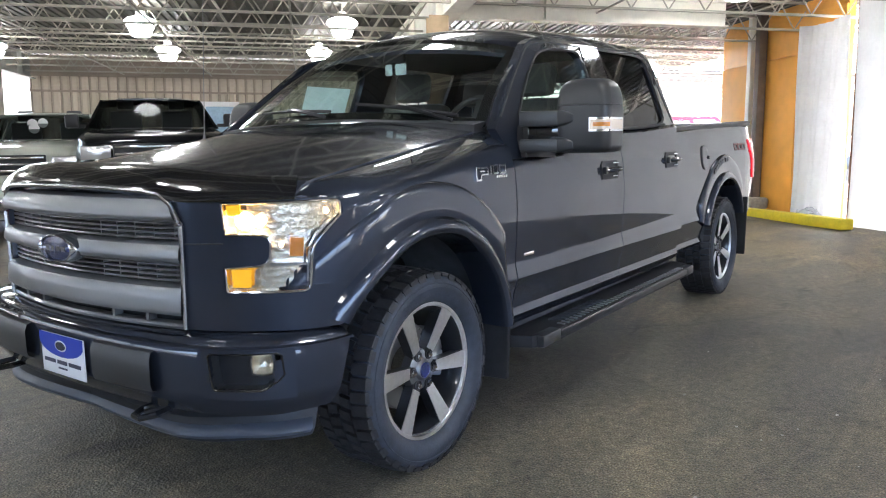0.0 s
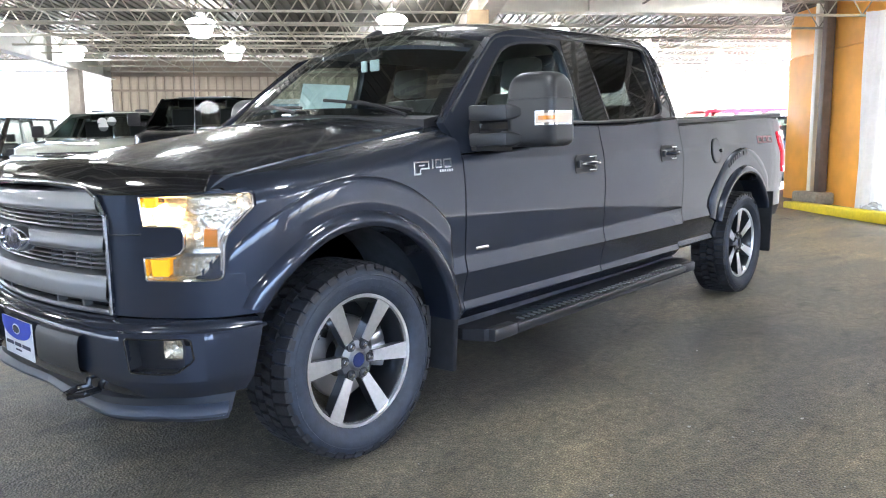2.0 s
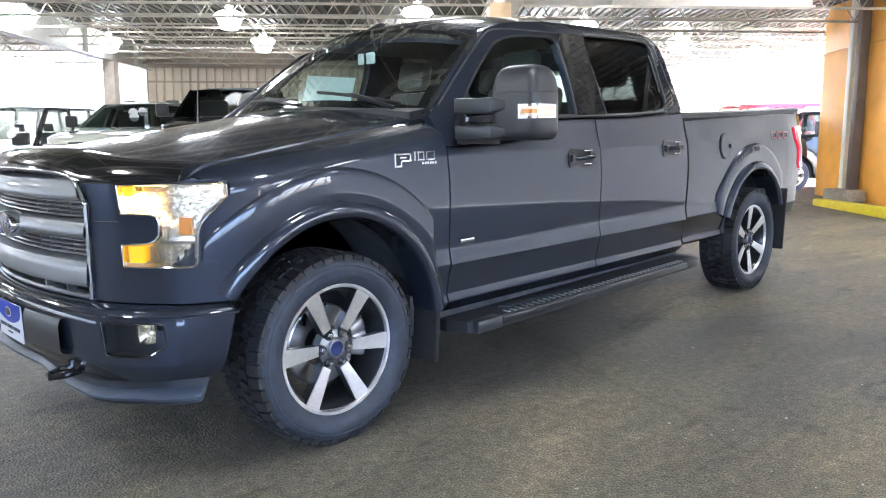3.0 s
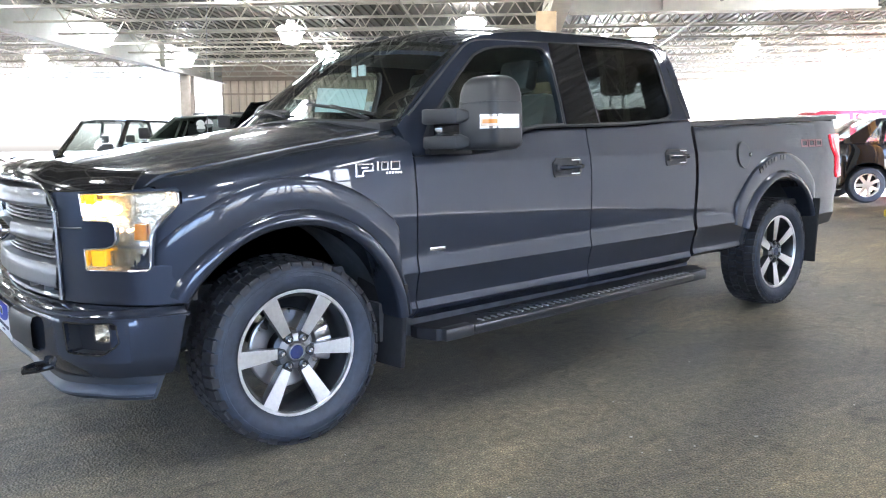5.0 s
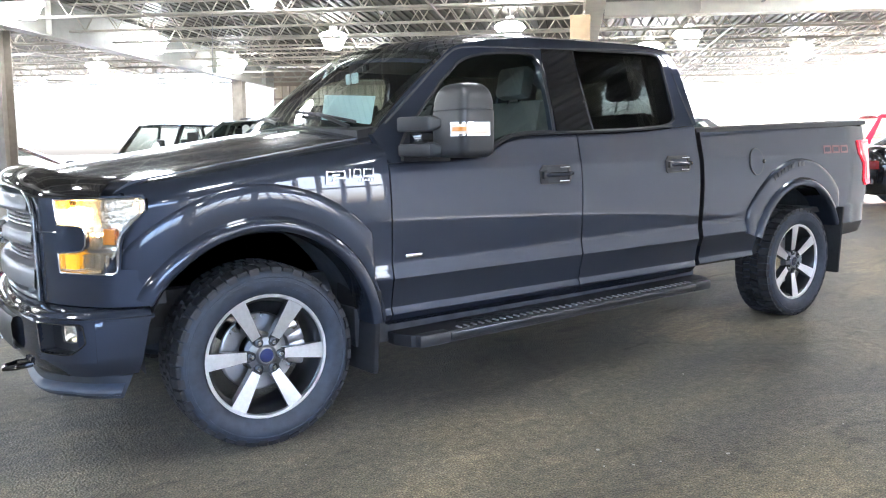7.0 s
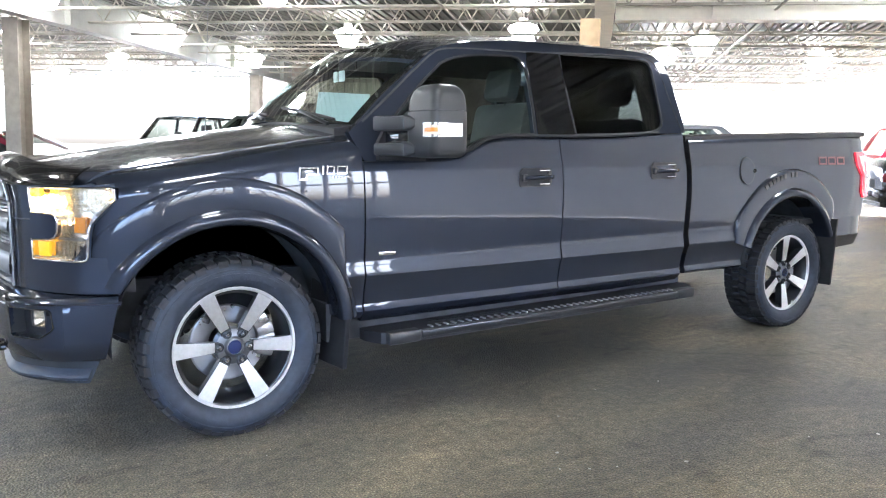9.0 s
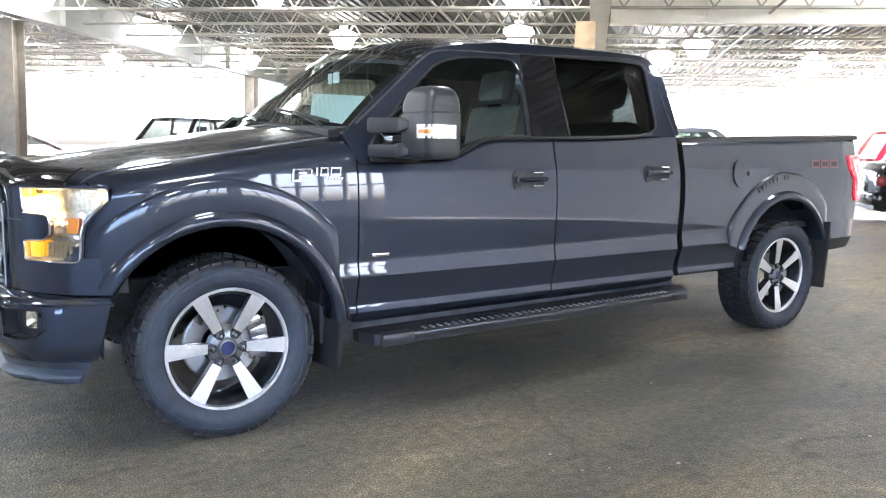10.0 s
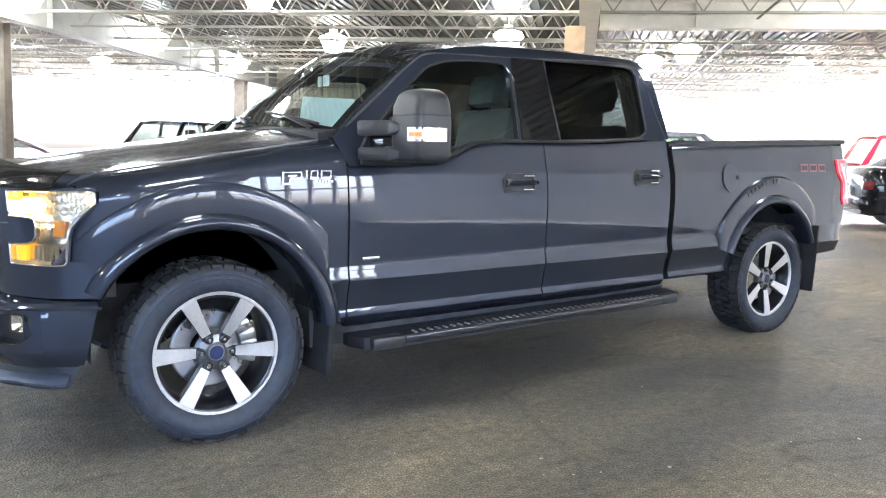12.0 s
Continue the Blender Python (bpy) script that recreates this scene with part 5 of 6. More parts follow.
# headlights
def headlight(s):
    def mir(bm):
        flip(bm, s)
        return bm
    hl = part("headlight", mir(wrap(FRONT, LAMP, (), 0.004, -0.045)), REFLECTOR, truck, "lit headlight with amber markers")
    part("bowl_wall", mir(wall(FRONT, LAMP, 0.002, -0.046)), REFLECTOR, hl)
    bm = B()
    tube(bm, trace(FRONT, LAMP, 0.006), 0.0042, 8, False)
    part("bezel", mir(bm), CHROME, hl, "chrome lamp rim")
    # shelf between the main lamp and the lower one, and the upright of the corner
    part("shelf", mir(wrap(FRONT, [PX(-0.655, 0.884), PX(-0.556, 0.884), PX(-0.556, 0.892), PX(-0.655, 0.896)], (), 0.03, -0.008)), CHROME, hl)
    part("corner_trim", mir(wrap(FRONT, [PX(-0.567, 0.83), PX(-0.559, 0.83), PX(-0.551, 0.92), PX(-0.520, 0.975), PX(-0.470, 1.03), PX(-0.474, 1.04), PX(-0.532, 0.985), PX(-0.561, 0.93)], (), 0.02, -0.004)), CHROME, hl)
    # facets pressed into the bowls
    rnd = random.Random(21)
    for k in range(9):
        x0 = -0.625 + 0.017 * k
        zt, zb = 1.084, (0.998 if x0 < -0.525 else 1.0 + (x0 + 0.525) * 0.9)
        bm = wrap(FRONT, [PX(x0, zb), PX(x0 + 0.006, zb + 0.004), PX(x0 + 0.007, zt), PX(x0 + 0.001, zt)], (), 0.012 + 0.008 * rnd.random(), -0.026 - 0.01 * rnd.random(), 0.5)
        part("reflector_facet", mir(bm), REFLECTOR, hl)
    for k in range(16):
        z, x0 = 1.0 + 0.08 * rnd.random(), -0.62 + 0.11 * rnd.random()
        x1 = min(x0 + 0.015 + 0.03 * rnd.random(), -0.535 + (z - 0.99) * 0.7)
        if x1 < x0 + 0.006:
            continue
        bm = wrap(FRONT, [PX(x0, z), PX(x1, z + 0.004), PX(x1, z + 0.007), PX(x0, z + 0.005)], (), 0.012, -0.018 - 0.012 * rnd.random(), 0.5)
        part("reflector_facet", mir(bm), REFLECTOR, hl)
    for k in range(7):
        y0 = 0.165 - 0.018 * k
        bm = wrap(FRONT, [PY(y0, 0.812), PY(y0 - 0.012, 0.812), PY(y0 - 0.016, 0.872), PY(y0 - 0.006, 0.872)], (), 0.012, -0.028 - 0.006 * rnd.random(), 0.5)
        part("reflector_facet", mir(bm), REFLECTOR, hl)
    # bulbs in the main bowl and the corner
    for (sx, z), r, mt in ((PY(0.190, 1.030), 0.028, LAMPON), (PY(0.145, 1.028), 0.020, LAMPON), (PX(-0.490, 1.055), 0.010, LAMPON), (PX(-0.630, 0.95), 0.008, LAMPON)):
        x, yy = FRONT.at(sx, -0.030)
        bm = B()
        bmesh.ops.create_uvsphere(bm, u_segments=20, v_segments=12, radius=r)
        for v in bm.verts:
            v.co = Vector((x + v.co.x * 0.7, yy + v.co.y, z + v.co.z))
        part("bulb", mir(bm), mt, hl, "lit lamp")
    # amber pieces
    for loop, off in (([PY(0.226, 1.050), PY(0.190, 1.052), PY(0.192, 1.084), PY(0.231, 1.083)], -0.010), ([PY(0.222, 0.814), PY(0.172, 0.814), PY(0.168, 0.874), PY(0.225, 0.872)], -0.012), ([PX(-0.610, 0.915), PX(-0.572, 0.912), PX(-0.568, 0.972), PX(-0.605, 0.976)], -0.018)):
        bm = wrap(FRONT, loop, (), 0.014, off)
        part("amber_marker", mir(bm), AMBER if off > -0.015 else BROWNLENS, hl, "amber turn signal")
    # clear cover over all
    part("lens", mir(wrap(FRONT, LAMP, (), 0.003, 0.005)), LENS, hl, "clear lens").visible_shadow = False


both(headlight)

# front bumper
bm = ribbon(BUMPER, 0, 0.965, [(-0.13, 0.672), (-0.04, 0.662), (-0.012, 0.650), (0.001, 0.632), (0.004, 0.60), (0.004, 0.55), (0.004, 0.49), (0.003, 0.470), (-0.010, 0.440), (-0.03, 0.41), (-0.07, 0.395)], 60)
cut = []
for fc in bm.faces:
    c = fc.calc_center_median()
    y = c.y if c.y < YC else 2 * YC - c.y
    if 0.49 < c.z < 0.618 and 0.035 < y < 0.232:
        cut.append(fc)
bmesh.ops.delete(bm, geom=cut, context="FACES")
def bumper_end(bm):
    """The bumper's sides lean in towards the ground and end on a slant before the wheel."""
    end = max(v.co.x for v in bm.verts)
    for v in bm.verts:
        d = 1 if v.co.y < YC else -1
        v.co.y += d * 0.11 * max(0.0, 0.63 - v.co.z) * min(1.0, max(0.0, (v.co.x + 0.68) / 0.12))
        if v.co.x > -0.60:
            v.co.x = -0.60 + (v.co.x + 0.60) * (0.155 - 0.25 * (0.68 - v.co.z)) / (end + 0.60)


bumper_end(bm)
part("front_bumper", bm, PAINT, truck)
bm = ribbon(BUMPER, 0, 0.955, [(-0.006, 0.628), (0.008, 0.634), (0.008, 0.640), (-0.014, 0.646)], 50)
bumper_end(bm)
part("bumper_bead", bm, PAINT, truck)
bm = ribbon(BUMPER, 0, s_x(BUMPER, -0.645), [(-0.03, 0.42), (-0.055, 0.37), (-0.05, 0.345), (-0.04, 0.315), (-0.045, 0.288), (-0.08, 0.28)], 44)
for v in bm.verts:
    d = abs(v.co.y - YC)
    v.co.x += 0.10 * max(0, d - 0.55) ** 1.5 / 0.2 + 0.075 * max(0, 1 - d / 0.7) * (0.42 - v.co.z) / 0.14
    v.co.z += 0.05 * max(0, d - 0.5)
    v.co.x -= 0.5 * (0.45 - v.co.z) * min(1.0, max(0.0, (d - 0.78) / 0.15))
part("air_dam", bm, DAM, truck, "dark plastic air dam")
bm = ribbon(BUMPER, 0.0, s_x(BUMPER, -0.660), [(-0.050, 0.345), (-0.040, 0.338), (-0.026, 0.322), (-0.024, 0.312), (-0.030, 0.302), (-0.050, 0.296)], 40)
for v in bm.verts:
    d = abs(v.co.y - YC)
    v.co.x += 0.10 * max(0, d - 0.55) ** 1.5 / 0.2 + 0.075 * max(0, 1 - d / 0.7) * (0.42 - v.co.z) / 0.14
    v.co.z += 0.05 * max(0, d - 0.5)
    v.co.x -= 0.5 * (0.45 - v.co.z) * min(1.0, max(0.0, (d - 0.78) / 0.15))
part("air_dam_lip", bm, SKYLIT_LIP, truck, "lower lip of the air dam, reflected sky in its blue-grey colour")


def bumper_pad(s):
    s0, s1 = s_at(BUMPER, 0.735), s_at(BUMPER, 0.432)
    bm = ribbon(BUMPER, s0, s1, [(-0.01, 0.470), (0.022, 0.476), (0.030, 0.50), (0.030, 0.585), (0.020, 0.61), (-0.01, 0.616)], 14, False)
    flip(bm, s)
    part("bumper_pad", bm, MIRRORSHELL, truck, "black plastic bumper pad")


both(bumper_pad)


def fog_lamp(s):
    C = lambda y, z: (s_at(BUMPER, y), z)
    OPEN = [C(0.214, 0.622), C(0.040, 0.624), C(0.030, 0.616), C(0.026, 0.552), C(0.034, 0.538), C(0.062, 0.510), C(0.074, 0.505), C(0.200, 0.504), C(0.210, 0.512), C(0.222, 0.612)]
    bm = wrap(BUMPER, [C(0.244, 0.634), C(0.006, 0.634), C(0.006, 0.474), C(0.244, 0.474)], [OPEN], 0.02, 0.0048)
    flip(bm, s)
    part("fog_lamp_surround", bm, PAINT, truck)
    bm = wrap(BUMPER, OPEN, (), 0.004, -0.055)
    flip(bm, s)
    f = part("fog_lamp_recess", bm, BLACK, truck, "black fog lamp recess")
    bm = wall(BUMPER, OPEN, 0.004, -0.058)
    flip(bm, s)
    part("recess_wall", bm, MIRRORSHELL, f)
    bm = B()
    tube(bm, trace(BUMPER, OPEN, 0.005), 0.0035, 6, False)
    flip(bm, s)
    part("recess_rim", bm, GLOSSBLACK, f, "glossy rim of the recess")
    x, y = BUMPER.at(s_at(BUMPER, 0.070), -0.016)
    m = Matrix.Translation((x, y, 0.586)) @ Matrix.Rotation(radians(35), 4, "Z") @ Matrix.Scale(1.08, 4)
    for nm, prof, mt in (("fog_lamp_ring", [(0.032, -0.006), (0.034, -0.012), (0.041, -0.011), (0.042, 0.03)], BLACK), ("fog_lamp_bowl", [(0.001, 0.026), (0.016, 0.02), (0.033, -0.004)], REFLECTOR), ("fog_lamp_glass", [(0.001, -0.012), (0.02, -0.010), (0.034, -0.006)], LENS)):
        bm = B()
        lathe(bm, prof, 32, "x")
        for v in bm.verts:
            r = math.hypot(v.co.y, v.co.z)
            q = r / max(abs(v.co.y), abs(v.co.z), 1e-6) if r > 1e-6 else 1
            q = 1 + (q - 1) * 0.6
            v.co.y *= q
            v.co.z *= q
            v.co = m @ v.co
        flip(bm, s)
        part(nm, bm, mt, f)


both(fog_lamp)


def tow_hook(s):
    x, y = BUMPER.at(s_at(BUMPER, 0.465), 0.012)
    bm = B()
    pts = [(x + 0.12, y + 0.03, 0.405), (x - 0.0, y + 0.045, 0.402), (x - 0.045, y + 0.02, 0.398), (x - 0.05, y - 0.02, 0.398), (x - 0.01, y - 0.045, 0.402), (x + 0.05, y - 0.04, 0.405)]
    tube(bm, pts, 0.012, 8)
    flip(bm, s)
    part("tow_hook", bm, GLOSSBLACK, truck, "black tow hook")


both(tow_hook)

# dealer plate: blue top, white lower half, bars for its writing
PC = YC - 0.02
px = BUMPER.at(0)[0] - 0.018
bm = B()
box(bm, px, px + 0.006, PC - 0.150, PC + 0.150, 0.450, 0.602, None, 0.004)
pl = part("front_plate", bm, WHITE, truck, "white and blue dealer plate with bars of writing")
bm = B()
out = [(PC - 0.150, 0.603), (PC + 0.150, 0.603), (PC + 0.150, 0.572)] + [(PC + 0.150 * math.cos(radians(a)), 0.572 - 0.052 * math.sin(radians(a))) for a in range(10, 171, 16)] + [(PC - 0.150, 0.572)]
plate(bm, out, (), 0.001, warp=lambda x, y, z: (px - 0.0035 + y, x, z))
part("plate_blue", bm, shader("plate_blue", (0.02, 0.05, 0.42), 0.4, grain=0.03), pl)
bm = B()
lathe(bm, [(0.0005, 0), (1, 0.0005)], 32, "x")
for v in bm.verts:
    v.co = Vector((px - 0.0050 + v.co.x, PC + v.co.y * 0.040, 0.562 + v.co.z * 0.021))
part("plate_emblem", bm, WHITE, pl)
bm = B()
lathe(bm, [(0.0005, 0), (1, 0.0005)], 32, "x")
for v in bm.verts:
    v.co = Vector((px - 0.0060 + v.co.x, PC + v.co.y * 0.034, 0.562 + v.co.z * 0.016))
part("plate_emblem_field", bm, BLUE, pl)
bm = B()
for y0, y1, z0, z1 in ((-0.125, -0.045, 0.492, 0.506), (-0.03, 0.035, 0.492, 0.506), (0.05, 0.125, 0.492, 0.506), (-0.03, 0.03, 0.474, 0.480)):
    box(bm, px - 0.003, px - 0.001, PC + y0, PC + y1, z0, z1)
part("plate_writing", bm, shader("plate_ink", (0.03, 0.03, 0.06), 0.5, grain=0.05), pl)


# mirrors
LAMPLINE = Curve2([(0.752, -0.340), (0.752, -0.365), (0.7525, -0.385), (0.757, -0.404), (0.767, -0.418), (0.782, -0.4265), (0.80, -0.4295), (0.85, -0.430), (0.895, -0.4295)])


def widen(bm):
    """Sets the shell's depth and its reach from the door."""
    for v in bm.verts:
        v.co.x = 0.938 - (0.935 - v.co.x) * 0.93
        v.co.y = -0.17 + (v.co.y + 0.2) * 1.22
    return bm


def mirror(s):
    def mm(bm):
        flip(bm, s)
        if s < 0:
            # the far mirror is drawn in on its telescoping arms
            for v in bm.verts:
                v.co += Vector((0.12, -0.14, 0))
        return bm
    bm = B()
    loft(bm, [(1.214, 0.768, 0.905, -0.385, -0.226, 0.035), (1.219, 0.750, 0.920, -0.400, -0.212, 0.04), (1.230, 0.740, 0.930, -0.409, -0.203, 0.04), (1.25, 0.735, 0.935, -0.413, -0.2, 0.038), (1.405, 0.735, 0.935, -0.413, -0.2, 0.038), (1.417, 0.737, 0.934, -0.411, -0.202, 0.038)])
    mi = part("door_mirror", mm(widen(bm)), MIRRORSHELL, truck, "large dark tow mirror")
    bm = B()
    loft(bm, [(1.421, 0.737, 0.934, -0.411, -0.202, 0.038), (1.455, 0.740, 0.934, -0.408, -0.204, 0.038), (1.488, 0.747, 0.931, -0.402, -0.208, 0.042), (1.508, 0.755, 0.926, -0.394, -0.214, 0.045), (1.522, 0.767, 0.917, -0.382, -0.223, 0.045), (1.531, 0.782, 0.905, -0.367, -0.236, 0.04), (1.535, 0.80, 0.89, -0.35, -0.25, 0.03)])
    part("mirror_cap", mm(widen(bm)), MIRRORSHELL, mi, "dark upper mirror cap")
    bm = B()
    loft(bm, [(1.416, 0.742, 0.929, -0.405, -0.207, 0.045), (1.422, 0.742, 0.929, -0.405, -0.207, 0.045)])
    part("shell_seam", mm(widen(bm)), DARK, mi)
    bm = B()
    plate(bm, [(-0.385, 1.24), (-0.225, 1.24), (-0.225, 1.49), (-0.37, 1.49)], (), 0.003, warp=lambda x, y, z: (0.933 + y, x, z))
    part("mirror_glass", mm(bm), shader("mirror_silver", (0.85, 0.86, 0.87), 0.02, 1.0), mi, "mirror glass")
    # turn lamp that wraps round the shell's outer corner
    def band(u0, u1, z0, z1, out):
        bm = B()
        def f(u, v):
            x, y = LAMPLINE.at(u0 + (u1 - u0) * u, out if 0 < v < 1 else out - 0.006)
            return (x, y, (z0, z0 + 0.002, z1 - 0.002, z1)[round(v * 3)])
        grid(bm, f, 20, 3)
        return mm(bm)
    part("turn_lamp_frame", band(0.0, 1.0, 1.304, 1.368, 0.003), CHROME, mi, "bright turn lamp surround")
    part("turn_lamp_lens", band(0.04, 0.96, 1.314, 1.357, 0.006), TURNLAMP, mi, "clear turn lamp")
    part("turn_lamp_bulb", band(0.10, 0.42, 1.326, 1.346, 0.008), BROWNLENS, mi)
    # twin arms and the foot on the door
    for z0, z1, x0, x1 in ((1.338, 1.396, 0.742, 0.83), (1.226, 1.274, 0.745, 0.83)):
        bm = B()
        box(bm, x0 - 0.008, x1, -0.20, -0.05, z0 - 0.006, z1 + 0.004, None, 0.010)
        for v in bm.verts:
            v.co.x -= 0.085 * max(0, (v.co.y + 0.20) / 0.15)
        part("arm", mm(bm), MIRRORSHELL, mi, "mirror arm")
        # tapered socket that takes the arm into the shell
        bm = B()
        zc = (z0 + z1) / 2
        loft(bm, [(0.0, -0.035, 0.035, -0.042, 0.03, 0.012), (0.045, -0.034, 0.034, -0.042, 0.03, 0.012), (0.075, -0.028, 0.026, -0.038, 0.03, 0.012), (0.10, -0.018, 0.016, -0.028, 0.02, 0.008)])
        for v in bm.verts:
            v.co = Vector((0.778 + v.co.y, -0.165 - v.co.z, zc + v.co.x))
        part("arm_socket", mm(bm), MIRRORSHELL, mi)
        bm = B()
        box(bm, x0 - 0.011, x1, -0.168, -0.160, z0 - 0.009, z1 + 0.007, None, 0.003)
        part("arm_seam", mm(bm), DARK, mi)
    bm = B()
    box(bm, 0.765, 0.84, -0.20, -0.06, 1.27, 1.342, None, 0.01)
    for v in bm.verts:
        v.co.x -= 0.06 * max(0, (v.co.y + 0.20) / 0.15)
    part("arm_hinge", mm(bm), GLOSSBLACK, mi)
    bm = B()
    plate(bm, [(0.665, 1.20), (0.91, 1.195), (0.91, 1.30), (0.86, 1.40), (0.72, 1.335), (0.68, 1.28)], (), 0.03, warp=lambda x, y, z: (x, green_y(x, z) - 0.045 + y, z))
    part("foot", mm(bm), BLACK, mi, "black mirror foot on the door")


both(mirror)


def handle(x0, z0, s):
    bm = B()
    plate(bm, [(x0 - 0.02, z0 - 0.045), (x0 + 0.175, z0 - 0.045), (x0 + 0.19, z0 - 0.02), (x0 + 0.19, z0 + 0.04), (x0 + 0.175, z0 + 0.055), (x0 - 0.005, z0 + 0.055), (x0 - 0.03, z0 + 0.03), (x0 - 0.03, z0 - 0.03)],
          [[(x0 + 0.02, z0 - 0.035), (x0 + 0.165, z0 - 0.035), (x0 + 0.175, z0 + 0.0), (x0 + 0.165, z0 + 0.043), (x0 + 0.02, z0 + 0.043)]], 0.012, warp=lambda x, y, z: (x, side_y(x, z) - 0.006 + y, z))
    flip(bm, s)
    h = part("door_handle", bm, BLACK, truck, "black and grey door handle")
    bm = B()
    plate(bm, [(x0 + 0.02, z0 - 0.035), (x0 + 0.165, z0 - 0.035), (x0 + 0.175, z0 + 0.0), (x0 + 0.165, z0 + 0.043), (x0 + 0.02, z0 + 0.043)], (), 0.004, warp=lambda x, y, z: (x, side_y(x, z) - 0.001 + y, z))
    flip(bm, s)
    part("handle_cup", bm, DARK, h)
    bm = B()
    y = side_y(x0, z0)
    tube(bm, [(x0 + 0.0, y - 0.012, z0 + 0.004), (x0 + 0.03, y - 0.032, z0 + 0.005), (x0 + 0.10, y - 0.040, z0 + 0.006), (x0 + 0.15, y - 0.034, z0 + 0.007), (x0 + 0.182, y - 0.012, z0 + 0.008)], 0.017, 10, True, 0.75)
    flip(bm, s)
    part("grip", bm, PAINT, h)
    bm = B()
    box(bm, x0 - 0.022, x0 + 0.012, y - 0.026, y - 0.004, z0 - 0.016, z0 + 0.024, None, 0.006)
    flip(bm, s)
    part("lock_cap", bm, GREYMETAL, h)
    for zz in (-0.03, 0.042):
        bm = B()
        box(bm, x0 + 0.10, x0 + 0.17, y - 0.014, y - 0.006, z0 + zz - 0.004, z0 + zz + 0.004, None, 0.002)
        flip(bm, s)
        part("handle_trim", bm, CHROME, h)


for s in (1, -1):
    handle(1.53, 1.100, s)
    handle(2.52, 1.125, s)


# running boards, mud flaps
def lift(bm):
    """The step rises a little towards the rear, with the sill."""
    for v in bm.verts:
        v.co.z += 0.006 + 0.009 * (v.co.x - 0.6)


def board(s):
    bm = B()
    out = [(0.62, -0.02), (0.66, -0.115), (0.72, -0.155), (2.70, -0.155), (2.86, -0.10), (2.90, -0.02), (2.90, 0.03), (0.62, 0.03)]
    plate(bm, out, (), 0.055, warp=lambda x, y, z: (x, z, 0.385 - y))
    lift(bm)
    flip(bm, s)
    rb = part("running_board", bm, BLACK, truck, "black running board with bright grip slots", False)
    bm = B()
    box(bm, 0.86, 2.70, -0.162, -0.15, 0.342, 0.378, None, 0.005)
    lift(bm)
    flip(bm, s)
    part("edge_trim", bm, GREYMETAL, rb, "grey edge of the step")
    bm = B()
    box(bm, 0.68, 0.855, -0.166, -0.10, 0.328, 0.388, None, 0.012)
    lift(bm)
    flip(bm, s)
    part("end_cap", bm, MIRRORSHELL, rb)
    bm = B()
    box(bm, 2.66, 2.82, -0.162, -0.10, 0.328, 0.388, None, 0.012)
    lift(bm)
    flip(bm, s)
    part("end_cap", bm, MIRRORSHELL, rb)
    x = 0.92
    while x < 2.66:
        bm = B()
        box(bm, x, x + 0.012, -0.145, -0.105, 0.385, 0.3905)
        lift(bm)
        flip(bm, s)
        part("grip_slot", bm, SILVER, rb, "", False)
        x += 0.045
    x = 1.0
    while x < 1.5:
        bm = B()
        m = Matrix.Translation((x, -0.06, 0)) @ Matrix.Rotation(radians(35), 4, "Z")
        box(bm, -0.006, 0.006, -0.04, 0.04, 0.385, 0.391, m)
        lift(bm)
        flip(bm, s)
        part("grip_bar", bm, GREYMETAL, rb, "", False)
        x += 0.045


both(board)


def mud_flap(x, w, z0, z1, s):
    bm = B()
    vs = box(bm, x - 0.012, x + 0.012, -0.09, 0.24, z0, z1, None, 0.005)
    for v in bm.verts:
        v.co.x += (z1 - v.co.z) * -0.08 + 0.04 * max(0, -v.co.y) / 0.09
    flip(bm, s)
    part("mud_flap", bm, MUD, truck, "black moulded mud flap")


for s in (1, -1):
    mud_flap(0.475, 0.3, 0.235, 0.62, s)
    mud_flap(WB + 0.44, 0.3, 0.27, 0.76, s)


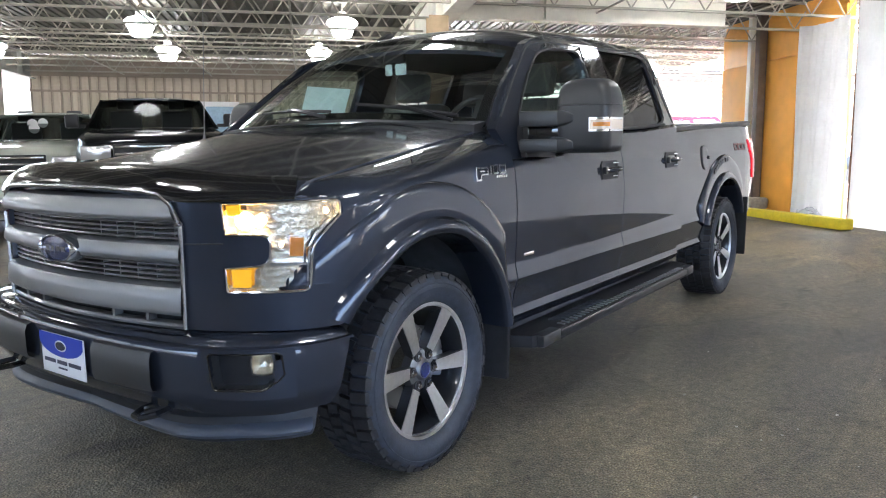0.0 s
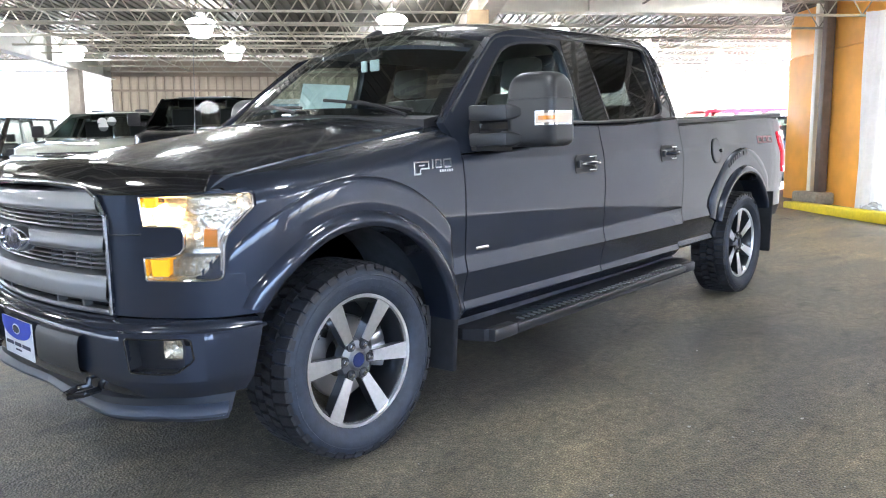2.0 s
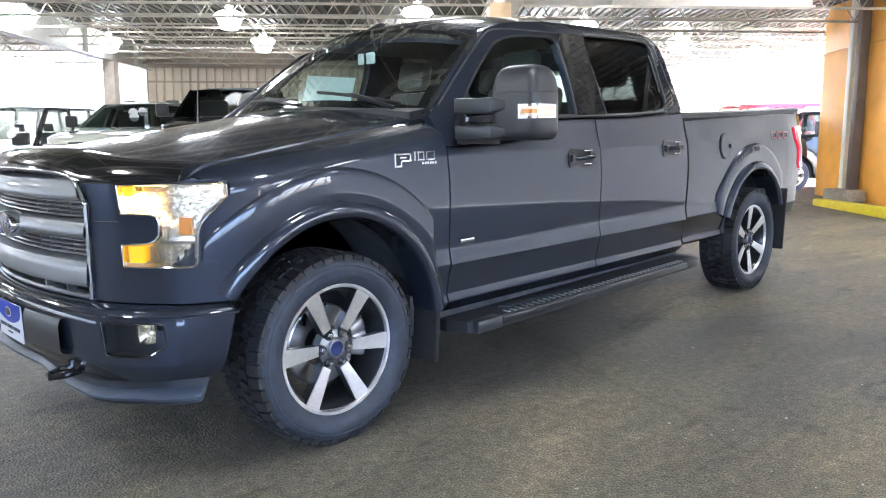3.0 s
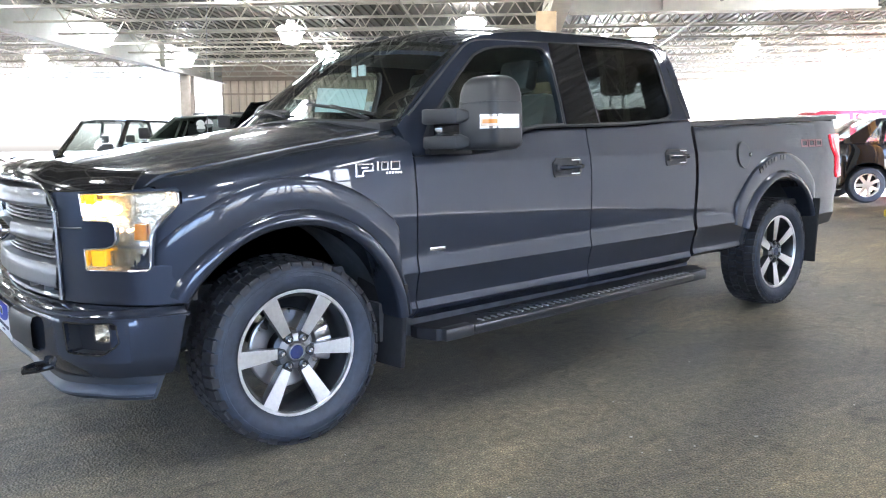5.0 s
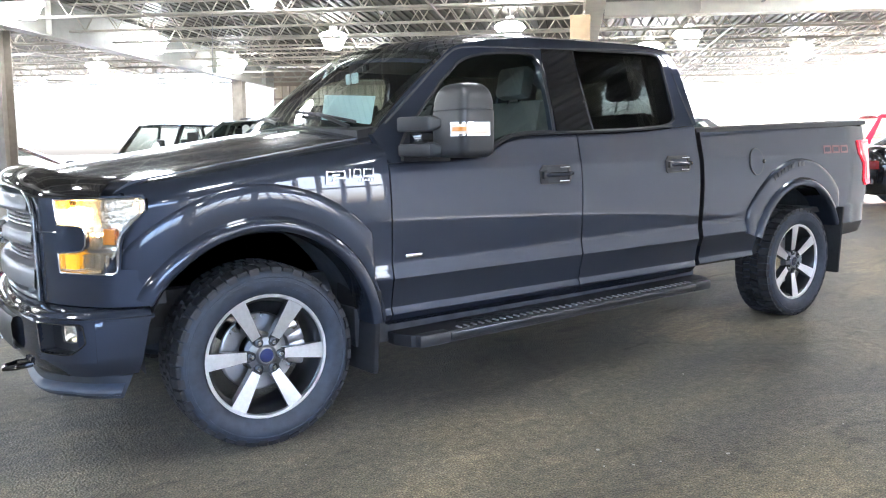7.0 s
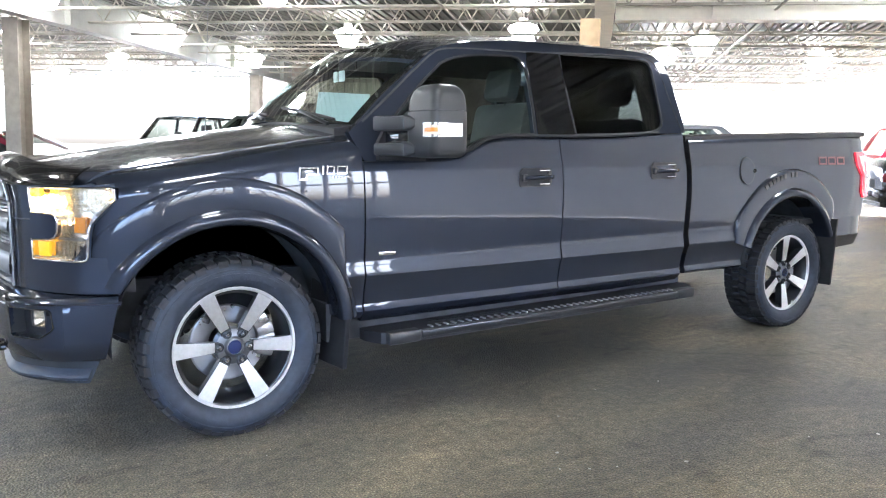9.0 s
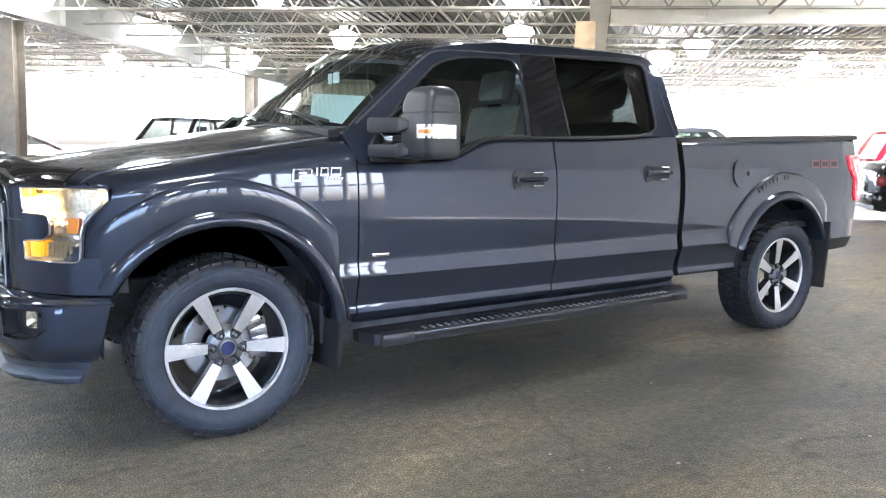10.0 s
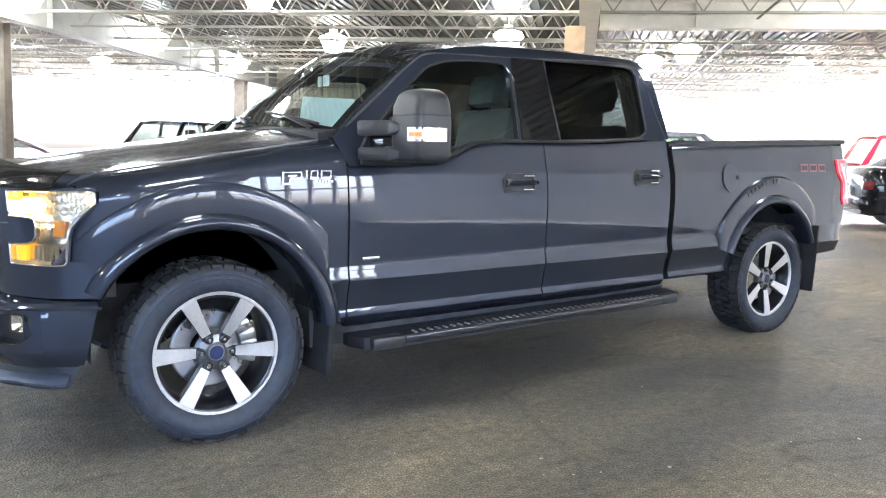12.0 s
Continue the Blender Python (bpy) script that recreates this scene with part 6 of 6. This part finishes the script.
# raised nameplate on the fender: plain shapes in its colours
def nameplate(s):
    bm = B()
    bars = ((0.280, 0.287, 1.112, 1.168), (0.287, 0.372, 1.161, 1.168), (0.287, 0.318, 1.112, 1.119), (0.312, 0.318, 1.119, 1.136), (0.318, 0.372, 1.134, 1.140), (0.366, 0.372, 1.140, 1.161), (0.310, 0.345, 1.148, 1.153),
            (0.390, 0.400, 1.136, 1.174), (0.412, 0.450, 1.168, 1.174), (0.412, 0.418, 1.142, 1.168), (0.444, 0.450, 1.142, 1.168), (0.412, 0.450, 1.136, 1.142),
            (0.462, 0.468, 1.136, 1.174), (0.468, 0.508, 1.168, 1.174), (0.468, 0.508, 1.136, 1.142), (0.508, 0.514, 1.136, 1.174))
    for x0, x1, z0, z1 in bars:
        plate(bm, [(x0, z0), (x1, z0), (x1 + 0.006, z1), (x0 + 0.006, z1)], (), 0.007)
    for v in bm.verts:
        v.co.y += side_y(v.co.x, v.co.z) - 0.008
    flip(bm, s)
    part("nameplate", bm, BRIGHT, truck, "raised bright nameplate of plain bars", False)
    bm = B()
    for i in range(6):
        box(bm, 0.440 + 0.015 * i, 0.450 + 0.015 * i, side_y(0.5, 1.12) - 0.004, side_y(0.5, 1.12), 1.119, 1.129)
    flip(bm, s)
    part("nameplate_line", bm, BRIGHT, truck)
    bm = B()
    box(bm, 0.675, 0.765, side_y(0.7, 0.75) - 0.004, side_y(0.7, 0.75), 0.752, 0.768, None, 0.001)
    flip(bm, s)
    part("door_badge", bm, CHROME, truck, "small bright door badge")
    bm = B()
    for x0, x1 in ((4.285, 4.385), (4.40, 4.50), (4.515, 4.615)):
        plate(bm, [(x0, 1.155), (x1, 1.155), (x1 + 0.01, 1.213), (x0 + 0.01, 1.213)], [[(x0 + 0.016, 1.168), (x1 - 0.012, 1.168), (x1 - 0.006, 1.200), (x0 + 0.022, 1.200)]], 0.002)
    for v in bm.verts:
        v.co.y += side_y(v.co.x, v.co.z) - 0.0035
    flip(bm, s)
    part("bed_decal", bm, DECALRED, truck, "faded red bed side decal of plain shapes")
    # dark lettering bars that follow the arch
    for i in (0, 1, 2, 3, 4, 5, 7, 8):
        a = radians(119 - 3.7 * i)
        m = Matrix.Translation((WB - 0.02 + 0.652 * math.cos(a), 0, HUB + 0.05 + 0.652 * math.sin(a))) @ Matrix.Rotation(a - math.pi / 2, 4, (0, -1, 0))
        bm = B()
        box(bm, -0.015, 0.015, -0.050, -0.044, -0.016, 0.016, m)
        flip(bm, s)
        part("lettering_bar", bm, DECALGREY, truck, "dark bed side lettering as a plain bar")


both(nameplate)

# wipers, antenna
for y0, y1 in ((0.22, 0.80), (0.95, 1.55)):
    bm = B()
    def wp(y, u, lift):
        p = Vector(wind_f(u, (y - YC) / 1.74 + 0.5))
        return p + Vector((-0.012, 0, 0.016)) * lift
    tube(bm, [wp(y0 + (y1 - y0) * i / 8, 0.05 + 0.07 * i / 8, 1.0) for i in range(9)], 0.009, 6)
    wi = part("wiper", bm, BLACK, truck, "black windshield wiper")
    bm = B()
    tube(bm, [wp(y0 + 0.02, 0.0, 1.0), wp(y0 + 0.25, 0.05, 2.2), wp(y0 + 0.32, 0.08, 1.6)], 0.010, 6)
    part("wiper_arm", bm, GREYMETAL, wi)
bm = B()
tube(bm, [(0.38, 1.80, 1.30), (0.385, 1.80, 1.34), (0.43, 1.80, 2.12)], [0.010, 0.003, 0.0014], 6)
part("antenna", bm, HUBGREY, truck, "thin rod antenna")

bm = B()
box(bm, 1.25, 1.37, YC + 0.28, YC + 0.32, 1.87, 1.925, None, 0.012)
for v in bm.verts:
    v.co.x += 0.10 * max(0, v.co.z - 1.87) / 0.055 * (1 if v.co.x < 1.31 else 0.3)
part("roof_antenna", bm, BLACK, truck, "black fin antenna on the roof")

# sill and underbody
bm = B()
box(bm, 0.45, 2.9, 0.04, 2 * YC - 0.04, 0.34, 0.52)
part("underbody", bm, DARK, truck)
for y in (0.35, 2 * YC - 0.55):
    bm = B()
    box(bm, -0.70, 4.9, y, y + 0.2, 0.50, 0.66)
    part("frame_rail", bm, DARK, truck)
bm = B()
box(bm, -0.6, 0.5, 0.42, 2 * YC - 0.42, 0.55, 1.05)
part("engine", bm, DARK, truck)
for x in (0.0, WB):
    bm = B()
    lathe(bm, [(0.05, 0.2), (0.05, 2 * YC - 0.2)], 16, "y", (x, 0, HUB))
    bmesh.ops.create_uvsphere(bm, u_segments=16, v_segments=10, radius=0.13, matrix=Matrix.Translation((x, YC, HUB)))
    part("axle", bm, DARK, truck)

# interior
def seat(x, y, w, back=0.62, cover=None):
    cover = cover or LEATHER
    bm = B()
    box(bm, x, x + 0.50, y - w / 2, y + w / 2, 0.98, 1.12, None, 0.04)
    part("seat_cushion", bm, cover, truck)
    bm = B()
    m = Matrix.Translation((x + 0.46, y, 1.08)) @ Matrix.Rotation(radians(12), 4, "Y")
    box(bm, 0, 0.14, -w / 2, w / 2, 0, back - 0.16, m, 0.05)
    part("seat_back", bm, cover, truck)


seat(1.22, 0.50, 0.52, 0.62, SEATGREY)
seat(1.22, 1.43, 0.52, 0.62, SEATGREY)
seat(2.15, YC, 1.4, 0.55)
for x, ys in ((1.80, (0.50, 1.43)), (2.68, (0.45, 1.48))):
    for y in ys:
        bm = B()
        m = Matrix.Translation((x, y, 1.62)) @ Matrix.Rotation(radians(12), 4, "Y")
        box(bm, -0.05, 0.05, -0.13, 0.13, -0.09, 0.10, m, 0.04)
        part("headrest", bm, LEATHER if x > 2 else SEATGREY, truck)
        bm = B()
        for d in (-0.05, 0.05):
            tube(bm, [(x - 0.005, y + d, 1.55), (x - 0.02, y + d, 1.46)], 0.006, 6)
        part("headrest_posts", bm, CHROME, truck)
bm = B()
grid(bm, lambda u, v: (0.62 + 0.45 * u, YC + (v - 0.5) * 1.66, 1.365 - 0.02 * u + 0.02 * math.sin(v * 9) * u - (0.18 * max(0, u - 0.8) / 0.2)), 12, 20)
skirt(bm, (0, 0, -0.3))
part("dashboard", bm, TRIMGREY, truck)
bm = B()
m = Matrix.Translation((1.12, 0.50, 1.34)) @ Matrix.Rotation(radians(-62), 4, "Y")
lathe(bm, [(0.185 + 0.015 * math.cos(a * 0.785), 0.015 * math.sin(a * 0.785)) for a in range(9)], 36, "z")
box(bm, -0.17, 0.17, -0.025, 0.025, -0.02, 0.0)
box(bm, -0.06, 0.06, -0.06, 0.06, -0.03, 0.02, None, 0.01)
for v in bm.verts:
    v.co = m @ v.co
part("steering_wheel", bm, LEATHER, truck)
bm = B()
box(bm, 1.00, 1.025, YC - 0.10, YC + 0.12, 1.70, 1.765, None, 0.01)
part("rear_view_mirror", bm, BLACK, truck)
for y0, y1 in ((0.765, 0.835), (0.86, 0.905)):
    bm = B()
    box(bm, 0.885, 0.90, y0, y1, 1.622, 1.682, None, 0.008)
    part("sensor_cover", bm, PAPER, truck, "pale cover behind the windshield")
# price sheet on the inside of the passenger's window
bm = B()
grid(bm, lambda u, v: (1.17 + 0.40 * u, 2 * YC - green_y(1.3, 1.42 + 0.21 * v) - 0.035, 1.425 + 0.205 * v), 6, 6)
part("price_sheet", bm, PRICE, truck, "pale paper price sheet behind the passenger window")
bm = B()
box(bm, 0.62, 2.8, 0.06, 2 * YC - 0.06, 0.5, 0.62)
part("cab_floor", bm, DARK, truck)


def door_card(s):
    bm = B()
    grid(bm, lambda u, v: (0.64 + 2.1 * u, 0.05 + 0.02 * v, 0.6 + (min(spline(BELT, 0.64 + 2.1 * u), 1.4) - 0.63) * v), 24, 4)
    flip(bm, s)
    part("door_card", bm, TRIMGREY, truck)


both(door_card)
bm = B()
grid(bm, lambda u, v: (1.22 + 1.43 * u, 0.27 + (2 * YC - 0.54) * v, 1.775 + 0.05 * math.sin(math.pi * v)), 6, 8)
part("headliner", bm, TRIMGREY, truck)
# ---- other parked vehicles ----
# Each kind: length, half width, and along the length from the nose: (x, deck height); roof: x of glass base, roof front, roof rear, glass rear base; roof height; belt; wheels
KINDS = {
    "pickup": dict(L=5.8, W=0.98, deck=[(0, 0.98), (0.06, 1.06), (0.6, 1.14), (1.55, 1.20), (3.6, 1.24), (3.7, 1.26), (5.72, 1.28), (5.8, 1.25)], cab=(1.45, 2.25, 3.45, 3.68), H=1.90, belt=1.22, wheels=(0.95, 4.6), r=0.38, inset=0.17, top=0.20),
    "suv": dict(L=4.6, W=0.92, deck=[(0, 0.80), (0.08, 0.92), (0.6, 1.0), (1.2, 1.06), (4.5, 1.12), (4.6, 1.0)], cab=(1.1, 1.85, 4.05, 4.48), H=1.70, belt=1.06, wheels=(0.85, 3.6), r=0.35, inset=0.10, top=0.18),
    "car": dict(L=4.4, W=0.89, deck=[(0, 0.62), (0.1, 0.74), (0.6, 0.84), (1.2, 0.93), (3.9, 1.0), (4.3, 0.98), (4.4, 0.85)], cab=(1.15, 2.05, 3.3, 4.05), H=1.45, belt=0.96, wheels=(0.85, 3.5), r=0.32, inset=0.10, top=0.17),
}


def parked(name, kind, label, m, paint, category, rack=False, paper=False, height=0.0, lift=0.0):
    """A parked vehicle, nose at x = 0, tail towards +x."""
    k = dict(KINDS[kind])
    k["deck"] = [(x, z + lift) for x, z in k["deck"]]
    k["belt"] += lift
    car = thing(name, label, category, m)
    L, W, H, belt = k["L"], k["W"], height or k["H"], k["belt"]

    def half(x):
        e = min(x, L - x)
        return W * (1 - 0.16 * max(0, 1 - e / 0.45) ** 2.2)

    bm = B()
    xs = sorted({0.0, 0.03, 0.08, 0.16, 0.3, 0.5, *[L * i / 20 for i in range(1, 20)], L - 0.3, L - 0.12, L - 0.03, L,
                 *[w + k["r"] * 1.2 * math.sin(radians(a)) for w in k["wheels"] for a in range(-90, 91, 15)]})
    rows = []
    for x in xs:
        h = half(x)
        top = spline(k["deck"], x)
        lo = 0.28
        for w in k["wheels"]:
            R = k["r"] * 1.2
            if abs(x - w) < R:
                lo = max(lo, k["r"] + math.sqrt(R * R - (x - w) ** 2))
        lo = min(lo, top - 0.12)
        sec = [(h * 0.93, lo), (h * 0.995, lo + 0.06 * (top - lo)), (h, lo + 0.45 * (top - lo)), (h * 0.99, lo + 0.75 * (top - lo)), (h * 0.95, top - 0.03), (h * 0.86, top + 0.012), (h * 0.45, top + 0.03), (0, top + 0.035)]
        ring = [(y, z) for y, z in sec] + [(-y, z) for y, z in reversed(sec[:-1])]
        rows.append([bm.verts.new((x, y, z)) for y, z in ring])
    for p, q in zip(rows, rows[1:]):
        for j in range(len(p) - 1):
            bm.faces.new((p[j], p[j + 1], q[j + 1], q[j]))
    bm.faces.new(rows[0])
    bm.faces.new(list(reversed(rows[-1])))
    part("body", bm, paint, car)
    bm = B()
    box(bm, 0.15, L - 0.15, -W * 0.8, W * 0.8, 0.25, 0.6)
    part("underbody", bm, DARK, car)
    # cab: roof shell, pillars, panes
    g0, r0, r1, g1 = k["cab"]
    yb, yt = W - 0.06, W - 0.06 - k["top"]
    zr = H - 0.05
    bm = B()
    def roof(u, v):
        t = (v - 0.5) * 2
        x = r0 - 0.05 * (1 - t * t) + (r1 - r0 + 0.06) * u
        return (x, yt * t, zr + 0.05 * (1 - abs(t) ** 2.5) - 0.03 * abs(2 * u - 1) ** 4)
    grid(bm, roof, 12, 14)
    skirt(bm, (0, 0, -0.035))
    part("roof", bm, paint, car)
    base = belt - 0.02
    n = 3 if kind != "car" else 2
    side = [(g0, base), (r0, zr), (r1, zr), (g1, base)]
    cuts = [r0 + 0.12] + [r0 + (r1 - r0) * i / n for i in range(1, n)] + [r1 - 0.05]
    for s in (1, -1):
        wy = lambda z: s * (yb - (yb - yt) * (z - base) / (zr - base))
        outer = [(g0 - 0.03, base), (r0, zr - 0.0), (r1, zr - 0.0), (g1 + 0.02, base)]
        holes = []
        for i in range(n):
            a0, a1 = r0 + (r1 - r0) * i / n + 0.045, r0 + (r1 - r0) * (i + 1) / n - 0.045
            lo0 = a0 if i else g0 + 0.20
            lo1 = a1 if i < n - 1 else min(g1 - 0.12, a1 + 0.3)
            holes.append([(lo0, base + 0.05), (lo1, base + 0.05), (a1, zr - 0.06), (a0 + (0.03 if i == 0 else 0), zr - 0.06)])
        bm = B()
        plate(bm, outer, holes, 0.03, warp=lambda x, y, z: (x, wy(z) - s * y, z))
        part("window_frame", bm, paint, car, "", False)
        for h in holes:
            bm = B()
            plate(bm, h, (), 0.004, warp=lambda x, y, z: (x, wy(z) - s * (y + 0.012), z))
            part("side_window", bm, DARKGLASS if kind == "pickup" else CARGLASS, car).visible_shadow = False
    for (xb, xt), nm in (((g0, r0), "windshield"), ((g1, r1), "rear_window")):
        bm = B()
        sg = -1 if nm == "windshield" else 1
        def ws(u, v, sc=1.0, off=0.0):
            t = (v - 0.5) * 2 * sc
            y = (yb - (yb - yt) * u) * t
            return (xb + (xt - xb) * u + sg * (0.17 * (1 - t * t) * (1 - u * 0.4) + 0.035 * math.sin(math.pi * u)) + sg * off, y, base + 0.03 + (zr - base - 0.03) * u)
        grid(bm, lambda u, v: ws(u, v, 0.97), 6, 12)
        part(nm, bm, DARKGLASS if kind == "pickup" else CARGLASS, car).visible_shadow = False
        if nm == "windshield" and paper:
            bm = B()
            for y0, u0, r in ((0.06, 0.60, 0.08), (-0.09, 0.64, 0.075), (0.0, 0.42, 0.08)):
                c = Vector(ws(u0, y0 / 1.6 + 0.5, 0.97, 0.02))
                lathe(bm, [(0.001, 0), (r, 0.001)], 20, "x", c)
            part("windshield_notice", bm, WHITE, car, "white paper notice on the windshield")
    bm = B()
    for y in (-0.38, 0.38):
        box(bm, r0 + 0.35, r0 + 0.47, y - 0.23, y + 0.23, belt - 0.3, belt + 0.30, None, 0.04)
        box(bm, r0 + 0.38, r0 + 0.45, y - 0.12, y + 0.12, belt + 0.32, belt + 0.5, None, 0.03)
        part("seat", bm, LEATHER, car)
        bm = B()
    bm.free()
    # lamps, grille, bumpers
    zf = spline(k["deck"], 0.08)
    for s in (1, -1):
        bm = B()
        box(bm, -0.012, 0.22, s * half(0.1) - 0.02 - (0.34 if s > 0 else 0), s * half(0.1) - 0.02 + (0.34 if s < 0 else 0.025), zf - 0.26, zf - 0.08, None, 0.03)
        part("headlight", bm, CARLAMP, car)
        bm = B()
        box(bm, L - 0.16, L + 0.012, s * (W * 0.84) - 0.10, s * (W * 0.84) + 0.10, zf - 0.10, zf + (0.16 if kind != "car" else 0.06), None, 0.03)
        part("tail_light", bm, CARTAIL, car, "red tail light")
        bm = B()
        box(bm, g0 + 0.22, g0 + 0.34, s * (W + 0.12) - 0.10, s * (W + 0.12) + 0.08, belt + 0.02, belt + (0.22 if kind == "pickup" else 0.18), None, 0.03)
        mi = part("door_mirror", bm, BLACK, car)
        bm = B()
        box(bm, g0 + 0.24, g0 + 0.32, s * W - 0.06, s * W + 0.06, belt + 0.02, belt + 0.07)
        part("arm", bm, BLACK, mi)
    bm = B()
    box(bm, -0.035, 0.06, -W * 0.52, W * 0.52, zf - 0.34, zf - 0.06, None, 0.02)
    gr = part("grille", bm, BLACK, car)
    for i in range(3):
        bm = B()
        z = zf - 0.28 + 0.09 * i
        box(bm, -0.055, -0.03, -W * 0.5, W * 0.5, z - 0.018, z + 0.018, None, 0.008)
        part("grille_bar", bm, CHROME, gr)
    for x0, x1, nm in ((-0.07, 0.2, "front_bumper"), (L - 0.2, L + 0.06, "rear_bumper")):
        bm = B()
        box(bm, x0, x1, -W * 0.9, W * 0.9, 0.36, 0.58, None, 0.05)
        part(nm, bm, paint if kind != "pickup" else CHROME, car)
    bm = B()
    box(bm, L + 0.058, L + 0.07, -0.16, 0.16, zf - 0.22 if kind != "pickup" else 0.42, zf - 0.06 if kind != "pickup" else 0.56)
    part("rear_plate", bm, WHITE, car, "plain number plate without writing")
    for x in k["wheels"]:
        for s in (1, -1):
            R = k["r"]
            bm = B()
            yo = s * (W - 0.02)
            lathe(bm, [(R * 0.64, 0), (R * 0.68, s * 0.012), (R * 0.9, s * 0.016), (R * 0.98, -s * 0.01), (R, -s * 0.05), (R, -s * 0.17), (R * 0.9, -s * 0.21), (R * 0.6, -s * 0.2)], 36, "y", (x, yo, R))
            wh = part("tyre", bm, RUBBER, car)
            bm = B()
            lathe(bm, [(0.001, 0.0), (R * 0.2, 0.0), (R * 0.22, -s * 0.015)], 24, "y", (x, yo, R))
            for i in range(7):
                mm = Matrix.Translation((x, yo, R)) @ Matrix.Rotation(2 * math.pi * i / 7, 4, "Y")
                box(bm, R * 0.15, R * 0.64, -0.02 if s > 0 else -0.005, 0.005 if s > 0 else 0.02, -0.028, 0.028, mm)
            lathe(bm, [(R * 0.60, s * 0.0), (R * 0.66, s * 0.006), (R * 0.66, -s * 0.12)], 36, "y", (x, yo, R))
            part("rim", bm, SILVER, wh)
    if rack:
        for s in (1, -1):
            bm = B()
            tube(bm, [(r0 + 0.15, s * yt * 0.9, zr + 0.01), (r0 + 0.22, s * yt * 0.9, zr + 0.07), (r1 - 0.3, s * yt * 0.9, zr + 0.07), (r1 - 0.2, s * yt * 0.9, zr + 0.01)], 0.016, 6)
            part("roof_rail", bm, BLACK, car)
    return car


CARGLASS = pane("car_glass", (0.78, 0.82, 0.81))
DARKGLASS = pane("dark_car_glass", (0.26, 0.29, 0.29), 0.12)
CARLAMP = shader("car_headlamp", (0.8, 0.8, 0.8), 0.08, 0.7, coat=1.0, bump=0.4, bump_scale=30)
NAVY = flake_paint("black_car_paint", (0.008, 0.009, 0.012), 0.2, 0.3)
CREAMCAR = flake_paint("cream_car_paint", (0.55, 0.56, 0.48), 0.05, 0.35)
REDCAR = flake_paint("red_car_paint", (0.42, 0.015, 0.03), 0.2, 0.3)
DARKRED = flake_paint("maroon_car_paint", (0.16, 0.01, 0.03), 0.3, 0.3)
GREYCAR = flake_paint("silver_car_paint", (0.30, 0.32, 0.35), 0.6, 0.3)


def berth(a, b, heading):
    """Pose of a vehicle whose nose stands at (a, b) and points along heading (degrees from a towards b)."""
    p = RM @ Vector((a, b, 0))
    h = radians(heading - 43.8 + 180)
    return Matrix.Translation((p.x, p.y, 0)) @ Matrix.Rotation(h, 4, "Z")


parked("pickup_truck", "pickup", "black pickup truck with large mirrors, nose out", berth(-3.80, 0.05, -79), NAVY, "pickup truck", height=2.02, lift=0.30)
parked("pickup_truck", "pickup", "cream pickup truck with paper notices in the windshield", berth(-6.0, 1.2, -86), CREAMCAR, "pickup truck", paper=True, height=1.86, lift=0.17)
parked("off_roader", "suv", "dark boxy off-roader beside the roof column", berth(-10.7, 5.3, 258), NAVY, "car", height=1.97)
parked("hatchback", "car", "dark red car with a bright windshield", berth(-7.4, 1.0, 10), DARKRED, "car")
parked("hatchback", "car", "black hatchback with red tail lights parked tail out", berth(9.3, 4.3, -4), NAVY, "car", height=1.56, lift=0.08)
parked("off_roader", "suv", "red off-roader with roof rails parked in the open", berth(10.7, 9.0, 0), REDCAR, "car", rack=True, height=1.82)
parked("off_roader", "suv", "grey off-roader parked in the open bay", berth(4.1, 5.0, 0), GREYCAR, "car", height=1.72)
parked("off_roader", "suv", "silver car with roof rails parked in the open bay", berth(4.2, 8.0, 0), GREYCAR, "car", rack=True, height=1.78)
